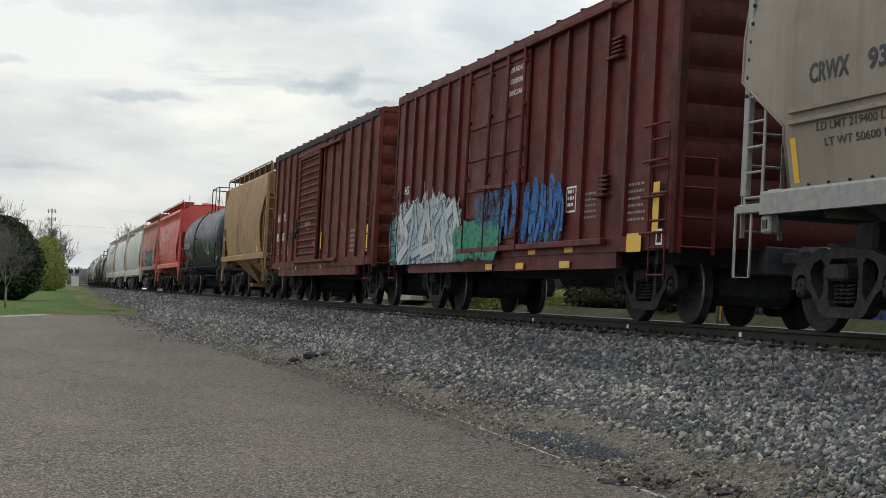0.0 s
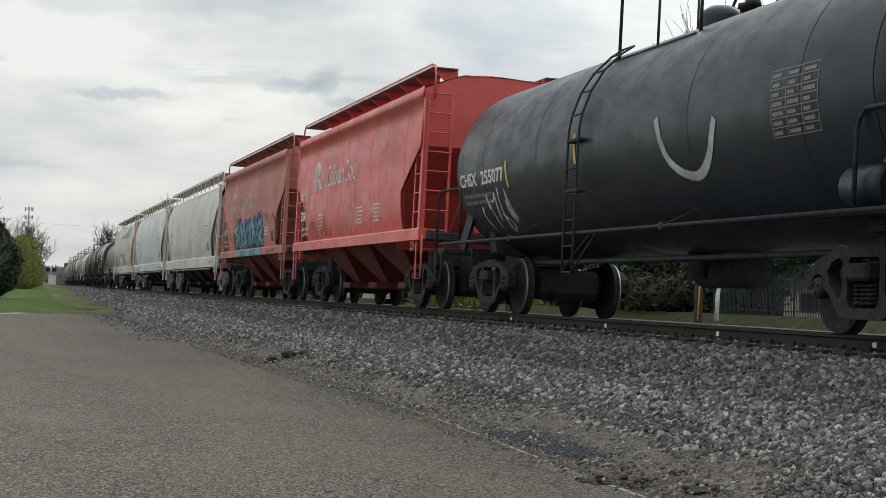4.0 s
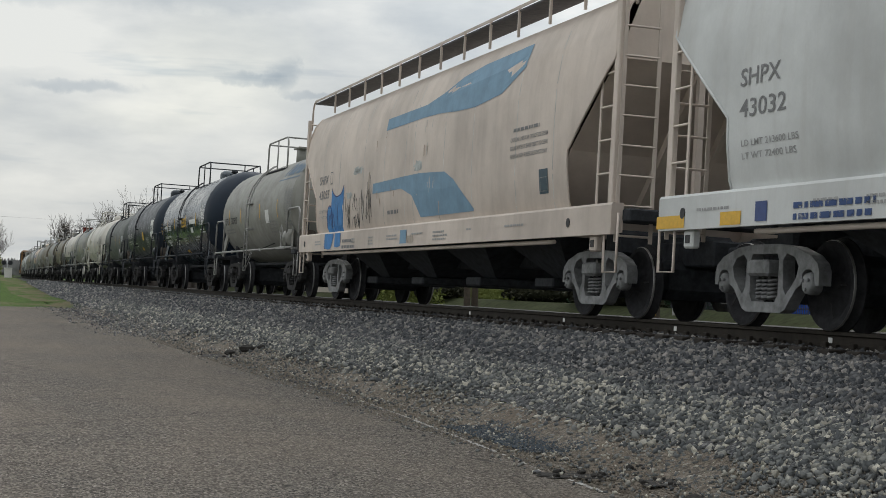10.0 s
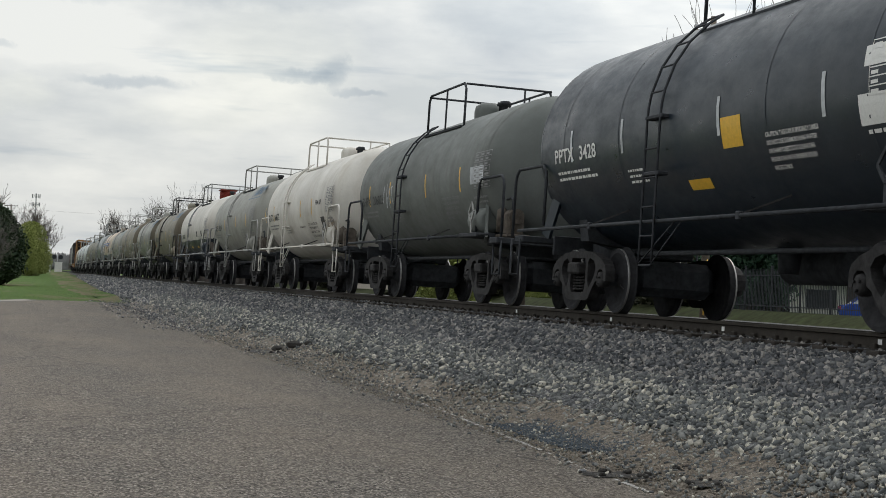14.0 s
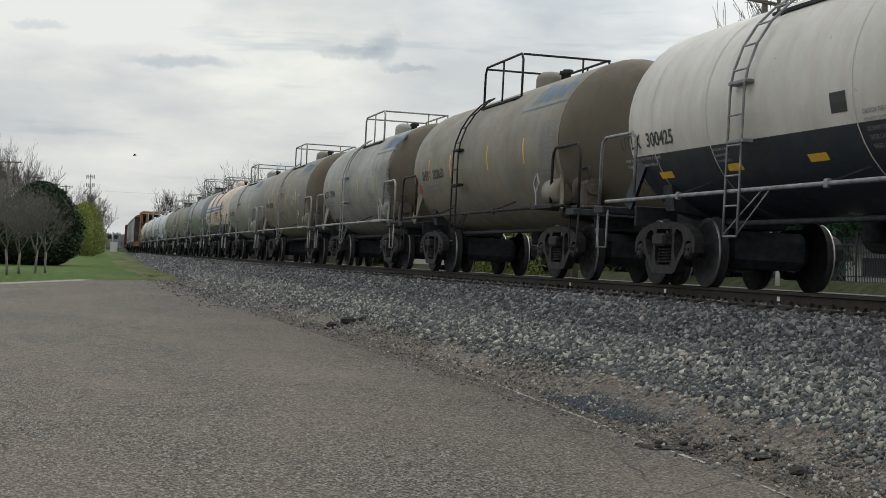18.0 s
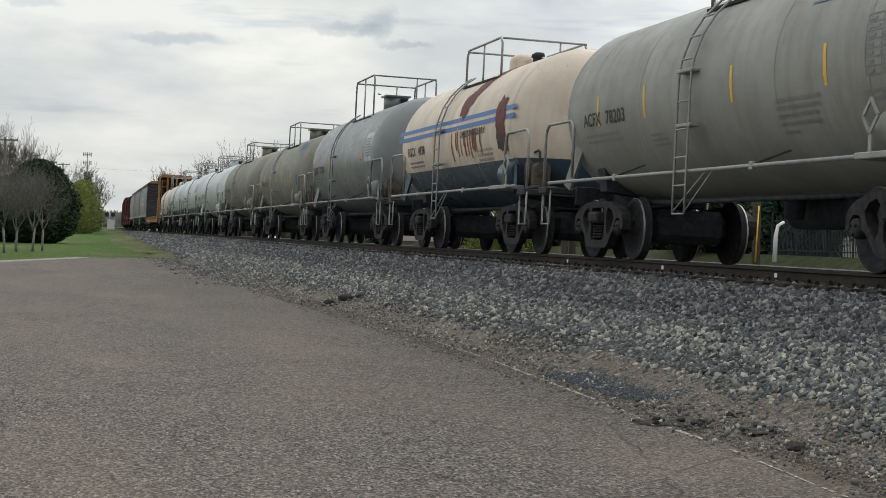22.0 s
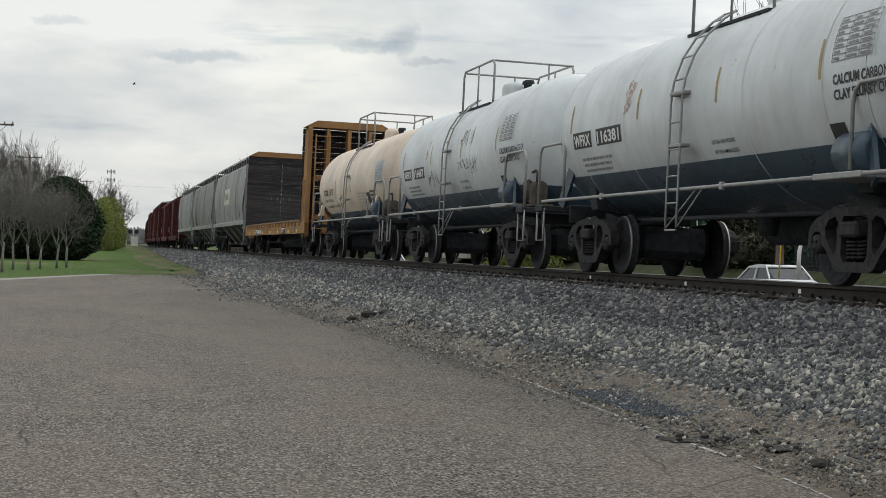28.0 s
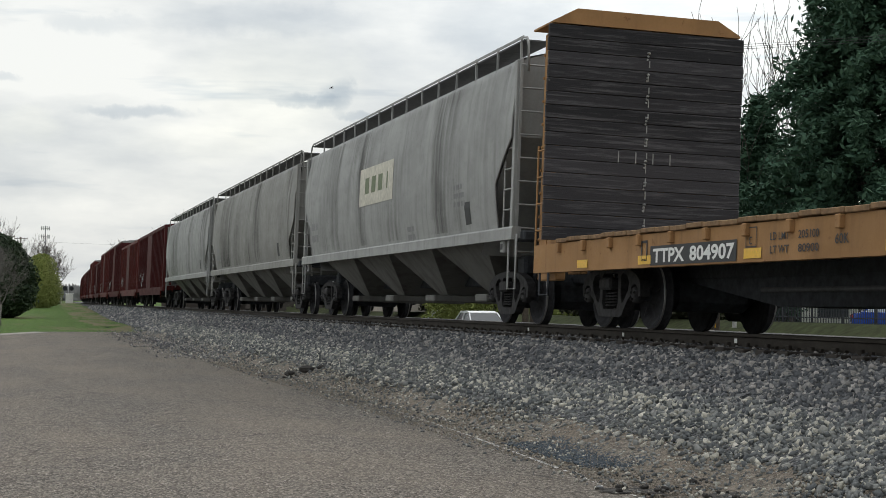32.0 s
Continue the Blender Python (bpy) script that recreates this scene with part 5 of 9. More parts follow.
def plate(g, outer, holes, x0, x1):
    """A cast plate: an outline of (y, z) with openings, from x0 to x1."""
    loops = [outer] + holes
    pts = [Vector((y, z, 0)) for loop in loops for y, z in loop]
    tris = tessellate_polygon([[Vector((y, z, 0)) for y, z in loop] for loop in loops])
    n = len(pts)
    g.add([(x0, p.x, p.y) for p in pts] + [(x1, p.x, p.y) for p in pts], [tuple(t) for t in tris] + [tuple(i + n for i in t)[::-1] for t in tris])
    o, base = len(g.v) - 2 * n, 0
    for loop in loops:
        m = len(loop)
        for i in range(m):
            a, b = o + base + i, o + base + (i + 1) % m
            g.f.append((a, b, b + n, a + n))
            g.s.append(False)
            g.m.append(0)
        base += m


def sideframe_geo(g):
    half = [(0.25, 0.865), (0.60, 0.835), (0.92, 0.745), (1.06, 0.66), (1.10, 0.58), (1.10, 0.44), (1.03, 0.44), (1.00, 0.56), (0.94, 0.60), (0.84, 0.60), (0.78, 0.56), (0.76, 0.45), (0.66, 0.40), (0.54, 0.28), (0.46, 0.19), (0.36, 0.155)]
    outer = half + [(-y, z) for y, z in reversed(half)]
    mid = [(0.24, 0.265), (0.30, 0.34), (0.30, 0.70), (0.26, 0.765)]
    holes = [mid + [(-y, z) for y, z in reversed(mid)]]
    win = [(0.40, 0.42), (0.385, 0.70), (0.46, 0.765), (0.62, 0.725), (0.70, 0.63), (0.66, 0.52), (0.56, 0.42), (0.46, 0.34)]
    holes += [win, [(-y, z) for y, z in win]]
    plate(g, outer, holes, -0.075, 0.065)


def spring_geo(g):
    for dy in (-0.125, 0.0, 0.125):
        pts = []
        for k in range(34):
            a = 2 * math.pi * k / 6
            pts.append((0.052 * math.cos(a), dy + 0.052 * math.sin(a), 0.29 + 0.235 * k / 33))
        g.tube(pts, 0.017, 4)


def cap_mesh(mat):
    g = Geo()
    g.lathe_x([(0.10, 0.11), (0.02, 0.115), (-0.02, 0.105), (-0.035, 0.07), (-0.035, 0.0)], n=16)
    for k in range(3):
        a = 2 * math.pi * k / 3 + 0.5
        g.tube([(-0.03, 0.06 * math.cos(a), 0.06 * math.sin(a)), (-0.06, 0.06 * math.cos(a), 0.06 * math.sin(a))], 0.018, 6)
    return g.mesh("bearing_cap", mat)


WHEELS = []
WAGONS = []


def truck(car, y, frame_mat, style):
    """A two-axle truck under a wagon, y metres from its middle."""
    def bolster():
        g = Geo()
        g.box((0, 0, 0.66), (1.9, 0.30, 0.20), 0.03)
        g.box((0, 0, 0.80), (0.5, 0.4, 0.12), 0.03)
        # added dark filler block for the shade and brake rigging between the wheels
        g.box((0, 0, 0.52), (1.24, 2.2, 0.50), 0.12)
        for s in (-1, 1):
            g.tube([(-0.62, s * 0.42, 0.36), (0.62, s * 0.42, 0.36)], 0.05, 8)
            g.bar((-0.75, s * 0.40, 0.45), (0.75, s * 0.40, 0.45), 0.1, 0.14, 0.02)
        return g.mesh("truck", DARK)

    def frame_me():
        g = Geo()
        sideframe_geo(g)
        return g.mesh("sideframe", frame_mat)

    def bolster_end_me():
        g = Geo()
        g.box((0, 0, 0.615), (0.34, 0.44, 0.17), 0.03)
        return g.mesh("bolster_end", frame_mat)

    def spring_me():
        g = Geo()
        spring_geo(g)
        return g.mesh("spring_nest", frame_mat)

    def axle_me():
        g = Geo()
        g.tube([(-0.95, 0, 0), (0.95, 0, 0)], 0.075, 10)
        return g.mesh("axle", DARK)

    t = put("truck", shared("bolster", bolster), car, Matrix.Translation((0, y, 0)))
    for sx in (-1, 1):
        put("sideframe", shared("sf" + style, frame_me), t, Matrix.Translation((sx * 1.0, 0, 0)))
        put("bolster_end", shared("be" + style, bolster_end_me), t, Matrix.Translation((sx * 1.0, 0, 0)))
        put("spring_nest", shared("sn" + style, spring_me), t, Matrix.Translation((sx * 1.03, 0, 0)))
        for sy in (-1, 1):
            turn = pose(0, 0, 0, 0, 0, 0 if sx < 0 else 180)
            w = put("wheel", shared("wheel", wheel_mesh), t, Matrix.Translation((sx * 0.755, sy * 0.89, 0.457)) @ turn)
            if sx < 0:
                WHEELS.append((w, y + sy * 0.89, sy, WAGONS[-1][1]))
            put("bearing_cap", shared("cap" + style, lambda: cap_mesh(frame_mat)), t, Matrix.Translation((sx * 1.06, sy * 0.89, 0.46)) @ turn)
    for sy in (-1, 1):
        put("axle", shared("axle", axle_me), t, Matrix.Translation((0, sy * 0.89, 0.457)))
    return t


def coupler(car, y, s):
    def me():
        g = Geo()
        g.box((0, 0.05, 0.86), (0.16, 0.7, 0.16), 0.03)
        g.box((0.03, 0.48, 0.86), (0.30, 0.26, 0.28), 0.07)
        g.tube([(-0.25, 0.1, 0.75), (-0.27, 0.35, 0.50), (-0.22, 0.60, 0.45)], 0.03, 6)
        return g.mesh("coupler", DARK)
    put("coupler", shared("coupler", me), car, Matrix.Translation((0, y, 0)) @ pose(0, 0, 0, 0, 0, 0 if s > 0 else 180))


def ladder_geo(g, x, y, z0, z1, w, along_y=True, rungs=None, r=0.016, rail=0.05, out=-0.08):
    """A ladder against a side (along_y) or an end: two flat rails and round rungs."""
    n = rungs or int((z1 - z0) / 0.38) + 1
    d = Vector((0, 1, 0)) if along_y else Vector((1, 0, 0))
    p = Vector((x, y, 0))
    for s in (-0.5, 0.5):
        q = p + d * w * s
        g.box((q.x, q.y, (z0 + z1) / 2), (rail if not along_y else 0.016, rail if along_y else 0.016, z1 - z0))
    for i in range(n):
        z = z0 + 0.08 + (z1 - z0 - 0.16) * i / max(1, n - 1)
        a, b = p - d * w / 2, p + d * w / 2
        g.tube([(a.x, a.y, z), (b.x, b.y, z)], r, 5, caps=False)



def wagon(near, far, label, category, name):
    """A wagon whose body runs from near to far along the line when the clip starts."""
    mid = (near + far) / 2
    ob = thing(name, on_track(mid), label, category, "wagons of the freight train")
    WAGONS.append((ob, mid))
    return ob, (far - near) / 2


def boxcar(near, far, label, col_mat, trim, dy=(1.7, -1.6), eave=4.35, sill=0.85, half=1.55, posts=16, end_mat=None, roof_mat=None, chord_mat=None):
    car, h = wagon(near, far, label, "boxcar", "boxcar")
    end_mat = end_mat or col_mat
    g = Geo()
    g.box((-half + 0.05, 0, (eave + sill + 0.2) / 2), (0.08, 2 * h, eave - sill - 0.2))
    side = part("side_wall", g, col_mat, car)
    g = Geo()
    g.box((half - 0.05, 0, (eave + sill + 0.2) / 2), (0.08, 2 * h, eave - sill - 0.2))
    part("side_wall", g, col_mat, car)
    for s in (-1, 1):
        g = Geo()
        zs = [sill + 0.1 + (eave + 0.1 - sill - 0.1) * i / 60 for i in range(61)]
        rows = [[(-half + 0.06, s * (h - 0.06 + 0.05 * abs(math.sin(math.pi * 8 * i / 60))), z), (half - 0.06, s * (h - 0.06 + 0.05 * abs(math.sin(math.pi * 8 * i / 60))), z)] for i, z in enumerate(zs)]
        g.loft(rows if s < 0 else [r[::-1] for r in rows], False, False)
        for x in (-1, 1):
            g.box((x * (half - 0.04), s * (h - 0.03), (eave + sill) / 2), (0.1, 0.12, eave - sill), 0.01)
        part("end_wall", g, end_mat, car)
        g = Geo()
        ladder_geo(g, -half + 0.28, s * (h + 0.07), sill + 0.0, 2.1, 0.44, False, 4)
        part("end_ladder", g, trim, car)
        g = Geo()
        y = s * (h - 0.35)
        ladder_geo(g, -half - 0.06, y, sill - 0.35, 2.35, 0.5, True, 6, rail=0.014)
        part("side_ladder", g, trim, car)
        coupler(car, s * (h + 0.15), s)
        truck(car, s * (h - 2.0), SOOTY, "dark")
    g = Geo()
    g.extr([(-half - 0.02, eave - 0.02), (half + 0.02, eave - 0.02), (half + 0.02, eave + 0.06), (0, eave + 0.30), (-half - 0.02, eave + 0.06)], -h, h)
    for i in range(14):
        y = -h + 2 * h * (i + 0.5) / 14
        g.bar((-half, y, eave + 0.08), (0, y, eave + 0.31), 0.07, 0.05)
    part("roof", g, roof_mat or col_mat, car)
    g = Geo()
    g.box((-half + 0.02, 0, eave - 0.05), (0.10, 2 * h, 0.13), 0.01)
    part("top_chord", g, chord_mat or col_mat, car)
    g = Geo()
    g.extr([(-half - 0.01, sill + 0.05), (-half - 0.01, sill + 0.25), (-half + 0.12, sill + 0.25), (-half + 0.12, sill + 0.05)], -h, h)
    g.extr([(-half + 0.015, sill - 0.17), (-half + 0.015, sill + 0.05), (-half + 0.1, sill + 0.05), (-half + 0.1, sill - 0.17)], -h + 1.9, h - 1.5)
    part("side_sill", g, col_mat, car)
    g = Geo()
    g.box((0, 0, 0.83), (0.6, 2 * h, 0.36), 0.02)
    for i in range(9):
        g.box((0, -h + 2 * h * (i + 0.5) / 9, 0.86), (2 * half - 0.3, 0.1, 0.24))
    g.box((0.4, 0.6, 0.72), (0.7, 1.3, 0.4), 0.08)
    part("underframe", g, DARK, car)
    pm = Geo()
    pm.extr([(-half - 0.05, sill + 0.25), (-half + 0.03, sill + 0.25), (-half + 0.03, eave - 0.1), (-half - 0.05, eave - 0.1)], -0.045, 0.045)
    pme = pm.mesh("side_post", col_mat)
    for i in range(posts + 1):
        y = -h + 0.75 + (2 * h - 1.5) * i / posts
        if not dy[1] - 0.12 < y < dy[0] + 0.12:
            put("side_post", pme, car, Matrix.Translation((0, y, 0)))
    face = Face([(-half + 0.01, sill), (-half + 0.01, eave)])
    return car, h, face


def hopper(near, far, label, mat, prof, sill, trim, bays, bay_mat, deep=1.45, roof_rise=0.22, truck_mat=None, style="dark", walk_mat=None, low_pipe=False, knee=2.65, foot=2.10, cut=0.9, sill_h=0.22, sill_mat=None, end_in=0.45, gusset=False, sill_in=0.28):
    """A covered hopper: bulging sides on a side sill, sloped end sheets, discharge bays, ladders and roof walk.
    prof: the near side's outline (x, z) from the sill up."""
    car, h = wagon(near, far, label, "hopper car", "hopper_car")
    e0, low, high = h - end_in, prof[0][1], prof[-1][1]
    half = max(-x for x, z in prof)
    ztop = high + roof_rise
    loop = list(prof) + [(prof[-1][0] * 0.55, ztop - 0.05), (0, ztop)]
    loop = loop + [(-x, z) for x, z in reversed(loop[:-1])]

    def end_y(z):
        """How far the side sheet reaches at a height: full length on top, cut back along the slope, then upright."""
        return e0 - cut * min(1.0, max(0.0, (knee - z) / (knee - foot)))

    def side_x(z):
        for (xa, za), (xb, zb) in zip(prof, prof[1:]):
            if za <= z <= zb:
                return xa + (xb - xa) * (z - za) / (zb - za)
        return prof[0][0]
    side = sorted(set(list(prof) + [(side_x(z), z) for z in (knee, foot)]), key=lambda q: q[1] if q[1] < high else high)
    loop = side + [(prof[-1][0] * 0.55, ztop - 0.05), (0, ztop)]
    loop = loop + [(-x, z) for x, z in reversed(loop[:-1])]
    g = Geo()
    g.loft([[(x, -end_y(z), z) for x, z in loop], [(x, end_y(z), z) for x, z in loop]], True, False)
    part("body", g, mat, car)
    for s in (-1, 1):
        g = Geo()
        rise = [(e0 - 0.02, ztop - 0.02), (e0 - 0.02, high - 0.02), (e0 - 0.02, knee), (e0 - cut, foot), (e0 - deep - 0.5, low - 0.3)]
        g.loft([[(k * (-side_x(min(z, high - 0.01)) - 0.03) * (0.5 if z > high else 1), s * y, z) for k in (-1, 1)] for y, z in rise], False, False)
        part("end_slope", g, mat, car)
        for sx in (-1, 1):
            g = Geo()
            g.tube([(sx * (-x + 0.005), s * end_y(z), z) for x, z in side], 0.016, 5)
            part("edge_flange", g, mat, car)
    # side sills and bolster ends
    for sx in (-1, 1):
        g = Geo()
        g.extr([(sx * half, sill - sill_h), (sx * half, sill), (sx * (half - 0.02), sill + 0.03), (sx * (half - 0.16), sill + 0.03), (sx * (half - 0.16), sill - sill_h + 0.03), (sx * (half - 0.06), sill - sill_h)], -h + sill_in, h - sill_in)
        part("side_sill", g, sill_mat or mat, car)
    g = Geo()
    g.box((0, 0, 0.85), (0.55, 2 * h - 0.1, 0.32), 0.02)
    for s in (-1, 1):
        g.box((0, s * (h - 0.35), sill - 0.12), (2 * half - 0.3, 0.55, 0.16), 0.02)
        g.box((0, s * (h - 1.9), 0.98), (1.7, 0.42, 0.34), 0.05)
    part("underframe", g, DARK, car)
    for s in (-1, 1):
        g = Geo()
        for sx in (-0.35, 0.35):
            g.box((sx, s * (e0 - 0.04), (sill + knee) / 2), (0.08, 0.10, knee - sill))
        g.bar((-0.35, s * (e0 - 0.02), knee), (-0.35, s * (e0 - deep), sill + 0.1), 0.07, 0.12)
        g.bar((0.35, s * (e0 - 0.02), knee), (0.35, s * (e0 - deep), sill + 0.1), 0.07, 0.12)
        part("end_frame", g, mat, car)
        # corner post with ladder on the near side and on the end
        for sx in (-1, 1):
            g = Geo()
            x = sx * (half - 0.06)
            g.box((x, s * (h - 0.42), (sill + high - 0.05) / 2), (0.07, 0.13, high - 0.05 - sill), 0.01)
            part("corner_post", g, trim, car)
            g = Geo()
            ladder_geo(g, x - sx * -0.02, s * (h - 0.66), sill - 0.1, knee - 0.1, 0.42, True, 5)
            part("side_ladder", g, trim, car)
            g = Geo()
            ladder_geo(g, sx * (half - 0.32), s * (h - 0.32), sill - 0.45, high - 0.05, 0.46, False, 9)
            part("end_ladder", g, trim, car)
            g = Geo()
            g.tube([(x, s * (h - 0.60), sill - 0.1), (x, s * (h - 0.60), 0.55), (x, s * (h - 0.20), 0.55), (x, s * (h - 0.20), sill - 0.1)], 0.018, 5)
            part("stirrup_step", g, trim, car)
        coupler(car, s * (h + 0.05), s)
        truck(car, s * (h - 1.9), truck_mat or SIDEF, style)
    wz = ztop + 0.07
    for sx in (-1, 1):
        g = Geo()
        for i in range(int((2 * h - 1) / 1.3)):
            y = -h + 0.6 + 1.3 * i
            if gusset:
                a, b = half * 0.55, half * 0.60 + 0.46
                plate_at = [(sx * a, high - 0.05), (sx * b, wz), (sx * a, wz)]
                g.loft([[(px, y + d, pz) for px, pz in plate_at] for d in (-0.02, 0.02)], False, True, True, 1)
                continue
            g.box((sx * (half * 0.60 + 0.46), y, (high - 0.05 + wz + 0.08) / 2), (0.035, 0.04, wz + 0.13 - high), 0, 1)
        for k in range(6):
            g.box((sx * (half * 0.60 + 0.085 * k), 0, wz), (0.083, 2 * h - 0.9, 0.025))
        g.box((sx * (half * 0.60 + 0.475), 0, wz + 0.05), (0.014, 2 * h - 0.9, 0.045), 0, 1)
        for s in (-1, 1):
            xx = sx * (half * 0.60 + 0.46)
            g.tube([(xx, s * (h - 0.5), wz + 0.05), (xx, s * (h - 0.32), wz + 0.02), (xx, s * (h - 0.22), wz - 0.12), (xx, s * (h - 0.20), high - 0.25)], 0.022, 5, mat=1)
        part("roof_walk", g, [walk_mat or GRATE, trim], car)
    for i in range(6):
        y = -h + 1.6 + (2 * h - 3.2) * i / 5
        g = Geo()
        g.tube([(0, y, ztop - 0.05), (0, y, ztop + 0.12)], 0.38, 14)
        part("roof_hatch", g, mat, car)
    for sx in (-1, 1):
        for s in (-1, 1):
            g = Geo()
            g.box((sx * (half - 0.10), s * (h - 0.95), sill - sill_h - 0.10), (0.10, 0.22, 0.20), 0.02)
            g.box((sx * (half - 0.045), s * (h - 0.95), sill - sill_h - 0.10), (0.012, 0.10, 0.09), 0, 1)
            part("jacking_pad", g, [sill_mat or mat, BLACK], car)
    # discharge bays
    for i in range(bays):
        span = (2 * h - 2 * (deep + 0.62) - 0.6) / bays
        c = -(bays - 1) / 2 * span + i * span
        g = Geo()
        a, b = span * 0.49, 0.30
        w0, w1 = half - 0.18, 0.55
        r0 = [(-w0, c - a, sill - 0.05), (w0, c - a, sill - 0.05), (w0, c + a, sill - 0.05), (-w0, c + a, sill - 0.05)]
        r1 = [(-w1, c - b, 0.52), (w1, c - b, 0.52), (w1, c + b, 0.52), (-w1, c + b, 0.52)]
        g.loft([r0, r1], False, True, True)
        g.box((0, c, 0.44), (1.7, 0.75, 0.14), 0.02)
        part("discharge_bay", g, bay_mat, car)
    if low_pipe:
        for sx in (-1, 1):
            g = Geo()
            g.tube([(sx * (half - 0.10), -h + 2.4, sill - sill_h - 0.05), (sx * (half - 0.10), h - 2.4, sill - sill_h - 0.05)], 0.03, 8)
            part("air_pipe", g, trim, car)
    return car, h, Face(prof)


def tank_car(near, far, label, mats, zc=2.28, r=1.38, trim=None, split=None, dome=0, rail_top=4.18, truck_mat=None, style="dark", band=None, plat=2.7, walk_dark=True, brake=True, lad=0.85):
    """A tank car: dished shell on cradles, side handrail, ladder, top platform with railing, end steps."""
    car, h = wagon(near, far, label, "tank car", "tank_car")
    trim = trim or DARK
    L = h - 0.55
    n = 48
    g = Geo()
    prof = [(-L, 0.0), (-L + 0.01, 0.35), (-L + 0.07, 0.75), (-L + 0.19, 1.08), (-L + 0.36, 1.29), (-L + 0.55, 1.38), (-L + 0.68, 1.40)]
    ys = [(y, q / 1.40 * r) for y, q in prof]
    ys = ys + [(-L + 0.68 + (2 * L - 1.36) * k / 6, r) for k in range(1, 6)] + [(-y, q) for y, q in reversed(ys)]
    rings = [[(q * math.sin(2 * math.pi * k / n), y, zc + q * math.cos(2 * math.pi * k / n)) for k in range(n)] for y, q in ys]
    g.loft(rings, True)
    for i, f in enumerate(g.f):
        if band and abs(sum(g.v[k][1] for k in f) / 4) > L - band:
            g.m[i] = 2
    shell = g.mesh("tank_shell", mats)
    if split is not None:
        bm = bmesh.new()
        bm.from_mesh(shell)
        bmesh.ops.bisect_plane(bm, geom=bm.verts[:] + bm.edges[:] + bm.faces[:], plane_co=(0, 0, split), plane_no=(0, 0, 1))
        for f in bm.faces:
            if f.calc_center_median().z < split:
                f.material_index = 1
        bm.to_mesh(shell)
        bm.free()
    put("tank_shell", shell, car)
    rx = r + 0.05
    low = mats[1] if split is not None else mats[0]
    # weld seams
    for k in (-2, -1, 0, 1, 2, 3):
        g = Geo()
        y = k * L * 0.36 if 0 < abs(k) < 3 else (L - 0.68) * (1 if k else -1)
        g.loft([[((r + 0.004) * math.sin(2 * math.pi * i / n), y + d, zc + (r + 0.004) * math.cos(2 * math.pi * i / n)) for i in range(n)] for d in (-0.012, 0.012)], True)
        part("weld_seam", g, mats[0], car)
    for s in (-1, 1):
        g = Geo()
        g.box((0, s * (h - 1.45), 0.95), (0.62, 2.9, 0.30), 0.02)
        g.box((0, s * (h - 0.22), 1.05), (2.9, 0.42, 0.10), 0.01)
        g.box((0, s * (h - 0.45), 0.98), (1.9, 0.08, 0.30), 0.01)
        part("draft_sill", g, DARK, car)
        for sx in (-1, 1):
            g = Geo()
            g.bar((sx * 1.30, s * (h - 1.10), 1.08), (sx * 1.22, s * (h - 1.42), zc - r * 0.42), 0.05, 0.20)
            part("end_strut", g, low, car)
        for sx in (-1, 1):
            g = Geo()
            a0 = [(sx * 0.35, s * (h - 1.9), 0.95), (sx * 0.98, s * (h - 1.9), 1.02), (sx * 1.04, s * (h - 1.9), zc - r * 0.66), (sx * 0.95, s * (h - 1.9), zc - r * 0.60), (sx * 0.6, s * (h - 1.9), zc - r * 0.88)]
            g.loft([[(x, y + d, z) for x, y, z in a0] for d in (-0.16, 0.16)], False, True, True)
            part("cradle", g, DARK, car)
        for sx in (-1, 1):
            g = Geo()
            x = sx * (rx - 0.06)
            g.tube([(x, s * (h - 0.04), 1.08), (x, s * (h - 0.04), 1.92), (x, s * (h - 0.08), 2.04), (x, s * (h - 0.20), 2.12), (x, s * (h - 1.32), 2.12), (x, s * (h - 1.44), 2.04), (x, s * (h - 1.48), 1.92), (x, s * (h - 1.48), 1.22)], 0.024, 6)
            part("end_handrail", g, trim, car)
            g = Geo()
            x = sx * (rx - 0.06)
            g.tube([(x, s * (h - 0.02), 1.05), (x, s * (h - 0.02), 0.50), (x, s * (h - 0.42), 0.50), (x, s * (h - 0.42), 1.05)], 0.018, 5)
            part("end_step", g, trim, car)
        coupler(car, s * (h + 0.05), s)
        truck(car, s * (h - 1.95), truck_mat or SIDEF, style)
    for sx in (-1, 1):
        g = Geo()
        x = sx * rx
        g.tube([(x, -h + 0.5, 1.16), (x, h - 0.5, 1.16)], 0.026, 6)
        for y in (L * 0.48, -L * 0.30):
            g.box((x, y, 1.16), (0.05, 0.10, 0.10), 0.01)
        part("side_handrail", g, trim, car)
        for y in (L * 0.48, -L * 0.30):
            g = Geo()
            g.bar((x, y, 1.17), (sx * 1.12, y - 0.36, zc - r * 0.68), 0.014, 0.022)
            part("handrail_bracket", g, SIDEF, car)
        g = Geo()
        y = lad * (1 if sx < 0 else -1)
        R = r + 0.09
        pts = [(sx * R, 0.62), (sx * R, 0.98), (sx * R, 1.34), (sx * R, 1.70), (sx * R, 2.06), (sx * R, zc)] + [(sx * R * math.cos(q), zc + R * math.sin(q)) for q in (0.11, 0.22, 0.44, 0.66, 0.88, 1.02)]
        for d in (-0.2, 0.2):
            g.tube([(px, y + d, pz) for px, pz in pts], 0.017, 5)
        for k, (px, pz) in enumerate(pts):
            if k not in (5, 6):
                g.tube([(px, y - 0.2, pz), (px, y + 0.2, pz)], 0.013, 5, caps=False)
        for d, q in ((-0.2, -0.95), (0.2, -0.75)):
            g.tube([(sx * R, y + d * 0.98, 0.64), (sx * (R - 0.05), y + q, 1.16)], 0.010, 4)
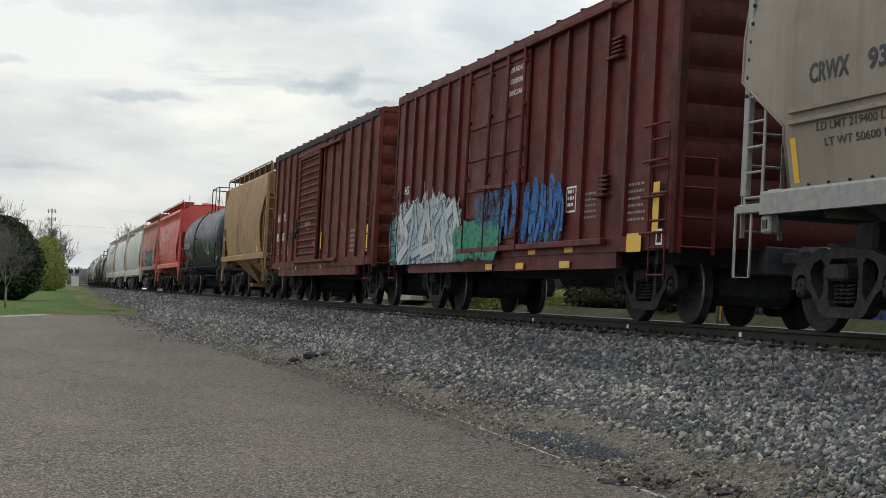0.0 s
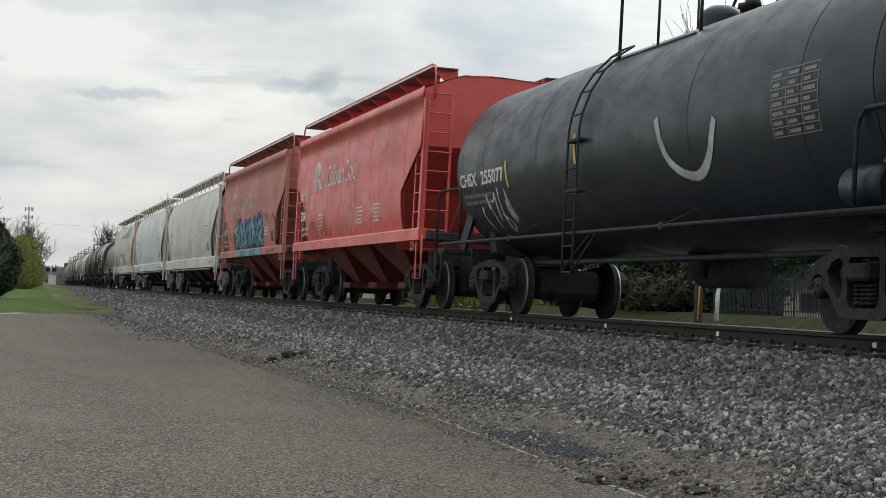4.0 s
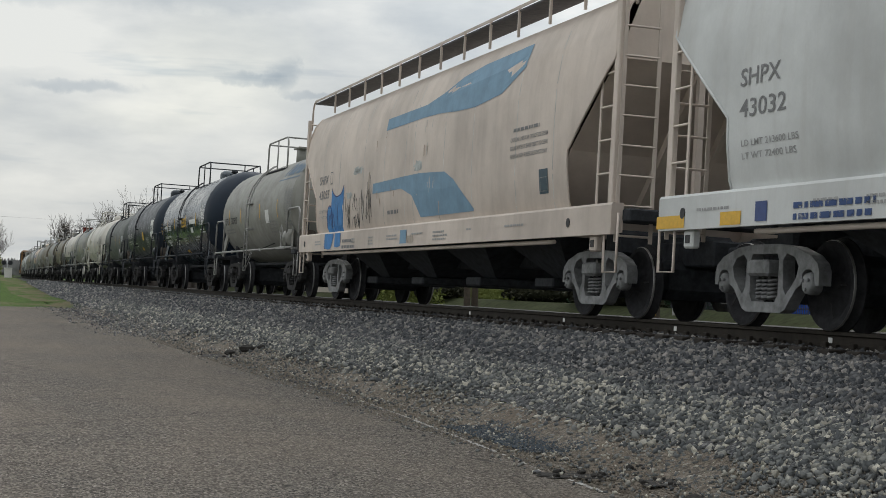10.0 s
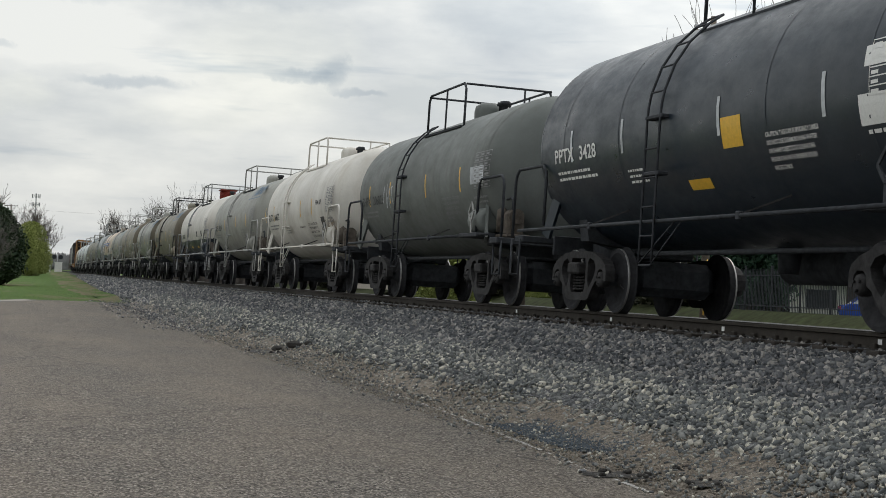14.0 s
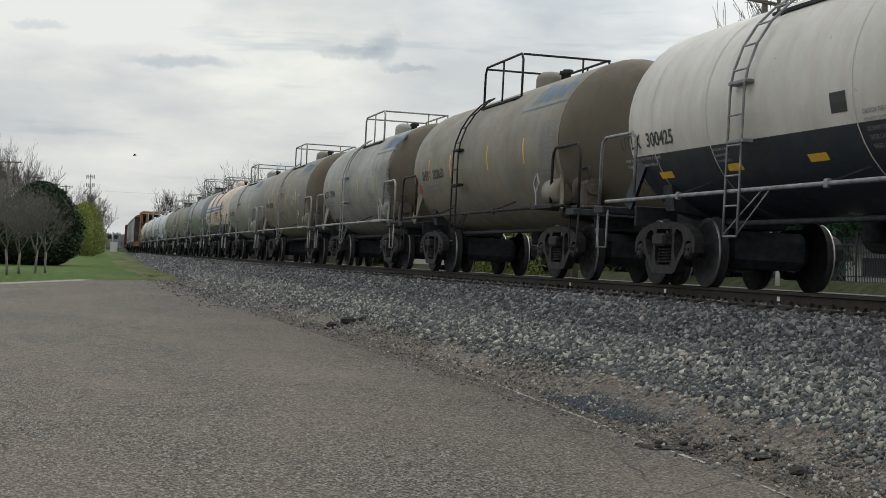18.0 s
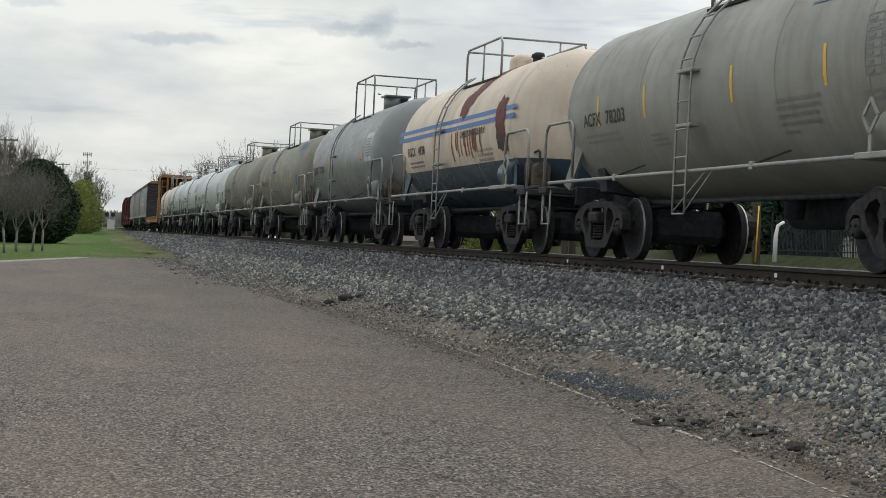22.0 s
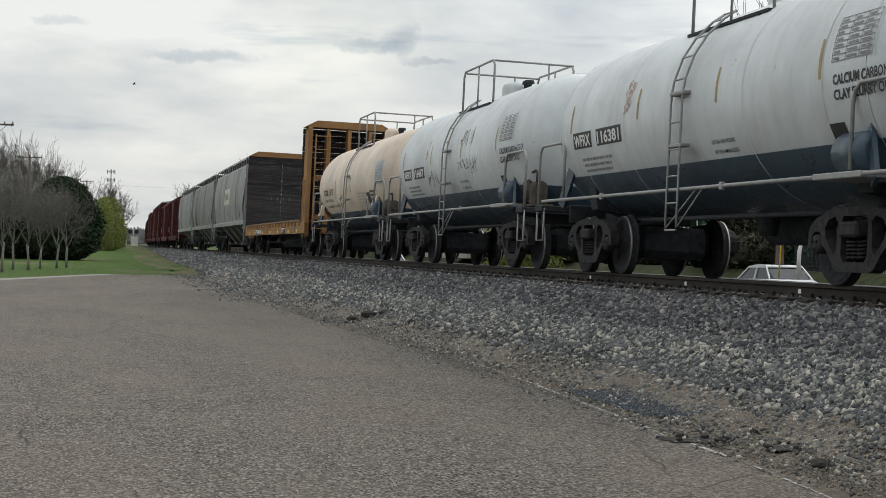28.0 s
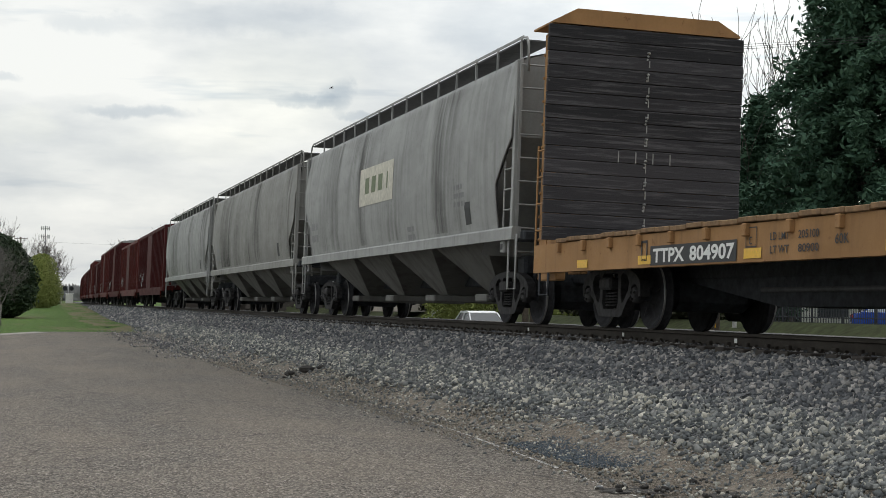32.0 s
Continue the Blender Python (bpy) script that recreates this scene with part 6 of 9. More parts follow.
        for z in (1.75, 2.45):
            g.box((sx * (R - 0.06), y, z), (0.14, 0.5, 0.05), 0.01)
        part("ladder", g, trim, car)
    zt = zc + r
    pz, x = zt - 0.34, 0.86
    y0 = max(lad + 0.27, 0.95)
    y1 = y0 - plat
    for sx in (-1, 1):
        g = Geo()
        g.box((sx * 0.74, (y0 + y1) / 2, pz + 0.02), (0.40, plat, 0.04))
        for k in (0.1, 0.9):
            g.bar((sx * 0.9, y0 + (y1 - y0) * k, pz), (sx * 0.98, y0 + (y1 - y0) * k, pz - 0.26), 0.06, 0.06)
        part("top_platform", g, DARK if walk_dark else trim, car)
        g = Geo()
        g.tube([(sx * x, y0, pz), (sx * x, y0, rail_top - 0.12), (sx * x, y0 - 0.12, rail_top), (sx * x, y1 + 0.12, rail_top), (sx * x, y1, rail_top - 0.12), (sx * x, y1, pz)], 0.024, 6)
        for k in (0.5,):
            g.tube([(sx * x, y0 + (y1 - y0) * k, pz), (sx * x, y0 + (y1 - y0) * k, rail_top)], 0.02, 5)
        part("platform_railing", g, trim, car)
    for y in (y0, y1):
        g = Geo()
        for z in (rail_top - 0.02,):
            g.tube([(-x, y, z), (x, y, z)], 0.022, 5)
        g.tube([(0.32, y, rail_top - 0.02), (0.32, y, zt - 0.03)], 0.02, 5)
        part("end_railing", g, trim, car)
    g = Geo()
    if dome == 0:
        g.loft([[(0.30 * k[1] * math.cos(2 * math.pi * i / 18), -0.35 + 0.30 * k[1] * math.sin(2 * math.pi * i / 18), zt - 0.06 + k[0]) for i in range(18)] for k in ((0, 1), (0.22, 1), (0.30, 0.92), (0.37, 0.6), (0.39, 0.01))], True)
    else:
        g.loft([[(0.34 * math.cos(2 * math.pi * i / 18), -0.35 + 0.34 * math.sin(2 * math.pi * i / 18), zt - 0.06 + k) for i in range(18)] for k in (0, 0.40)], True, True, True)
        g.box((0, -0.35, zt + 0.36), (0.72, 0.72, 0.05), 0.01)
    part("manway_dome", g, mats[0] if dome != 3 else DOME_RED, car)
    for y, rr in ((-1.05, 0.09), (-0.80, 0.07), (0.35, 0.1)):
        g = Geo()
        g.tube([(0.1, y, zt - 0.05), (0.1, y, zt + 0.22), (0.1, y, zt + 0.23), (0.1, y, zt + 0.3)], [rr * 0.7, rr * 0.7, rr * 1.3, rr * 1.1], 10)
        part("valve", g, DARK, car)
    g = Geo()
    g.tube([(-0.6, -h + 2.9, 0.85), (-0.6, h - 2.9, 0.85)], 0.035, 6)
    g.tube([(0.5, -0.8, 0.75), (0.5, 0.8, 0.75)], 0.24, 12)
    g.tube([(0, 0, zc - r + 0.03), (0, 0, 0.62)], [0.16, 0.12], 10)
    part("brake_gear", g, DARK, car)
    if brake:
        g = Geo()
        y = -(h - 1.62)
        g.tube([(-1.18, y - 0.34, 1.42), (-1.18, y - 0.30, 1.42), (-1.18, y + 0.30, 1.42), (-1.18, y + 0.34, 1.42)], [0.16, 0.23, 0.23, 0.16], 16)
        part("brake_cylinder", g, low, car, "dusty air brake cylinder on the end platform")
        g = Geo()
        g.box((-1.20, y, 1.16), (0.58, 1.1, 0.07), 0.01)
        part("cylinder_bracket", g, trim, car)
        g = Geo()
        y = -(h - 0.62)
        g.box((-0.98, y, 1.36), (0.30, 0.26, 0.42), 0.05)
        g.tube([(-0.98, y - 0.16, 1.48), (-0.98, y + 0.18, 1.48)], 0.13, 12)
        g.tube([(-1.08, y + 0.30, 1.22), (-1.08, y + 0.30, 1.58), (-1.06, y + 0.26, 1.62)], [0.11, 0.11, 0.05], 10)
        g.box((-0.95, y + 0.14, 1.16), (0.4, 0.72, 0.05), 0.01)
        part("brake_valve", g, VALVE, car, "grimy brown brake valve with its reservoir")
        g = Geo()
        g.tube([(-1.05, y - 0.12, 1.50), (-1.05, y - 0.12, 1.76), (-1.05, y - 0.02, 1.80), (-1.05, y + 0.38, 1.76), (-1.05, y + 0.48, 1.68), (-1.05, y + 0.50, 1.20)], 0.022, 6)
        g.tube([(-1.02, y + 0.18, 1.48), (-1.02, y + 0.62, 1.44), (-1.02, y + 0.70, 1.10)], 0.018, 6)
        part("brake_pipe", g, DARK, car)
    face = Face([(-r * math.cos(b), zc + r * math.sin(b)) for b in [math.pi / 2 * k / 16 for k in range(-15, 16)]], 2.42 - zc if zc < 2.4 else 0.0)
    return car, h, face

# ---- the train, in the order in which it passes ----
RUST_RED = paint("rusted_boxcar_red", (0.114, 0.0195, 0.0180), 0.55, 0.08, 0.55, (0.045, 0.02, 0.018), flake=0.45)
BROWN_RED = paint("faded_mineral_red", (0.150, 0.036, 0.025), 0.9, 0.3, 0.6, (0.045, 0.024, 0.02), flake=0.8)
DULL_RED = paint("dull_dark_red", (0.072, 0.013, 0.014), 0.5, 0.12, 0.65, (0.04, 0.018, 0.016))
TAN = paint("tan_hopper_paint", (0.42, 0.262, 0.137), 0.75, 0.12, 0.6, (0.20, 0.10, 0.045), flake=0.22)
TANK_BLACK = paint("glossy_black_tank", (0.011, 0.027, 0.042), 0.05, 0.0, 0.15, (0.02, 0.034, 0.046), spec=1.0)
MATT_BLACK = paint("dull_black_tank", (0.012, 0.021, 0.033), 0.2, 0.0, 0.34, (0.030, 0.036, 0.043), spec=0.4)
# boxcar ends: the side red made darker, their shade put into the colour
END_RED = paint("shade_darkened_end_red", (0.066, 0.012, 0.012), 0.6, 0.1, 0.65, (0.03, 0.015, 0.013), flake=0.4)
# black tanks' ends: blue of the reflected sky put into the paint colour
NAVY = paint("sky_tinted_navy_end", (0.007, 0.017, 0.034), 0.15, 0.0, 0.4, (0.03, 0.035, 0.045), spec=0.35)
RED = paint("bright_red_hopper", (0.70, 0.115, 0.100), 0.15, 0.0, 0.34, (0.3, 0.06, 0.05), spec=0.5)
PINK_RED = paint("faded_red_hopper", (0.50, 0.200, 0.160), 0.22, 0.0, 0.55, (0.22, 0.08, 0.06), 0.04)
OFFWHITE = paint("dusty_white_hopper", (0.66, 0.675, 0.67), 0.22, 0.0, 0.45, (0.36, 0.33, 0.29))
CREAM = paint("cream_hopper", (0.66, 0.575, 0.51), 0.22, 0.0, 0.5, (0.3, 0.25, 0.21))
BEIGE = paint("beige_hopper", (0.30, 0.26, 0.215), 0.3, 0.05, 0.6)
GREY = paint("light_grey_hopper", (0.325, 0.327, 0.32), 0.6, 0.0, 0.5, (0.14, 0.14, 0.135))
GREY2 = paint("warm_grey_hopper", (0.262, 0.258, 0.245), 0.4, 0.0, 0.55, (0.16, 0.15, 0.12))
TANK_GREY = paint("dusty_grey_tank", (0.30, 0.30, 0.275), 0.4, 0.0, 0.42, (0.15, 0.125, 0.09))
TANK_DGREY = paint("dark_grey_tank", (0.150, 0.162, 0.155), 0.4, 0.0, 0.5, (0.06, 0.05, 0.04))
TANK_BROWN = paint("brown_stained_grey_tank", (0.245, 0.235, 0.195), 0.8, 0.05, 0.48, (0.235, 0.150, 0.085))
# tank ends: rusty brown staining, made darker still to paint in their shade
BROWN_HEAD = paint("shaded_rust_brown_end", (0.145, 0.125, 0.095), 0.6, 0.1, 0.6, (0.10, 0.07, 0.05))
STEEL_GREY = paint("blue_grey_tank", (0.205, 0.222, 0.225), 0.3, 0.0, 0.32, (0.12, 0.115, 0.10), spec=0.4)
TANK_WHITE = paint("chalky_white_tank", (0.62, 0.595, 0.55), 0.38, 0.04, 0.4, (0.38, 0.31, 0.24))
COOL_WHITE = paint("cool_white_tank", (0.60, 0.635, 0.65), 0.3, 0.03, 0.38, (0.36, 0.30, 0.25), spec=0.3)
TANK_DKBLUE = paint("dark_blue_tank_belly", (0.050, 0.082, 0.115), 0.3, 0.0, 0.3, spec=0.4)
TANK_CREAM = paint("cream_tank", (0.70, 0.60, 0.50), 0.35, 0.08, 0.45, (0.36, 0.2, 0.1))
YELLOW_FLAT = paint("orange_yellow_flatcar", (0.36, 0.200, 0.088), 0.6, 0.22, 0.7, (0.15, 0.085, 0.045))
DOME_RED = paint("rust_red_dome", (0.2, 0.03, 0.02), 0.4, 0.3, 0.6)
PALE_RAIL = plain("pale_grey_railing_paint", (0.28, 0.28, 0.27), 0.55, 0.1, 0.2)
SKYBLUE = plain("faded_sky_blue_stripe", (0.17, 0.30, 0.42), 0.6, 0, 0.15, 3)
BRIGHTBLUE = plain("bright_blue_spray", (0.03, 0.20, 0.50), 0.55, 0, 0.25, 4)
PALEGREY = plain("pale_silver_spray", (0.46, 0.48, 0.50), 0.55, 0, 0.45, 2.5)
TEAL = plain("teal_spray", (0.05, 0.20, 0.24), 0.55, 0, 0.5, 2.5)
INDIGO = plain("indigo_spray", (0.035, 0.04, 0.15), 0.6, 0, 0.3, 5)
RUSTSTAIN = plain("orange_rust_stain", (0.26, 0.10, 0.04), 0.8, 0, 0.5, 6)
MAROON = plain("maroon_spill_stain", (0.12, 0.03, 0.025), 0.7, 0, 0.4, 6)
FADEBLUE = plain("faded_blue_logo", (0.10, 0.165, 0.24), 0.6, 0, 0.3, 8)
SEAM = plain("grimy_sheet_seam", (0.53, 0.51, 0.48), 0.8, 0, 0.4, 3)
OLDRUST = plain("dark_orange_rust", (0.33, 0.24, 0.165), 0.85, 0, 0.55, 9)
GHOST = plain("faded_blue_grey_blot", (0.45, 0.49, 0.52), 0.7, 0, 0.3, 5)
WARMWHITE = paint("warm_dusty_white_hopper", (0.645, 0.63, 0.595), 0.3, 0.0, 0.5, (0.36, 0.31, 0.26))
SCAR = plain("scraped_black_paint", (0.028, 0.018, 0.016), 0.8, 0, 0.5, 8)
SCARPALE = plain("scraped_pale_primer", (0.24, 0.12, 0.09), 0.8, 0, 0.4, 8)


def scrawl(face, car, y, z, w, h, mat, seed, n=5, line=0.035, name="graffiti_tag", label="loose sprayed scrawl"):
    """A quick sprayed tag: looping strokes that spell nothing."""
    rnd = random.Random(seed)
    g = Geo()
    for i in range(n):
        c = y - w * (i + 0.5) / n
        pts = [(c + rnd.uniform(-0.5, 0.5) * w / n, z + h * rnd.random()) for _ in range(rnd.randint(3, 6))]
        stroke(face, g, pts, line)
    part(name, g, mat, car, label)


GLYPHS = (
    (((0, 0.8), (0.5, 1), (0.75, 0.55), (0.3, 0.35), (0.6, 0)), ((0.1, 0.3), (0.9, 0.1))),
    (((0.2, 0), (0.0, 0.6), (0.6, 0.95), (0.95, 0.4)), ((0.5, 0.1), (0.75, 0.75))),
    (((0.0, 0.2), (0.35, 1), (0.6, 0.3), (1.0, 0.9)), ((0.2, 0.05), (0.95, 0.2))),
    (((0.9, 1), (0.2, 0.7), (0.8, 0.35), (0.1, 0.0)), ((0.05, 0.9), (0.4, 0.45))),
)


def mural(face, car, y, z, w, h, fills, outline, seed, n=5, halo=None, name="graffiti", fat=None, lift=0.0):
    """A filled graffiti piece: a speckled halo, then leaning angular strokes with a dark rim and thin light edges; it spells nothing."""
    rnd = random.Random(seed)
    if halo:
        for i in range(n * 2):
            g = Geo()
            blob(face, g, y - w * (i + 0.5) / (n * 2), z + h * rnd.uniform(0.42, 0.6), w / n * 1.2, h * rnd.uniform(0.95, 1.25), rnd, 0.003 + lift + 0.0003 * i, 0, 24, 0.22)
            part(name + "_halo", g, halo, car)
    fat = fat or min(0.20, 0.26 * w / n)
    for i in range(n):
        u0, k = y - w * i / n, 1.4 * w / n
        lean = rnd.uniform(-0.15, 0.15)
        lines = []
        for line in GLYPHS[(seed + i * 3 + i // 2) % len(GLYPHS)]:
            lines.append([(u0 - k * (a + lean * b + rnd.uniform(-0.10, 0.10)), z + h * (0.08 + 0.84 * b + rnd.uniform(-0.05, 0.05))) for a, b in line])
        dense = []
        for line in lines:
            d = []
            for (ya, za), (yb, zb) in zip(line, line[1:]):
                d += [(ya, za), (ya + (yb - ya) * 0.12, za + (zb - za) * 0.12), (ya + (yb - ya) * 0.88, za + (zb - za) * 0.88)]
            dense.append(d + [line[-1]])
        for nm, width, off, mat in ((name + "_outline", fat + 0.07, 0.0085, outline), (name + "_shape", fat, 0.0115, fills[i % len(fills)])):
            g = Geo()
            for q, line in enumerate(dense):
                stroke(face, g, line, width, off + lift + 0.0012 * q + 0.0002 * i)
            part(nm, g, mat, car)
        g = Geo()
        for line in dense:
            stroke(face, g, [(u + fat * 0.3, v + fat * 0.2) for u, v in line[:-1]], 0.02, 0.0165 + lift)
        part(name + "_highlight", g, outline if i % 2 else WHITE, car)


def name_shapes(face, car, y, z, h, mat, kinds, line=0.05, name="name_mark"):
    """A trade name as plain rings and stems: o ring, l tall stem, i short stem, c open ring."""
    g = Geo()
    for k in kinds:
        if k == "l":
            stroke(face, g, [(y, z), (y, z + h * 0.75), (y, z + h * 1.5)], line)
            y -= line * 2.0
        elif k == "i":
            stroke(face, g, [(y, z), (y, z + h * 0.5), (y, z + h)], line)
            y -= line * 2.0
        elif k == " ":
            y -= line * 2.5
        else:
            r = h * (0.5 if k in "oc" else 0.75)
            turn = range(0, 17) if k in "oO" else range(2, 15)
            stroke(face, g, [(y - r * 0.75 + r * 0.75 * math.cos(math.pi * q / 8 + math.pi), z + r + r * math.sin(math.pi * q / 8)) if k in "oO" else (y - r * 0.75 + r * 0.75 * -math.cos(math.pi * (q - 8) / 8), z + r + r * math.sin(math.pi * (q - 8) / 8)) for q in turn], line)
            y -= r * 1.5 + line * 1.6
    part(name, g, mat, car)


def stripe(face, car, y, z, h, mat=None, w=0.09, name="reflector_strip"):
    patch(face, car, y, z, w, h, mat or YELLOW, name)


def frame_box(face, car, y, z, w, h, mat, t=0.03, name="stencil_box"):
    g = Geo()
    s = face.start(z)
    for y0, y1, s0, s1 in ((y, y - w, s, s + t), (y, y - w, s + h - t, s + h), (y, y - t, s + t, s + h - t), (y - w + t, y - w, s + t, s + h - t)):
        rows_of(face, y0, y1, s0, s1, 0.005, g)
    part(name, g, mat, car)


def table(face, car, y, z, w, h, mat, rows=7, cols=3):
    """A stencilled service table: a grid of fine lines with short bars."""
    rnd = random.Random(int(y * 100))
    g = Geo()
    s = face.start(z)
    for i in range(rows + 1):
        k = s + h * i / rows
        rows_of(face, y, y - w, k, k + 0.012, 0.005, g)
    for j in range(cols + 1):
        u = y - w * j / cols
        rows_of(face, u, u - 0.012, s, s + h, 0.005, g)
    for i in range(rows):
        for j in range(cols):
            u = y - w * (j + 0.12) / cols
            rows_of(face, u, u - w / cols * rnd.uniform(0.4, 0.75), s + h * (i + 0.3) / rows, s + h * (i + 0.7) / rows, 0.0052, g)
    part("service_table", g, mat, car)


# -- beige hopper that is leaving the picture
car, h, face = hopper(0.6, 16.6, "beige covered hopper with grey ladders and dark stencils", BEIGE, TANP := [(-1.43, 1.45), (-1.52, 2.0), (-1.55, 2.6), (-1.54, 3.2), (-1.48, 3.7), (-1.42, 4.0), (-1.40, 4.12)], 1.44, PALE_RAIL, 3, DARK, deep=1.25, sill_h=0.22, sill_mat=PALE_RAIL, end_in=0.35, knee=2.71, foot=2.13, cut=1.0, sill_in=0.9)
letters(face, car, 6.1, 2.52, "CRWX", 0.20, BLACK, 0.80)
letters(face, car, 4.95, 2.52, "9310", 0.20, BLACK, 0.75)
letters(face, car, 5.95, 2.02, "LD LMT 219400 LBS", 0.085, BLACK, 1.5, bold=0.005)
letters(face, car, 5.80, 1.86, "LT WT 50600 LBS", 0.085, BLACK, 1.4, bold=0.005)
patch(face, car, 6.52, 1.53, 0.12, 0.47, YELLOW, "reflector_strip")
for z in (2.12, 2.24):
    g = Geo()
    g.extr([(-1.545, z), (-1.575, z + 0.01), (-1.575, z + 0.05), (-1.545, z + 0.06)], -6.5, 6.5)
    part("side_rib", g, BEIGE, car)

for s in (-1, 1):
    g = Geo()
    g.bar((-1.50, s * 7.72, 1.30), (-1.50, s * 6.95, 1.30), 0.06, 0.10, 0.01)
    g.bar((-1.48, s * 7.05, 1.36), (-1.48, s * 6.75, 1.36), 0.05, 0.26, 0.02)
    part("corner_bracket", g, PALE_RAIL, car, "pale bolted bracket under the ladder")
    for k in range(7):
        g = Geo()
        g.tube([(-1.535 + 0.004 * k, s * (7.55 - 0.012 * k), 2.55 + 0.2 * k), (-1.56 + 0.004 * k, s * (7.55 - 0.012 * k), 2.55 + 0.2 * k)], 0.022, 6)
        part("rivet", g, DARK, car)
for k in range(30):
    g = Geo()
    g.tube([(-1.45, 6.2 - 0.42 * k, 1.50), (-1.47, 6.2 - 0.42 * k, 1.50)], 0.016, 5)
    part("rivet", g, DARK, car)

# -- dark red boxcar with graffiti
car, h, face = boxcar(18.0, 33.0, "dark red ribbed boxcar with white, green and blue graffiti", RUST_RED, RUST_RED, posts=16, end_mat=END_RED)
g = Geo()
g.box((-1.575, 0.05, 2.64), (0.05, 3.3, 3.1), 0.012)
door = part("plug_door", g, RUST_RED, car)
for z in (1.22, 1.62, 2.08, 2.62, 3.18, 4.1):
    g = Geo()
    g.box((-1.61, 0.05, z), (0.03, 3.2, 0.07), 0.01)
    part("door_rib", g, RUST_RED, door)
for y in (1.62, 0.35, -0.62, -1.5):
    g = Geo()
    g.tube([(-1.645, y, 1.0), (-1.645, y, 4.25)], 0.03, 8)
    for z in (1.3, 2.3, 3.3, 4.0):
        g.box((-1.63, y, z), (0.05, 0.12, 0.06), 0.01)
    part("lock_rod", g, RUST_RED, door)
g = Geo()
g.bar((-1.66, -0.65, 2.05), (-1.66, 0.9, 2.12), 0.04, 0.06)
g.bar((-1.66, 0.1, 2.1), (-1.66, 0.15, 1.5), 0.03, 0.05)
part("door_handle", g, RUST_RED, door)
for z, y0, y1 in ((1.04, 2.0, -5.3), (4.24, 2.0, -5.3)):
    g = Geo()
    g.box((-1.62, (y0 + y1) / 2, z), (0.09, y0 - y1, 0.09), 0.01)
    part("door_track", g, RUST_RED, car)
for y, z in ((-5.4, 3.6), (-5.1, 1.75)):
    g = Geo()
    for k in range(4):
        g.box((-1.58, y, z + 0.06 * k), (0.06, 0.34, 0.035), 0.008)
    g.box((-1.60, y + 0.05, z - 0.08), (0.10, 0.5, 0.04), 0.008)
    part("vent", g, RUST_RED, car)
for z in (1.1, 1.55, 2.0, 2.45):
    g = Geo()
    g.tube([(-1.62, -7.4, z), (-1.66, -7.35, z), (-1.66, -6.7, z), (-1.62, -6.65, z)], 0.018, 5)
    part("grab_iron", g, RUST_RED, car)
blobr = random.Random(5)
out = Face([(-1.602, 0.85), (-1.602, 4.35)])
TEALMIST = spray("teal_spray_mist", (0.035, 0.17, 0.20), 0.62, 6)
GREENMIST = spray("green_spray_mist", (0.03, 0.23, 0.15), 0.66, 6)
BLUEMIST = spray("blue_door_mist", (0.03, 0.11, 0.22), 0.5, 6)
for i in range(10):
    g = Geo()
    blob(out, g, 7.05 - 0.5 * i, 1.28 + blobr.uniform(-0.08, 0.08), 0.95, 0.95 + blobr.uniform(-0.1, 0.25), blobr, 0.001 + 0.0004 * i, 0, 22, 0.16)
    part("graffiti_ground", g, TEALMIST, car, "teal sprayed ground behind silver shapes")
mural(out, car, 6.75, 0.9, 4.5, 1.12, [spray("silver_spray", (0.50, 0.52, 0.54), 0.86, 8), spray("pale_blue_spray", (0.36, 0.46, 0.52), 0.84, 8)], spray("dark_teal_outline", (0.03, 0.07, 0.11), 0.8, 9), 11, 5, spray("silver_mist", (0.42, 0.46, 0.48), 0.55, 5), fat=0.24)
for i in range(6):
    g = Geo()
    blob(out, g, 1.85 - 0.42 * i, 1.22, 0.75, 0.62 + 0.1 * (i % 2), blobr, 0.054 + 0.0006 * i, 0, 22, 0.2)
    part("graffiti_ground", g, GREENMIST, car, "green sprayed patch on the door")
for i in range(4):
    g = Geo()
    blob(out, g, 0.6 - 0.45 * i, 1.72, 0.7, 0.6, blobr, 0.058 + 0.0006 * i, 0, 22, 0.2)
    part("graffiti_ground", g, BLUEMIST, car, "dark blue sprayed patch on the door")
BLUELINE = spray("blue_spray_line", (0.025, 0.13, 0.38), 0.66, 6)
tang = random.Random(23)
for i in range(7):
    c = -0.75 - 0.42 * i
    zz = 1.12 + 0.12 * (i % 2)
    g = Geo()
    stroke(out, g, [(c + tang.uniform(-0.12, 0.12), zz), (c + tang.uniform(-0.2, 0.05), zz + 0.35), (c - tang.uniform(0.0, 0.3), zz + 0.82), (c - tang.uniform(0.2, 0.45), zz + 0.5), (c - tang.uniform(0.1, 0.3), zz + 0.12)], tang.uniform(0.10, 0.17), 0.062 if i < 2 else 0.012 + 0.001 * i)
    part("graffiti_stroke", g, BLUELINE, car, "broad blue sprayed stroke")
for i in range(4):
    g = Geo()
    blob(out, g, -1.9 - 0.42 * i, 1.5, 0.7, 0.95, blobr, 0.004 + 0.0004 * i, 0, 22, 0.2)
    part("graffiti_ground", g, BLUEMIST, car, "thin blue spray mist")
for k, words in enumerate(("CLOSE AND LOCK", "DOOR BEFORE", "MOVING CAR")):
    letters(out, car, -0.5, 3.90 - 0.19 * k, words, 0.085, WHITE, (1.0, 0.82, 0.78)[k], "door_notice", bold=0.006, off=0.006)
letters(face, car, 6.62, 2.30, "HS", 0.17, WHITE, 0.34, bold=0.006)
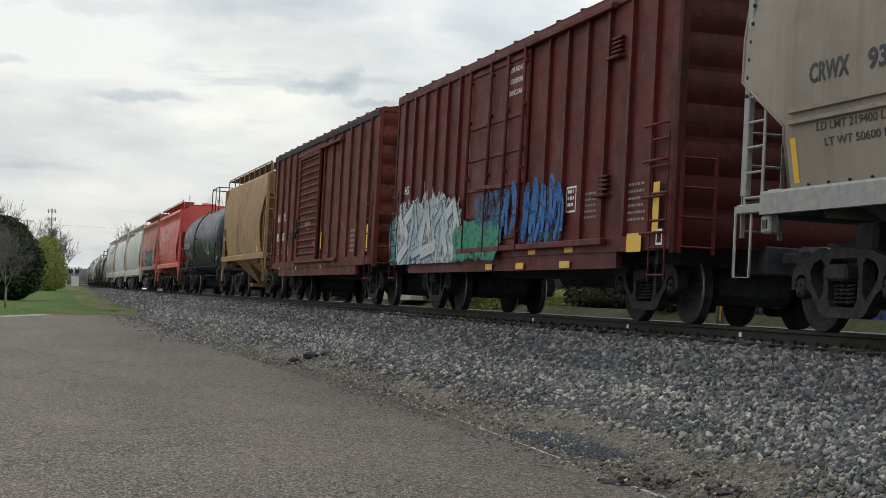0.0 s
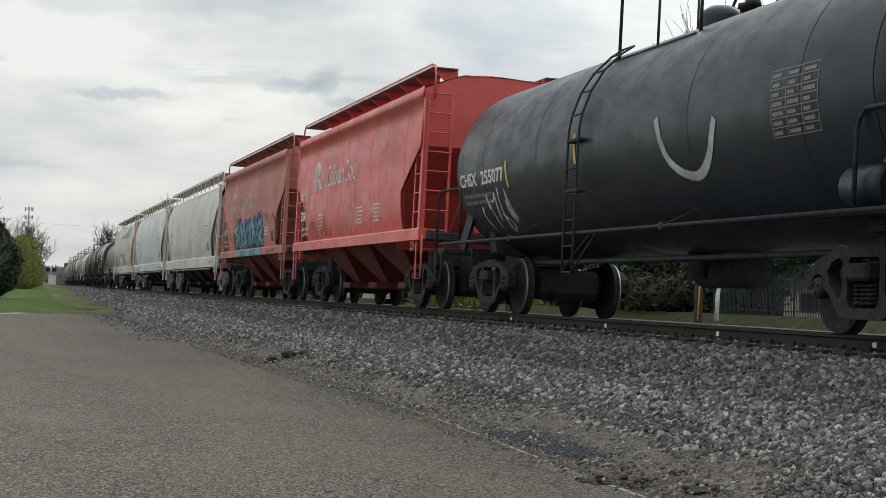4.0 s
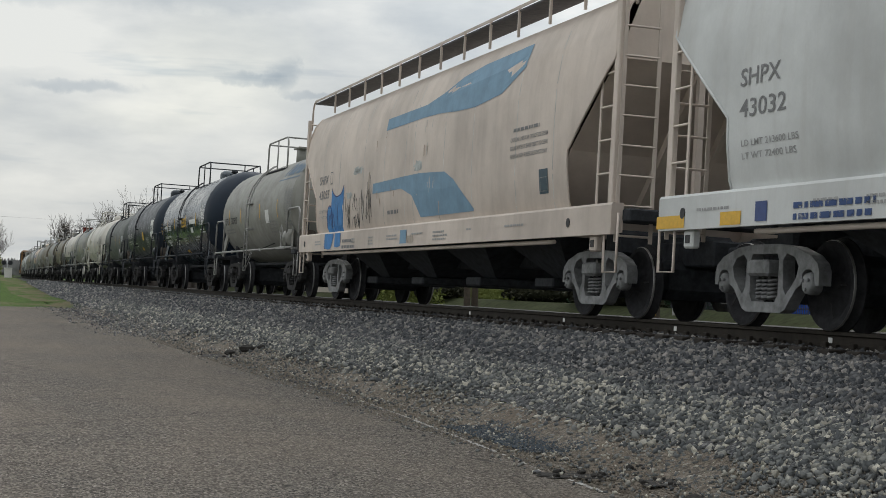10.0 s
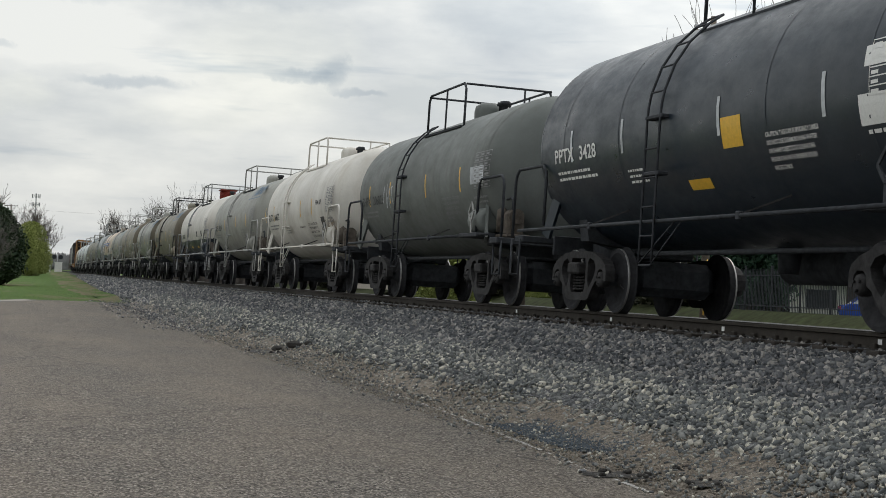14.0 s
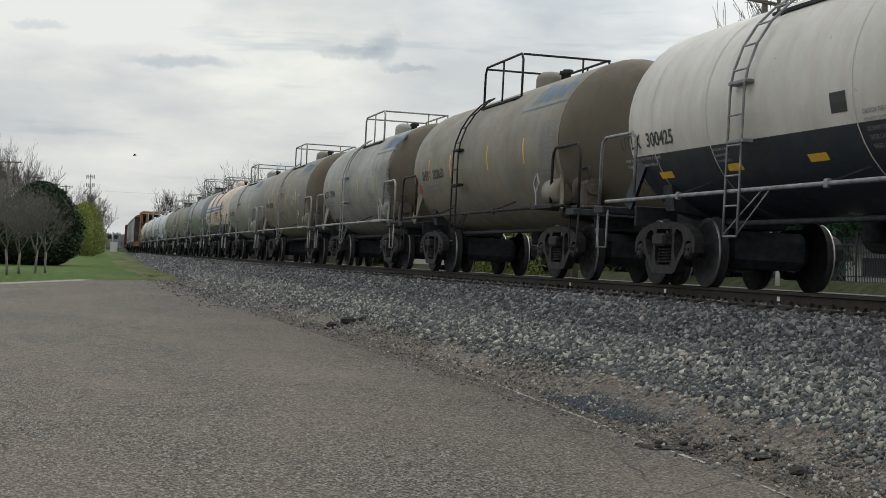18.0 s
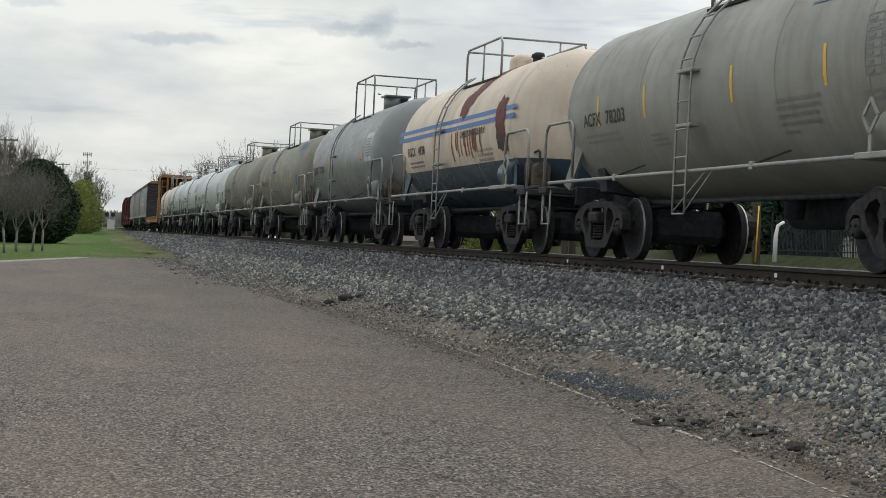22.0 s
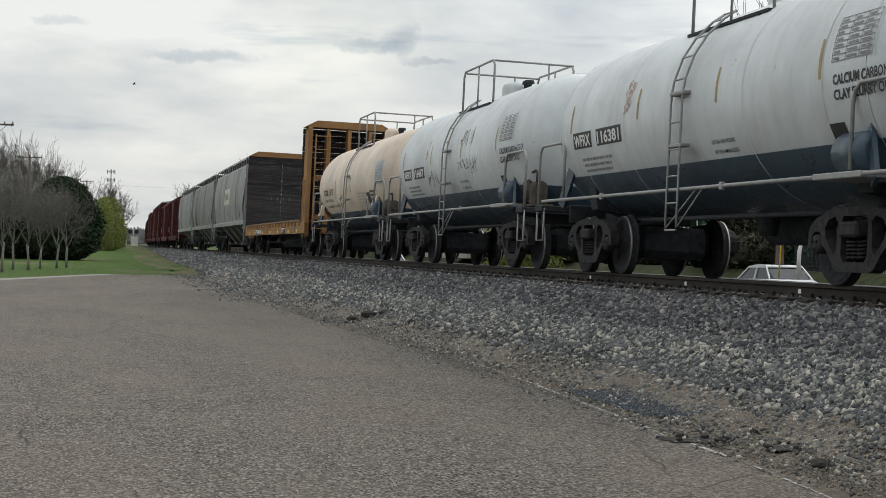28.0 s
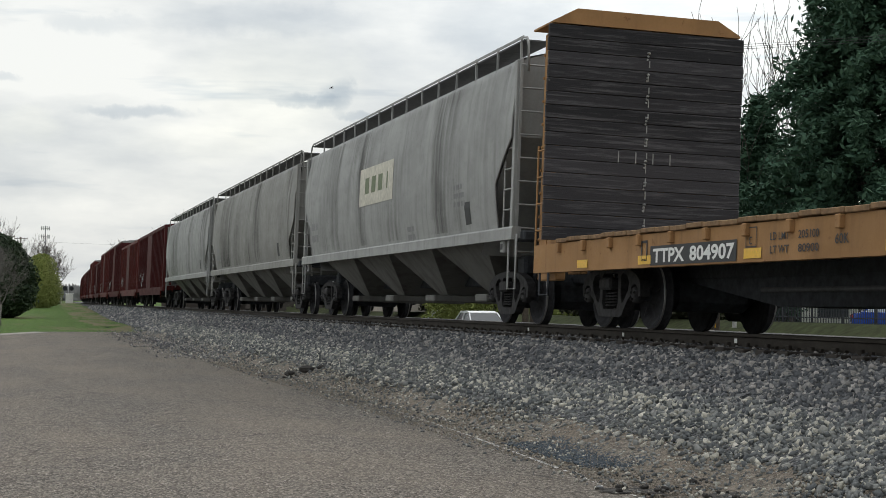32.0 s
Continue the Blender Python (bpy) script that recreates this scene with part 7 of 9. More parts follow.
letters(face, car, 6.62, 1.98, "66", 0.17, WHITE, 0.30, off=0.03, bold=0.006)
letters(face, car, 5.82, 1.98, "39", 0.17, WHITE, 0.30, off=0.03, bold=0.006)
frame_box(face, car, 5.18, 2.2, 0.2, 0.28, WHITE, 0.02)
letters(face, car, 5.14, 2.26, "C", 0.1, WHITE)
frame_box(face, car, -3.5, 1.5, 0.42, 0.38, WHITE, 0.03)
bars(face, car, -3.56, 1.78, 0.3, 3, WHITE, 0.05, 0.9, 8)
bars(face, car, -4.3, 1.72, 0.5, 5, GREYT, 0.032, 1.6, 9)
bars(face, car, -5.95, 1.75, 0.6, 6, GREYT, 0.034, 1.7, 10)
for y, z, w, hh in ((-1.9, 0.92, 0.36, 0.12), (-3.6, 0.92, 0.36, 0.12), (0.4, 0.70, 0.4, 0.10), (-1.3, 0.70, 0.4, 0.10), (-3.4, 0.70, 0.45, 0.10)):
    patch(Face([(-1.565, 0.6), (-1.565, 4.0)]), car, y, z, w, hh, YELLOW, "reflector_strip")
patch(out, car, -6.95, 1.12, 0.20, 0.62, YELLOW, "reflector_strip")
patch(out, car, -6.12, 0.88, 0.5, 0.24, YELLOW, "reflector_strip")
frame_box(out, car, -7.1, 0.95, 0.2, 0.2, WHITE, 0.03)

# -- rusty boxcar with a corrugated sliding door
car, h, face = boxcar(34.85, 49.8, "rusty mineral red boxcar with a corrugated sliding door", BROWN_RED, BROWN_RED, posts=12, dy=(2.35, -0.9), chord_mat=DARK)
g = Geo()
zs = [1.18 + 2.75 * i / 240 for i in range(241)]
g.loft([[(-1.60 - 0.045 * abs(math.sin(math.pi * 15 * i / 240)) ** 7, 2.25, z), (-1.60 - 0.045 * abs(math.sin(math.pi * 15 * i / 240)) ** 7, -0.65, z)] for i, z in enumerate(zs)], False, False)
g.box((-1.585, 0.8, 2.55), (0.03, 2.95, 2.8))
for y in (2.28, -0.68):
    g.box((-1.62, y, 2.55), (0.07, 0.10, 2.85), 0.01)
for z in (1.15, 3.96):
    g.box((-1.62, 0.8, z), (0.07, 3.0, 0.10), 0.01)
part("sliding_door", g, paint("scarred_door_red", (0.14, 0.032, 0.024), 1.0, 0.5, 0.7, (0.022, 0.016, 0.015)), car, "corrugated rusty sliding door")
scar = random.Random(8)
for k in range(16):
    g = Geo()
    blob(Face([(-1.602, 1.2), (-1.602, 3.9)]), g, scar.uniform(-0.4, 2.0), scar.choice((1.4, 1.75, 2.1, 2.45, 2.8)) + scar.uniform(-0.1, 0.1), scar.uniform(0.3, 1.0), scar.uniform(0.1, 0.28), scar, 0.003 + 0.0005 * k, 0, 20, 0.4)
    part("scar", g, SCAR if k % 4 else SCARPALE, car, "dark scraped patch on the door")
for z in (1.06, 4.05):
    g = Geo()
    g.box((-1.61, -0.4, z), (0.10, 6.2, 0.08), 0.01)
    part("door_track", g, BROWN_RED, car)
g = Geo()
g.tube([(-1.68, 2.35, 1.7), (-1.68, 2.35, 2.3)], 0.03, 6)
g.box((-1.67, 2.3, 1.95), (0.08, 0.3, 0.12), 0.02)
part("door_latch", g, DARK, car)
letters(face, car, 6.45, 2.33, "BA", 0.24, WHITE, 0.42)
letters(face, car, 5.45, 2.33, "YL", 0.24, WHITE, 0.42)
letters(face, car, 6.55, 1.74, "80", 0.24, WHITE, 0.40)
letters(face, car, 5.5, 1.74, "05", 0.24, WHITE, 0.40)
bars(face, car, 6.4, 1.45, 1.2, 2, GREYT, 0.05, 1.0, 4)
frame_box(face, car, 4.75, 2.05, 0.26, 0.34, WHITE, 0.02)
letters(face, car, 4.68, 2.1, "C", 0.12, WHITE)
patch(face, car, 4.5, 1.25, 0.14, 0.46, YELLOW, "reflector_strip")
patch(out, car, -1.2, 1.35, 0.12, 0.45, YELLOW, "reflector_strip")
patch(face, car, 4.1, 1.5, 0.5, 0.45, DARK, "black_patch")
FADEWHITE = spray("worn_cream_stencil", (0.34, 0.25, 0.20), 0.42, 5)
for z, words in ((1.78, ("CU", "SH", "ION")), (1.36, ("SE", "RV", "ICE"))):
    for k in range(3):
        letters(face, car, (-1.30, -2.32, -3.45)[k], z, words[k], 0.23, FADEWHITE, 0.40 if k < 2 else 0.5, bold=0.006)
bars(face, car, -4.8, 1.7, 0.9, 5, GREYT, 0.06, 1.0, 6)
patch(out, car, -6.9, 1.2, 0.16, 0.6, YELLOW, "reflector_strip")
for y in (5.6, 2.6, -1.2):
    g = Geo()
    g.tube([(-1.567, y, 0.9), (-1.575, y, 0.9)], 0.05, 14)
    part("white_disc", g, WHITE, car)
for z in (1.1, 1.55, 2.0, 2.45):
    g = Geo()
    g.tube([(-1.60, 7.4, z), (-1.66, 7.35, z), (-1.66, 6.8, z), (-1.60, 6.75, z)], 0.018, 5)
    part("grab_iron", g, BROWN_RED, car)

# -- tan two-bay hopper
car, h, face = hopper(51.3, 63.1, "tan two-bay covered hopper with rust stains", TAN, TANP, 1.45, TAN, 2, TAN, deep=1.55, knee=3.4, foot=2.45, cut=1.0, sill_h=0.16)
bars(face, car, 5.2, 2.55, 0.5, 1, GREYT, 0.16, 0.5, 1)
bars(face, car, 5.2, 2.1, 0.5, 1, GREYT, 0.16, 0.5, 2)
g = Geo()
stroke(face, g, [(1.55, 1.55), (1.7, 1.9), (1.45, 2.3), (1.05, 2.3), (0.85, 1.95), (1.0, 1.65), (1.3, 1.7), (1.35, 2.0), (1.15, 2.15)], 0.05)
stroke(face, g, [(1.6, 1.5), (1.1, 1.45), (0.8, 1.6), (0.6, 1.5)], 0.04)
part("graffiti_tag", g, BLACK, car, "black looping tag")
patch(face, car, -1.9, 1.68, 0.42, 0.3, GREYT, "data_panel")
patch(face, car, -3.3, 1.52, 0.4, 0.22, YELLOW, "reflector_strip")
g = Geo()
stroke(face, g, [(0.6, 3.9), (0.75, 3.3), (0.9, 2.7), (0.95, 2.2)], 0.12)
part("oil_stain", g, plain("brown_oil_stain", (0.2, 0.11, 0.045), 0.7, 0, 0.3), car)

# -- black tank car
car, h, face = tank_car(64.2, 80.3, "long black tank car with white stencils and a curved mark", [MATT_BLACK], zc=2.46, r=1.50, rail_top=4.75)
letters(face, car, 6.7, 2.12, "CHSX", 0.22, WHITE, 0.95)
letters(face, car, 5.5, 2.12, "255077", 0.22, WHITE, 1.2)
bars(face, car, 6.6, 1.92, 1.9, 2, GREYT, 0.06, 0.9, 1)
scrawl(face, car, 5.9, 1.3, 1.6, 0.75, WHITE, 3, 5, 0.03)
stripe(face, car, 4.2, 2.0, 0.42)
stripe(face, car, 1.1, 2.15, 0.42)
g = Geo()
stroke(face, g, [(-1.8, 2.5), (-2.1, 1.95), (-2.7, 1.75), (-3.2, 1.95), (-3.45, 2.35)], 0.12)
part("curved_mark", g, PALEGREY, car)
table(face, car, -4.8, 2.0, 1.0, 0.7, GREYT)

# -- the two red hoppers
FLATS = [(-1.42, 1.45), (-1.49, 1.7), (-1.52, 2.0), (-1.54, 2.6), (-1.54, 3.2), (-1.52, 3.6), (-1.48, 3.98), (-1.55, 4.0), (-1.53, 4.2)]


def potash(near, far, label, mat, num, faded):
    # the bays' red is darkened to paint in the shade below the sill
    car, h, face = hopper(near, far, label, mat, FLATS, 1.48, mat, 3, paint("shade_darkened_red_bay", (0.17, 0.045, 0.040), 0.7, 0.0, 0.7), deep=1.75, cut=1.4, knee=3.08, foot=2.28, sill_h=0.2, gusset=True, roof_rise=0.31)
    body = Face([(x - 0.0, z) for x, z in FLATS[:7]])
    pm = WHITE if not faded else spray("worn_white_stencil", (0.55, 0.50, 0.47), 0.75, 9)
    seam = plain("faded_red_seam" if faded else "bright_red_seam", (0.40, 0.14, 0.11) if faded else (0.45, 0.06, 0.055), 0.7, 0, 0.3, 3)
    # the maker's mark: a ribbon of parallel bars, and its name as plain bars
    g = Geo()
    for k in range(4):
        stroke(body, g, [(4.0 - 0.1 * k, 2.75), (3.98 - 0.1 * k, 3.25 - 0.04 * k), (3.7 - 0.05 * k, 3.45 - 0.06 * k), (3.35 + 0.06 * k, 3.3 - 0.03 * k), (3.5 + 0.02 * k, 3.08)], 0.06)
    for k in range(3):
        stroke(body, g, [(3.6 - 0.1 * k, 3.05), (3.3 - 0.14 * k, 2.76)], 0.06)
    part("ribbon_mark", g, pm, car)
    name_shapes(body, car, 2.45, 2.80, 0.30, pm, "lOolo olo Coio", 0.048)
    for k in range(8):
        g = Geo()
        yy = 5.3 - 1.5 * k
        rows_of(body, yy, yy - 0.025, body.start(1.5), body.start(3.95), 0.002, g)
        part("sheet_seam", g, seam, car)
    letters(body, car, 5.75, 2.55, "POTX", 0.22, pm, 0.9)
    letters(body, car, 5.70, 2.06, num, 0.24, pm, 0.75)
    letters(body, car, 5.75, 1.80, "LD LMT 230200" if not faded else "LD LMT 229500", 0.075, pm, 0.95)
    letters(body, car, 5.70, 1.66, "LT WT 55800" if not faded else "LT WT 56500", 0.075, pm, 0.9)
    frame_box(body, car, 4.35, 2.3, 0.24, 0.34, pm, 0.02)
    letters(body, car, 4.30, 2.36, "C", 0.11, pm)
    return car, body


car, face = potash(81.1, 94.8, "bright red potash hopper with white marks and scrawled tags", RED, "3260", False)
scrawl(face, car, 4.5, 1.5, 2.6, 0.62, spray("faded_dark_tag", (0.06, 0.02, 0.02), 0.7, 8), 21, 9, 0.022)
scrawl(face, car, 0.3, 1.55, 3.4, 0.75, WHITE, 22, 9, 0.014)
for y in (3.4, -1.0, -2.6):
    bars(face, car, y, 2.1, 0.6, 5, WHITE, 0.035, 1.4, 5)
car, face = potash(95.9, 109.2, "faded red potash hopper covered in teal graffiti", PINK_RED, "1437", True)
HALO = spray("blue_spray_mist", (0.045, 0.075, 0.20), 0.62, 5)
mural(face, car, 3.1, 1.5, 5.6, 0.92, [TEAL, plain("light_teal_spray", (0.09, 0.30, 0.34), 0.55, 0, 0.4, 3), TEAL], INDIGO, 31, 7, HALO)
for y in (2.85, 0.25, -2.33):
    stripe(face, car, y, 1.6, 0.42)
sface = Face([(-1.553, 1.28), (-1.553, 1.48)])
for k in range(5):
    patch(sface, car, 2.6 - 1.05 * k, 1.285, 1.0, 0.19, TEAL if k % 2 else plain("pale_teal_spray", (0.12, 0.34, 0.38), 0.55), "graffiti_band")
scrawl(face, car, -2.9, 2.2, 1.8, 0.3, BLACK, 33, 9, 0.025)
scrawl(face, car, 4.4, 1.75, 1.2, 0.4, BLACK, 34, 5, 0.03)
scrawl(sface, car, -3.6, 1.31, 0.7, 0.13, BLACK, 35, 4, 0.02)
scrawl(sface, car, -4.5, 1.31, 0.8, 0.13, MAROON, 36, 5, 0.02)
scrawl(sface, car, 5.6, 1.31, 1.5, 0.13, BLACK, 37, 8, 0.018)
patch(face, car, -4.1, 1.66, 0.42, 0.3, BLACK, "data_panel")
bars(face, car, -3.0, 2.05, 0.7, 3, WHITE, 0.04, 1.2, 6)
patch(face, car, -4.95, 1.7, 0.12, 0.75, YELLOW_FLAT, "reflector_strip")

# -- three long pale hoppers
LONG_SIDE = [(-1.45, 1.36), (-1.50, 1.5), (-1.55, 1.9), (-1.56, 2.5), (-1.55, 3.05), (-1.48, 3.55), (-1.36, 3.88), (-1.2, 4.08)]


PALEGRATE = plain("pale_tan_grating", (0.36, 0.32, 0.27), 0.75, 0, 0.3)


def long_hopper(near, far, label, mat, num, seed):
    car, h, face = hopper(near, far, label, mat, LONG_SIDE, 1.37, CREAM, 4, DARK, deep=1.75, truck_mat=SILVER, style="silver", low_pipe=True, knee=3.2, foot=2.15, cut=1.4, sill_h=0.36, walk_mat=PALEGRATE if seed < 3 else None, roof_rise=0.27)
    sill = Face([(-1.562, 1.0), (-1.562, 1.37)])
    rnd = random.Random(seed)
    letters(face, car, 7.2, 2.45, "SHPX", 0.19, LIGHTT if seed == 1 else GREYT, 0.82, bold=0.004)
    letters(face, car, 7.2, 2.13, num, 0.19, LIGHTT if seed == 1 else GREYT, 0.95, bold=0.004)
    letters(face, car, 7.15, 1.83, "LD LMT 213600 LBS", 0.07, LIGHTT, 1.15, bold=0.004)
    letters(face, car, 7.15, 1.70, "LT WT 72400 LBS", 0.07, LIGHTT, 1.1, bold=0.004)
    for k, words in enumerate(("CAUTION: LINED CAR. DO NOT USE STEAM", "BOILING WATER OR SHARP OBJECTS TO CLEAN", "ENTER CAR WITH RUBBER SOLED SHOES ONLY")):
        letters(face, car, -5.2, 2.42 - 0.12 * k, words, 0.062, LIGHTT if seed == 1 else GREYT, 1.5, "caution_line", bold=0.004)
    bars(face, car, -5.3, 2.56, 1.3, 1, GREYT, 0.05, 0.9, seed)
    patch(face, car, -6.40, 1.62, 0.34, 0.34, plain("dark_teal_panel", (0.025, 0.06, 0.085), 0.5), "data_panel", "small dark data panel")
    for y in () if seed == 2 else (6.9, 5.4, 3.4, 1.85, 0.42, -0.12, -1.9, -3.4, -5.4, -6.9):
        g = Geo()
        rows_of(face, y, y - 0.03, face.start(1.38), face.start(3.9), 0.0015, g)
        part("sheet_seam", g, SEAM, car)
    frame_box(face, car, -6.43, 1.65, 0.28, 0.2, PALE_RAIL, 0.015)
    for k in range(9):
        y = 7.6 - 1.55 * k + rnd.uniform(-0.5, 0.5)
        bars(sill, car, y, 1.2, rnd.uniform(0.3, 0.9), rnd.randint(1, 3), LIGHTT, 0.03, 1.0, seed * 20 + k)
    for y in (8.4, -7.62):
        g = Geo()
        g.tube([(-1.56, y, 1.19), (-1.57, y, 1.19)], 0.06, 14)
        part("sill_hole", g, BLACK, car)
    for k in range(4 if seed == 1 else 2):
        y = rnd.uniform(-5, 6)
        g = Geo()
        zt = rnd.uniform(1.7, 2.6)
        stroke(face, g, [(y, zt), (y + 0.02, zt - 0.25), (y - 0.01, zt - rnd.uniform(0.4, 0.9))], rnd.uniform(0.02, 0.045))
        part("rust_streak", g, plain("pale_brown_streak", (0.42, 0.36, 0.29), 0.8, 0, 0.3, 8), car)
    for k in range(4):
        y, z = rnd.uniform(-4, 5), rnd.uniform(1.6, 2.6)
        g = Geo()
        blob(face, g, y, z, rnd.uniform(0.3, 0.7), rnd.uniform(0.06, 0.16), rnd, 0.005, 0, 20, 0.35)
        part("scuff_patch", g, plain("grey_scuff", (0.44, 0.46, 0.45), 0.7, 0, 0.35, 7), car)
    return car, face, sill


car, face, sill = long_hopper(109.9, 128.5, "long dusty white hopper with faded stencils and rust streaks", WARMWHITE, "43467", 1)
BROWNRUN = plain("brown_water_run", (0.30, 0.235, 0.17), 0.85, 0, 0.4, 6)
for y, zt in ((5.42, 1.85), (2.98, 1.83), (0.68, 1.85), (-3.1, 1.9), (-5.8, 1.8)):
    g = Geo()
    stroke(face, g, [(y + 0.03, zt), (y + 0.02, zt - 0.22), (y, 1.40)], 0.07)
    part("rust_streak", g, BROWNRUN, car, "brown run of rusty water")
rnd = random.Random(77)
for y, z, w, n in ((2.62, 2.12, 0.25, 1), (2.36, 2.2, 0.08, 2), (0.3, 2.12, 0.1, 1), (-0.36, 2.16, 0.2, 4), (-0.55, 2.18, 0.1, 1), (-1.02, 2.16, 0.2, 3), (-1.35, 1.85, 0.08, 2), (-2.6, 2.3, 0.18, 2), (-4.4, 2.15, 0.22, 3)):
    g = Geo()
    blob(face, g, y, z, w, 0.05, rnd, 0.006, 0, 14, 0.5)
    for k in range(n):
        u = y + rnd.uniform(-0.4, 0.4) * w
        stroke(face, g, [(u, z), (u + 0.008, z - rnd.uniform(0.05, 0.1)), (u, z - rnd.uniform(0.12, 0.28))], rnd.uniform(0.012, 0.022), 0.007)
    part("rust_spot", g, OLDRUST, car, "rust breaking through the paint")
g = Geo()
stroke(face, g, [(-0.88, 2.32), (-0.90, 2.15), (-0.91, 1.95), (-0.93, 1.82)], 0.04)
part("rust_streak", g, OLDRUST, car, "rust breaking through a seam")
for y, z, w, hh in ((2.9, 1.75, 0.16, 0.3), (2.3, 1.85, 0.2, 0.22), (1.95, 1.85, 0.2, 0.24), (-0.5, 1.78, 0.16, 0.25), (-0.8, 1.65, 0.2, 0.35), (6.1, 1.8, 0.2, 0.14)):
    g = Geo()
    blob(face, g, y, z, w, hh, rnd, 0.005, 0, 20, 0.4)
    part("scuff_patch", g, GHOST, car)
patch(sill, car, 0.95, 1.06, 0.4, 0.24, GHOST, "faded_panel")
bars(sill, car, 4.85, 1.17, 0.9, 2, GHOST, 0.06, 1.0, 74)
car, face, sill = long_hopper(129.2, 147.8, "long white hopper with black stencils and yellow reflectors", OFFWHITE, "43032", 2)
for y, w in ((9.05, 0.7), (7.5, 0.45), (-6.28, 0.42), (-7.78, 0.8)):
    patch(sill, car, y, 1.03, w, 0.14, YELLOW, "reflector_strip")
bars(sill, car, 6.0, 1.15, 1.7, 2, spray("thin_blue_stencil", (0.05, 0.09, 0.22), 0.7, 12), 0.06, 0.8, 71)
for k, words in enumerate(("2 INCH", "HF COMP", "SHOES")):
    letters(sill, car, -7.02, 1.25 - 0.085 * k, words, 0.05, BLACK, (0.26, 0.34, 0.28)[k], bold=0.004)
patch(sill, car, 6.75, 1.05, 0.24, 0.2, BLUE, "data_panel")
car, face, sill = long_hopper(148.6, 167.2, "cream hopper with pale blue stripes and a blue tag", CREAM, "43055", 3)
bars(sill, car, 4.83, 1.16, 1.15, 2, GREYT, 0.06, 1.0, 72)
patch(sill, car, 0.45, 1.06, 0.42, 0.24, SKYBLUE, "faded_panel")
patch(sill, car, 0.0, 1.07, 0.4, 0.12, plain("beige_touch_up", (0.40, 0.34, 0.28), 0.6), "touch_up_patch")
bars(face, car, 1.55, 1.62, 0.9, 1, GREYT, 0.07, 1.0, 73)
frame_box(face, car, 6.2, 2.42, 0.22, 0.26, GREYT, 0.018)
patch(sill, car, 6.4, 1.05, 0.24, 0.2, BLUE, "data_panel")
for n, pts in (("upper_stripe", ((1.9, 3.2, 3.42), (-0.6, 3.22, 3.44), (-1.6, 3.2, 3.55), (-2.4, 3.15, 3.72), (-3.4, 3.12, 3.80), (-4.6, 3.2, 3.82), (-5.5, 3.5, 3.84))), ("lower_stripe", ((2.6, 2.05, 2.24), (0.6, 2.05, 2.26), (-0.1, 1.9, 2.26), (-0.6, 1.5, 2.26), (-2.0, 1.5, 2.2), (-2.5, 1.5, 2.05), (-3.0, 1.5, 1.8), (-3.5, 1.5, 1.54)))):
    g = Geo()
    vs, fs = [], []
    for y, z0, z1 in pts:
        s0, s1 = face.start(z0), face.start(z1)
        vs += [face.at(y, s0 + (s1 - s0) * k / 5, 0.006) for k in range(6)]
    for i in range(len(pts) - 1):
        for k in range(5):
            a = 6 * i + k
            fs.append((a, a + 1, a + 7, a + 6))
    g.add(vs, fs)
    part(n, g, SKYBLUE, car, "pale blue painted stripe")


def sprayed(face, car, pts, mat, name, label, off=0.008):
    """A sprayed area between a lower and an upper edge; pts: (y, z low, z high)."""
    g = Geo()
    vs, fs = [], []
    for y, z0, z1 in pts:
        s0, s1 = face.start(z0), face.start(z1)
        vs += [face.at(y, s0 + (s1 - s0) * k / 5, off) for k in range(6)]
    for i in range(len(pts) - 1):
        for k in range(5):
            a = 6 * i + k
            fs.append((a, a + 1, a + 7, a + 6))
    g.add(vs, fs)
    part(name, g, mat, car, label)


sprayed(face, car, ((6.42, 1.5, 1.72), (6.36, 1.39, 1.85), (6.25, 1.38, 1.93), (6.1, 1.38, 1.96), (6.0, 1.38, 1.9), (5.99, 1.38, 2.32), (5.85, 1.38, 2.22), (5.6, 1.38, 2.14), (5.35, 1.38, 2.14), (5.1, 1.38, 2.2), (4.93, 1.9, 2.32), (4.92, 2.2, 2.34)), BRIGHTBLUE, "graffiti_shape", "bright blue sprayed figure")
sprayed(sill, car, ((6.4, 1.12, 1.362), (6.25, 1.05, 1.362), (6.0, 1.03, 1.362), (5.8, 1.06, 1.362), (5.66, 1.2, 1.362), (5.6, 1.3, 1.362)), BRIGHTBLUE, "graffiti_shape", "bright blue sprayed figure")
sprayed(sill, car, ((5.48, 1.08, 1.362), (5.2, 1.07, 1.362), (4.97, 1.09, 1.362)), BRIGHTBLUE, "graffiti_shape", "bright blue sprayed figure")
g = Geo()
stroke(face, g, [(6.0, 2.33), (5.85, 2.22), (5.6, 2.14), (5.35, 2.14), (5.1, 2.2), (4.92, 2.34)], 0.025, 0.011)
stroke(face, g, [(6.42, 1.5), (6.4, 1.75), (6.25, 1.93), (6.1, 1.96), (6.0, 1.88), (5.98, 1.6)], 0.025, 0.0115)
stroke(face, g, [(6.28, 1.55), (6.12, 1.78), (6.0, 1.5), (5.85, 1.82), (5.75, 1.45)], 0.022, 0.012)
stroke(face, g, [(5.5, 1.42), (5.46, 1.75), (5.38, 2.0)], 0.022, 0.0125)
part("graffiti_outline", g, INDIGO, car)
for y, z, w, hh, sd, n in ((4.88, 1.45, 0.75, 0.72, 42, 5), (4.15, 1.75, 0.55, 0.42, 43, 4), (4.1, 1.42, 0.5, 0.34, 44, 4), (3.5, 1.58, 0.85, 0.62, 45, 6)):
    scrawl(face, car, y, z, w, hh, BLACK, sd, n, 0.022)
g = Geo()
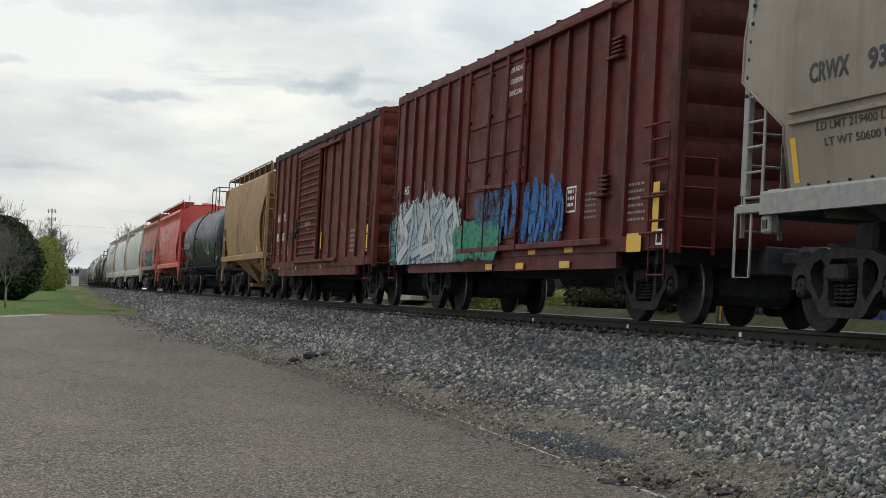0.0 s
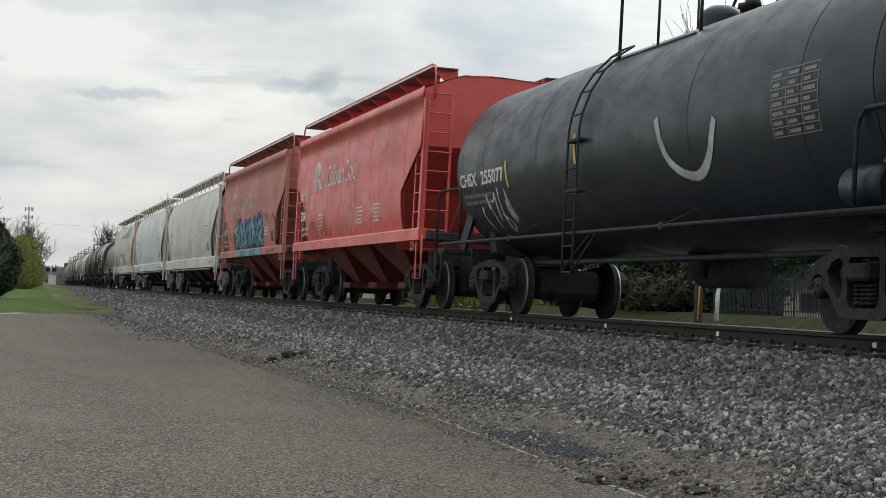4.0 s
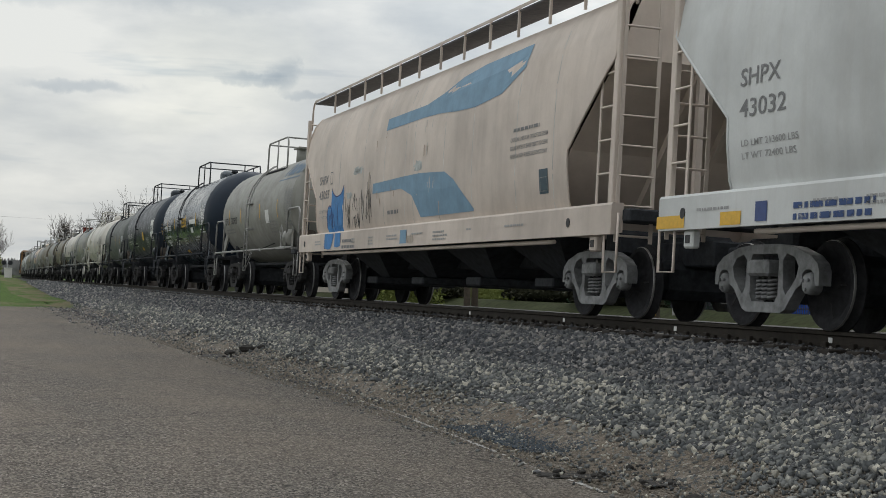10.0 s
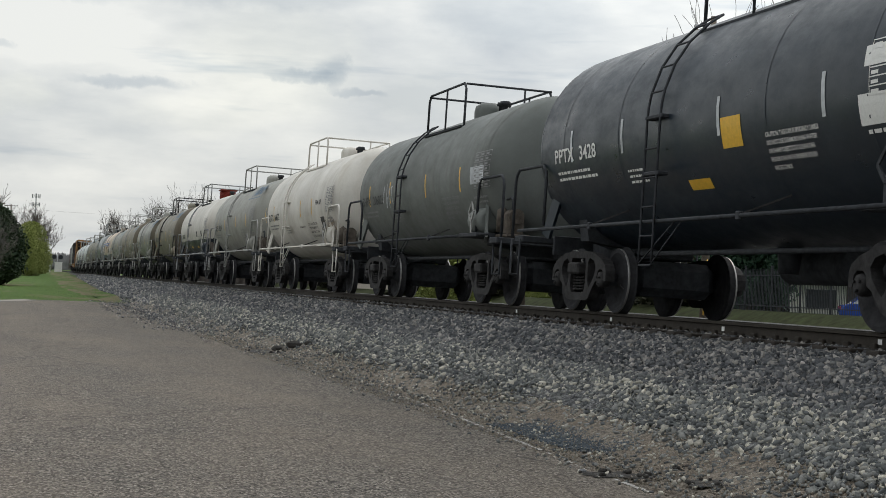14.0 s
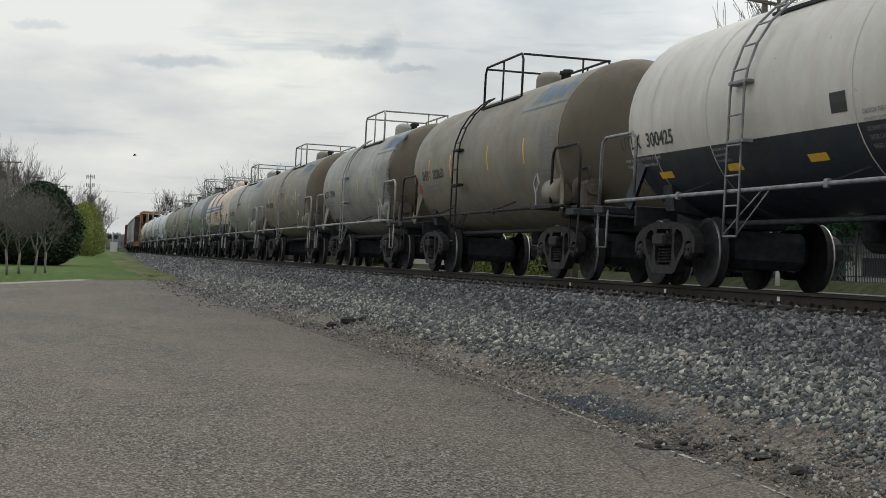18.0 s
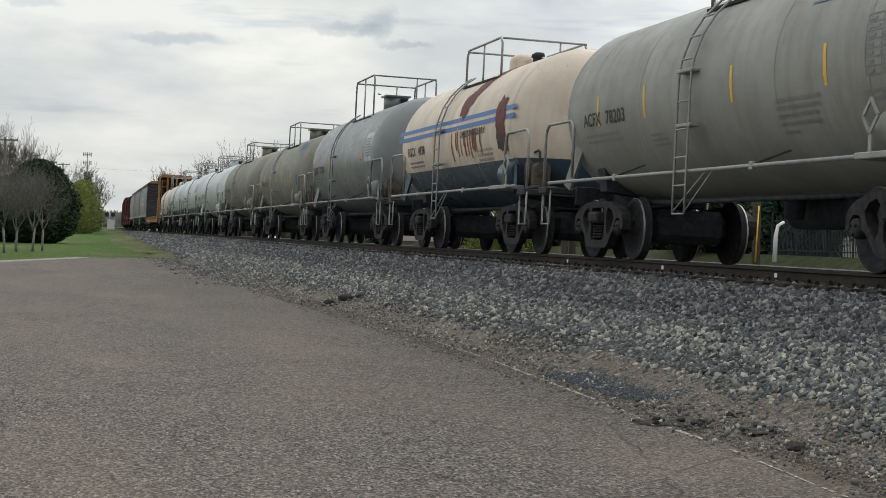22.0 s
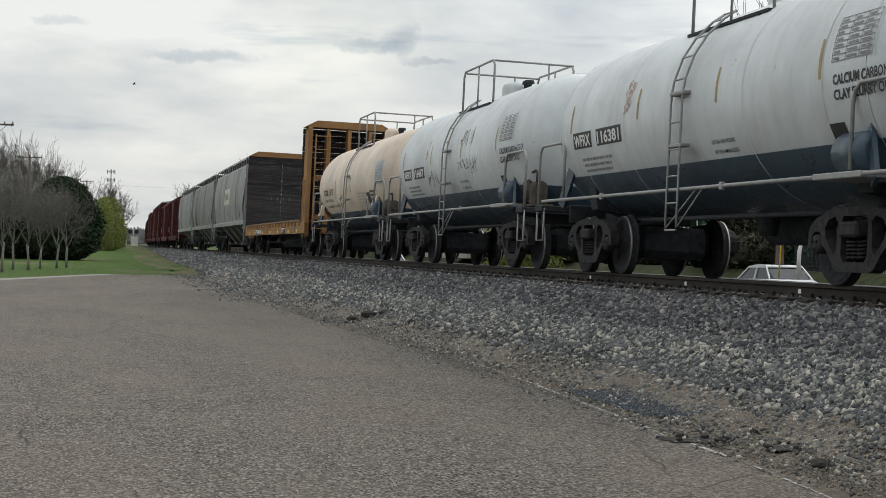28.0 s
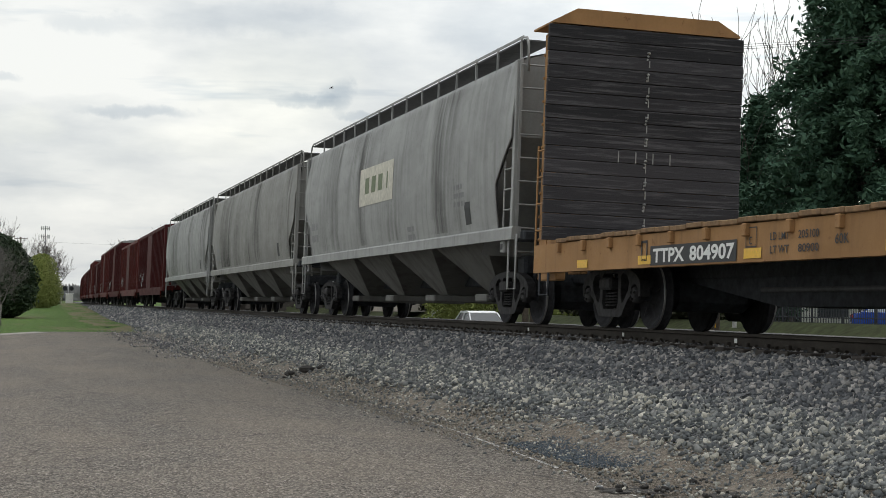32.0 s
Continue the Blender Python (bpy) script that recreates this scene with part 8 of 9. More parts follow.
stroke(face, g, [(2.9, 1.5), (2.86, 1.9), (2.8, 2.42)], 0.022)
stroke(face, g, [(3.05, 1.7), (3.0, 2.3)], 0.02)
part("graffiti_tag", g, BLACK, car, "tall upstroke of a sprayed tag")
rnd = random.Random(91)
for k in range(22):
    y, z = rnd.choice((2.2, 1.7, 1.2, -0.9, -1.4)) + rnd.uniform(-0.3, 0.3), rnd.choice((2.0, 2.1, 2.75, 3.1)) + rnd.uniform(-0.08, 0.08)
    g = Geo()
    stroke(face, g, [(y, z), (y + 0.01, z - 0.05), (y, z - rnd.uniform(0.08, 0.22))], rnd.uniform(0.012, 0.03), 0.009)
    part("paint_chip", g, SEAM if k % 3 else OLDRUST, car)


# -- tank cars
def marks(car, face, mark, num, ink, seed, y=4.55, z=2.12, logo=None, stripes=(3.9, 2.0, -0.9, -3.3), tab=True, panel=None, big=0.22, smark=YELLOW):
    fine = GREYT if ink is BLACK else WHITE
    letters(face, car, y, z, mark, big * 0.9, ink, 0.78, bold=0.008)
    letters(face, car, y - 1.0, z, num, big * 0.9, ink, 0.16 * len(num), bold=0.008)
    if seed not in (2, 19):
        bars(face, car, y - 0.05, z - 0.17, 1.6, 2, fine, 0.04, 1.3, seed)
    for k in stripes:
        stripe(face, car, k, 2.10, 0.45, smark, 0.072)
    if seed != 19:
        bars(face, car, 1.9, 1.85, 0.6, 3, fine, 0.032, 1.4, seed + 1)
    if seed != 5:
        for k, words in enumerate(("CAUTION: THIS CAR IS SPECIALLY LINED.", "DO NOT USE STEAM, BOILING WATER", "OR SHARP OBJECTS TO CLEAN CAR.", "ENTER CAR WITH RUBBER SOLED", "SHOES ONLY.")):
            letters(face, car, -2.05 if seed != 2 else -2.5, (2.0 if seed != 2 else 1.74) - 0.085 * k, words, 0.052, fine, (1.15, 1.08, 1.0, 0.98, 0.4)[k], "caution_line", bold=0.004)
    if tab:
        table(face, car, -4.2, 2.12, 0.95, 0.62, fine)
        bars(face, car, -4.1, 1.95, 1.0, 2, fine, 0.04, 1.1, seed + 3)
    if logo:
        g = Geo()
        u = -3.1
        for w, hh in ((0.42, 0.56), (0.2, 0.4), (0.18, 0.38), (0.36, 0.38), (0.18, 0.56), (0.38, 0.38)):
            stroke(face, g, [(u, 3.15), (u - 0.12, 3.15 + hh * 0.8)], 0.12)
            stroke(face, g, [(u - 0.05, 3.15 + hh * 0.5), (u - w * 0.7, 3.15 + hh * 0.55), (u - w * 0.8, 3.16)], 0.10)
            u -= w + 0.07
        stroke(face, g, [(-2.7, 3.06), (-5.2, 3.06)], 0.03)
        part("slanted_name", g, logo, car, "faded slanted blue name drawn as bars")
    g = Geo()
    for a, b in (((0, -0.17), (-0.15, 0)), ((-0.15, 0), (0, 0.17)), ((0, 0.17), (0.15, 0)), ((0.15, 0), (0, -0.17))):
        g.bar((-1.47, -4.55 + a[0], 1.55 + a[1]), (-1.47, -4.55 + b[0], 1.55 + b[1]), 0.02, 0.04)
    g.bar((-1.46, -4.55, 1.16), (-1.46, -4.55, 1.42), 0.02, 0.06)
    part("placard_holder", g, PALE_RAIL if ink is BLACK else DARK, car, "empty diamond placard holder")
    if panel:
        patch(face, car, panel[0], panel[1], panel[2], panel[3], panel[4], "stuck_panel")


def long_tank(near, far, label, mats, mark, num, ink, seed, **kw):
    opts = {k: kw.pop(k) for k in ("logo", "stripes", "tab", "panel", "y", "z", "big", "smark") if k in kw}
    car, h, face = tank_car(near, far, label, mats, **kw)
    marks(car, face, mark, num, ink, seed, **opts)
    return car, h, face


car, h, face = long_tank(167.9, 180.3, "dusty grey tank car with yellow strips and a faded blue name", [TANK_GREY], "UTLX", "300937", BLACK, 1, logo=FADEBLUE, trim=PALE_RAIL, dome=1, panel=(-1.7, 2.0, 0.5, 0.35, WHITE), lad=0.35)
car, h, face = long_tank(181.0, 193.9, "glossy black tank car with white stencils and orange strips", [TANK_BLACK, TANK_BLACK, NAVY], "PPTX", "3366", WHITE, 2, tab=True, band=0.66, brake=False, lad=0.05, zc=2.42, r=1.50, rail_top=4.40)
letters(face, car, 4.7, 1.86, "LD LMT 222500 LB 100,900KG", 0.085, WHITE, 1.5, bold=0.005)
letters(face, car, 4.7, 1.70, "LT WT 63500 LB 28,800KG", 0.085, WHITE, 1.4, bold=0.005)
stripe(face, car, 5.62, 1.75, 0.75, YELLOW, 0.06)
patch(face, car, 0.1, 2.15, 0.8, 0.3, YELLOW, "warning_panel", "yellow warning panel")
bars(face, car, 0.02, 2.33, 0.62, 2, BLACK, 0.07, 0.7, 4, off=0.009)
patch(face, car, -1.85, 2.2, 1.4, 0.16, WHITE, "white_panel")
patch(face, car, -2.05, 1.92, 0.5, 0.18, WHITE, "white_panel")
patch(face, car, 1.0, 1.30, 0.5, 0.14, YELLOW, "reflector_strip")
for y in (4.4, 2.4, 0.3):
    bars(face, car, y, 1.75, 0.7, 3, WHITE, 0.045, 1.0, int(y * 9))
car, h, face = long_tank(194.7, 207.4, "dull black tank car with white and orange panels", [MATT_BLACK, MATT_BLACK, NAVY], "PPTX", "3428", WHITE, 3, smark=PALEGREY, band=0.66, lad=0.7, zc=2.42, r=1.50, rail_top=4.40)
patch(face, car, -1.0, 1.95, 0.5, 0.35, YELLOW, "warning_panel")
patch(face, car, 0.2, 1.55, 0.6, 0.14, YELLOW, "reflector_strip")
patch(face, car, -4.1, 2.5, 0.9, 0.2, WHITE, "white_panel")
patch(face, car, -4.0, 1.95, 1.0, 0.3, WHITE, "white_panel")
car, h, face = long_tank(208.3, 220.4, "dark grey tank car with worn stencils", [TANK_DGREY], "SHPX", "206025", BLACK, 4, panel=(-4.0, 2.2, 0.8, 0.3, PALEGREY))
scrawl(face, car, 2.6, 2.0, 1.0, 0.5, PALEGREY, 51, 4, 0.03)
car, h, face = long_tank(221.3, 233.4, "chalky white tank car with brown stains and yellow strips", [TANK_WHITE], "GATX", "64672", BLACK, 5, stripes=(5.25, 3.7, -0.65, -2.3), trim=TANK_WHITE, walk_dark=False, lad=1.2, zc=2.30, r=1.41)
letters(face, car, -2.9, 2.35, "FRA AIP", 0.12, BLACK, 0.75)
for k, words in enumerate(("CAUTION: THIS CAR IS SPECIALLY LINED.", "DO NOT USE STEAM, BOILING WATER", "OR SHARP OBJECTS TO CLEAN CAR.", "ENTER CAR WITH RUBBER SOLED")):
    letters(face, car, -1.55, 1.86 - 0.10 * k, words, 0.062, BLACK, 1.25 - 0.04 * k, "caution_line", bold=0.004)
letters(face, car, -0.2, 1.82, "4\" FIBERGLASS INSULATION", 0.05, BLACK, 0.8, "stencil", bold=0.004)
patch(face, car, -3.4, 1.75, 0.45, 0.3, BLACK, "data_panel")
g = Geo()
for k in range(3):
    blob(face, g, -3.6 - 0.5 * k, 1.75, 0.8, 0.6, random.Random(k), 0.004 + 0.0004 * k)
part("spill_stain", g, spray("tan_spill_stain", (0.36, 0.29, 0.22), 0.42, 3.5), car)
car, h, face = long_tank(234.3, 246.5, "warm grey tank car with a faded blue name", [TANK_GREY], "ACFX", "95394", BLACK, 6, logo=FADEBLUE, trim=PALE_RAIL, lad=0.4)
car, h, face = long_tank(247.2, 258.8, "tank car white above and black below with a red dome", [TANK_WHITE, MATT_BLACK], "UTLX", "300425", BLACK, 7, split=1.78, dome=3, stripes=(), trim=SILVER, z=2.03, y=5.0, lad=0.75)
for y in (1.65, -0.55, -2.4, -4.2, 3.9):
    patch(face, car, y, 1.60, 0.45, 0.1, YELLOW, "reflector_strip")
for y in (-1.4, -3.0):
    patch(face, car, y, 2.05, 0.35, 0.22, BLACK, "data_panel")
car, h, face = long_tank(259.7, 272.8, "brown-stained grey tank car with yellow strips", [TANK_BROWN, TANK_BROWN, BROWN_HEAD], "SHPX", "202650", BLACK, 8, logo=FADEBLUE, trim=SIDEF, band=0.66, lad=1.15)
patch(face, car, 5.0, 1.85, 0.2, 0.2, plain("red_tag", (0.4, 0.05, 0.03)), "red_tag")
car, h, face = long_tank(273.6, 285.6, "dusty grey tank car with a faded blue name", [TANK_GREY, TANK_GREY, BROWN_HEAD], "ACFX", "79349", BLACK, 9, logo=FADEBLUE, trim=PALE_RAIL, band=0.66, lad=0.75)
scrawl(face, car, -2.2, 2.3, 2.2, 0.5, GREYT, 61, 7, 0.03)
car, h, face = long_tank(286.5, 300.5, "orange-brown stained tank car with worn stencils", [TANK_BROWN, TANK_BROWN, BROWN_HEAD], "SHPX", "203148", BLACK, 10, logo=FADEBLUE, trim=PALE_RAIL, band=0.66, lad=0.1, zc=2.30, r=1.41)
scrawl(face, car, -2.0, 2.1, 2.4, 0.4, PALEGREY, 62, 7, 0.025)
patch(face, car, 4.95, 1.85, 0.2, 0.2, plain("red_tag", (0.4, 0.05, 0.03)), "red_tag")
car, h, face = long_tank(301.3, 314.2, "pale grey tank car with a faded blue name", [TANK_GREY], "ACFX", "78203", BLACK, 11, logo=FADEBLUE, trim=PALE_RAIL, lad=0.3)
car, h, face = long_tank(315.0, 326.4, "cream tank car with blue stripes, dark belly and a maroon spill", [TANK_CREAM, TANK_DKBLUE], "RGCX", "4938", BLACK, 12, split=1.68, stripes=(1.5, -0.6), trim=PALE_RAIL, z=2.15, y=3.9, tab=False, lad=0.7, zc=2.30, r=1.41)
BLUESTRIPE = plain("mid_blue_stripe", (0.05, 0.14, 0.36), 0.5, 0, 0.15)
for z in (2.50, 2.66):
    patch(face, car, 4.9, z, 9.6, 0.09, BLUESTRIPE, "blue_stripe")
g = Geo()
for k in range(6):
    blob(face, g, -1.7 + 0.17 * k, 3.72 - 0.15 * k, 0.62, 0.5, random.Random(k), 0.0085 + 0.0004 * k)
part("spill_stain", g, MAROON, car, "maroon spill running down the side")
g = Geo()
for k in range(3):
    blob(face, g, -3.75 - 0.08 * k, 2.72 - 0.28 * k, 0.62, 0.5, random.Random(k + 9), 0.0125 + 0.0004 * k)
part("spill_stain", g, MAROON, car, "maroon patch beside the end seam")
g = Geo()
rnd = random.Random(15)
for k in range(14):
    y = -0.3 - 0.17 * k + rnd.uniform(-0.1, 0.1)
    stroke(face, g, [(y, 2.46), (y + 0.02, 2.25), (y, rnd.uniform(1.9, 2.2))], rnd.uniform(0.03, 0.08), 0.0125)
part("rust_stain", g, RUSTSTAIN, car)
letters(face, car, -0.9, 2.34, "LIMESTONE SLURRY", 0.12, BLACK, 1.9, off=0.015)
patch(face, car, -3.6, 2.0, 0.5, 0.35, BLACK, "data_panel", off=0.014)
patch(face, car, 4.9, 1.55, 0.3, 0.14, WHITE, "white_panel")
car, h, face = long_tank(327.3, 339.5, "smooth grey tank car, darker below, with a white panel", [STEEL_GREY], "SHQX", "71260", BLACK, 13, zc=2.35, r=1.45, rail_top=4.62, dome=1, trim=SILVER, tab=False, panel=(-3.7, 2.2, 0.9, 0.75, PALEGREY))
bars(face, car, -3.8, 2.75, 0.7, 7, GREYT, 0.04, 0.8, 3, off=0.009)
for a, b, lab, num, sd in ((340.3, 353.5, "dusty grey-green tank car with yellow strips", "4915", 14), (354.3, 367.5, "dusty grey tank car with pale stencils", "4918", 15)):
    car, h, face = long_tank(a, b, lab, [paint("greenish_grey_tank", (0.25, 0.245, 0.205), 0.45, 0.0, 0.5, (0.12, 0.09, 0.05))], "RGCX", num, BLACK, sd, dome=1, trim=PALE_RAIL, logo=FADEBLUE if sd == 14 else None, panel=(-4.3, 2.0, 0.5, 0.35, BLUE))
car, h, face = long_tank(368.3, 381.3, "long chalky white tank car with pale railings", [COOL_WHITE], "UTLX", "301755", BLACK, 16, trim=PALE_RAIL, stripes=(3.0, -0.5), dome=1)
for a, b, num, sd in ((382.1, 395.1, "116381", 17), (395.9, 408.9, "116487", 18)):
    car, h, face = tank_car(a, b, "white tank car with a dark blue belly and black nameplates", [COOL_WHITE, TANK_DKBLUE], split=1.55, trim=PALE_RAIL, rail_top=4.32, zc=2.31, r=1.41, lad=-0.2)
    patch(face, car, 4.6, 2.08, 0.9, 0.26, BLACK, "number_panel")
    patch(face, car, 3.45, 2.08, 1.15, 0.26, BLACK, "number_panel")
    letters(face, car, 4.55, 2.12, "WFRX", 0.18, WHITE, 0.8, off=0.010)
    letters(face, car, 3.4, 2.12, num, 0.18, WHITE, 1.02, off=0.010)
    bars(face, car, 4.3, 1.88, 1.6, 3, GREYT, 0.045, 1.1, sd)
    letters(face, car, -1.0, 1.84, "VENT TANK WHEN UNLOADING", 0.055, BLACK, 0.75, "stencil", bold=0.004)
    letters(face, car, -1.0, 1.72, "NOT FOR FLAMMABLE LIQUIDS", 0.055, BLACK, 0.75, "stencil", bold=0.004)
    letters(face, car, -4.55, 2.26, "CALCIUM CARBONATE OR", 0.11, BLACK, 1.7)
    letters(face, car, -4.55, 2.10, "CLAY SLURRY ONLY", 0.11, BLACK, 1.4)
    table(face, car, -4.5, 2.5, 0.9, 0.5, GREYT)
    patch(face, car, -4.3, 1.62, 0.35, 0.28, BLACK, "data_panel")
    for y in (4.75, 1.6, -1.3, -4.2):
        stripe(face, car, y, 2.35, 0.45, plain("mustard_strip", (0.35, 0.25, 0.1), 0.6), 0.06)
    g = Geo()
    stroke(face, g, [(2.0, 2.95), (2.05, 2.7), (2.0, 2.5)], 0.34)
    part("rust_stain", g, spray("pale_rust_stain", (0.42, 0.22, 0.13), 0.4, 6), car)
    if sd == 18:
        scrawl(face, car, 2.0, 1.85, 1.1, 0.4, BLACK, 71, 5, 0.018)
        scrawl(face, car, -1.0, 2.0, 1.8, 0.35, BLACK, 72, 7, 0.018)
        scrawl(face, car, -1.1, 2.55, 1.2, 0.4, BLACK, 73, 6, 0.018)
car, h, face = long_tank(409.7, 422.7, "cream tank car with a dark belly and rust stains", [TANK_CREAM, TANK_DKBLUE], "ICKX", "15317", BLACK, 19, split=1.42, y=4.2, trim=PALE_RAIL, stripes=(3.7, 1.9, -0.9), smark=plain("brown_strip", (0.3, 0.2, 0.12)), tab=False, rail_top=4.32, lad=-0.6)
table(face, car, -5.0, 2.2, 1.1, 0.6, SKYBLUE)
scrawl(face, car, 1.5, 1.72, 1.1, 0.36, BLACK, 81, 5, 0.018)
patch(face, car, -3.4, 1.7, 0.55, 0.35, BLACK, "data_panel")
bars(face, car, -4.0, 2.0, 0.8, 3, BLACK, 0.06, 0.8, 5)
for s in (-1, 1):
    g = Geo()
    g.extr([(-1.40, 1.36), (-1.31, 1.72), (-1.24, 1.72), (-1.24, 1.36)], s * 5.0 - 0.16, s * 5.0 + 0.16)
    part("saddle_bracket", g, TANK_CREAM, car, "cream saddle bracket")
rustr = random.Random(3)
for y, z, w, hh in ((4.72, 1.62, 0.5, 0.42), (4.55, 1.52, 0.4, 0.25), (5.05, 1.75, 0.3, 0.5)):
    g = Geo()
    blob(face, g, y, z, w, hh, rustr, 0.006, 0, 18, 0.3)
    part("rust_stain", g, spray("thin_rust_stain", (0.30, 0.15, 0.08), 0.55, 5), car, "rust stain by the saddle")
letters(face, car, 4.2, 1.92, "LD LMT 221600 LB 100 500 KG", 0.085, BLACK, 1.62, bold=0.004)
letters(face, car, 4.2, 1.74, "LT WT 64400 LB 29 200KG", 0.085, BLACK, 1.5, bold=0.004)
letters(face, car, 2.35, 1.74, "NEW 07-2000", 0.085, BLACK, 0.66, bold=0.004)


# -- bulkhead flatcar with a timber-faced frame at each end
def planks_mat(n, l, p):
    v = coords(n, l, (0.5, 6, 9))
    t = noise_tex(n, l, v, 2.2, 6, 0.7)
    k = noise_tex(n, l, coords(n, l, (1, 1, 1)), 5, 5, 0.6)
    info = n("ShaderNodeObjectInfo")
    c = ramp(n, l, info.outputs["Random"], (0.0, (0.014, 0.0135, 0.016)), (1.0, (0.040, 0.038, 0.043)))
    c = mix(n, l, ramp(n, l, t, (0.50, (0, 0, 0)), (0.66, (0.7, 0.7, 0.7))), c, (0.11, 0.105, 0.112))
    c = mix(n, l, ramp(n, l, k, (0.70, (0, 0, 0)), (0.75, (0.6, 0.6, 0.6))), c, (0.26, 0.25, 0.24))
    l(c, p.inputs["Base Color"])
    p.inputs["Roughness"].default_value = 0.9
    bump(n, l, t, 0.6, 0.02, p)


PLANKM = shader("weathered_dark_planks", planks_mat)
NEAR_END = -1         # the leading end, whose posts stand farther out
car, h = wagon(423.7, 444.6, "orange-yellow bulkhead flatcar with dark timber bulkheads", "flatcar", "bulkhead_flatcar")
for s in (-1, 1):
    # bulkhead: steel frame outside, planks facing the load
    yb = s * (h - 0.55) + 0.4
    xp, wide, rung = (1.38, 3.06, 1.50) if NEAR_END == s else (1.24, 3.18, 1.42)
    for x in (-xp, xp):
        g = Geo()
        g.box((x, yb + s * 0.02, 2.60), (0.16, 0.86, 3.85), 0.02)
        for k in range(10):
            for q in (-0.36, 0.42):
                g.tube([(x - 0.075 * (1 if x < 0 else -1), yb + s * q, 0.95 + 0.36 * k), (x - 0.10 * (1 if x < 0 else -1), yb + s * q, 0.95 + 0.36 * k)], 0.025, 6)
        part("bulkhead_post", g, YELLOW_FLAT, car)
    for x in (-0.75, 0.0, 0.75):
        g = Geo()
        g.box((x, yb + s * 0.2, 2.65), (0.12, 0.55, 3.7), 0.01)
        part("bulkhead_stud", g, YELLOW_FLAT, car)
    for z in (1.35, 2.75):
        g = Geo()
        g.box((0, yb + s * 0.22, z), (2.4, 0.5, 0.14), 0.01)
        part("bulkhead_rail", g, YELLOW_FLAT, car)
    g = Geo()
    g.extr([(-1.53, 4.54), (1.53, 4.54), (1.53, 4.57), (1.15, 4.78), (-1.15, 4.78), (-1.53, 4.57)], min(yb - s * 0.52, yb + s * 0.4), max(yb - s * 0.52, yb + s * 0.4))
    part("bulkhead_cap", g, YELLOW_FLAT, car)
    for k in range(16):
        g = Geo()
        z = 1.28 + 0.2035 * k
        g.box((0, 0, 0), (wide, 0.07, 0.197), 0.008)
        part("plank", g, PLANKM, car, m=pose(random.uniform(-0.01, 0.01), yb - s * 0.48, z + 0.09))
    g = Geo()
    for k in range(9):
        for q in range(3):
            g.tube([(0.0 + 0.02 * q, yb - s * 0.515, 1.45 + 0.33 * k + 0.05 * q), (0.0, yb - s * 0.53, 1.45 + 0.33 * k + 0.05 * q)], 0.016, 6)
    part("bolt_row", g, PALE_RAIL, car)
    g = Geo()
    rk = random.Random(6)
    for k in range(14):
        g.box((0.03 + rk.uniform(-0.012, 0.012), yb - s * 0.519, 1.42 + 0.2 * k), (0.016, 0.004, rk.uniform(0.06, 0.15)))
    for k in range(4):
        g.box((0.42 - 0.28 * k, yb - s * 0.519, 2.58), (0.016, 0.004, 0.17))
    part("chalk_mark", g, PALE_RAIL, car, "faint white chalk lines")
    for x in (-1, 1):
        g = Geo()
        ladder_geo(g, x * rung, yb + s * 0.05, 0.95, 2.75, 0.5, True, 5)
        part("side_ladder", g, YELLOW_FLAT, car)
        g = Geo()
        ladder_geo(g, x * 0.95, yb + s * 0.54, 0.9, 4.3, 0.5, False, 8)
        part("end_ladder", g, YELLOW_FLAT, car)
        g = Geo()
        g.tube([(x * 1.5, s * (h - 0.75), 0.8), (x * 1.5, s * (h - 0.75), 0.45), (x * 1.5, s * (h - 0.35), 0.45), (x * 1.5, s * (h - 0.35), 0.8)], 0.02, 5)
        part("stirrup_step", g, DARK, car)
    coupler(car, s * (h + 0.05), s)
    truck(car, s * (h - 2.2), SOOTY, "dark")
for x in (-1, 1):
    g = Geo()
    g.extr([(x * 1.52, 0.78), (x * 1.52, 1.20), (x * 1.40, 1.20), (x * 1.40, 1.16), (x * 1.49, 1.16), (x * 1.49, 0.82), (x * 1.40, 0.82), (x * 1.40, 0.78)], -h + 0.1, h - 0.1)
    part("side_sill", g, YELLOW_FLAT, car)
    for k in range(19):
        y = -h + 1.3 + (2 * h - 2.6) * k / 18
        g = Geo()
        g.box((x * 1.535, y, 1.13), (0.09, 0.10, 0.14), 0.01)
        part("stake_pocket", g, YELLOW_FLAT, car)
for k in range(40):
    y = -h + 1.15 + (2 * h - 2.3) * (k + 0.5) / 40
    g = Geo()
    g.box((0, 0, 0), (3.1, (2 * h - 2.3) / 40 - 0.015, 0.06), 0.008)
    part("deck_board", g, plain("worn_deck_wood", (0.20, 0.12, 0.06), 0.9, 0, 0.4, 10, 0.4), car, m=pose(0, y, 1.235 + 0.006 * (k % 3)))
g = Geo()
g.box((0, 0, 0.90), (0.7, 2 * h - 0.4, 0.42), 0.02)
for k in range(10):
    g.box((0, -h + 2 * h * (k + 0.5) / 10, 0.98), (2.7, 0.12, 0.26))
for sx in (-0.33, 0.33):
    g.add([(sx, -7.6, 0.7), (sx, 7.6, 0.7), (sx, 4.6, 0.34), (sx, -4.6, 0.34)], [(0, 1, 2, 3)])
g.add([(-0.36, -4.6, 0.34), (0.36, -4.6, 0.34), (0.36, 4.6, 0.34), (-0.36, 4.6, 0.34)], [(0, 1, 2, 3)])
part("centre_sill", g, DARK, car)
g = Geo()
g.tube([(-1.1, -h + 2.5, 0.62), (-1.1, -2.0, 0.50), (-1.1, 3.5, 0.50)], 0.03, 6)
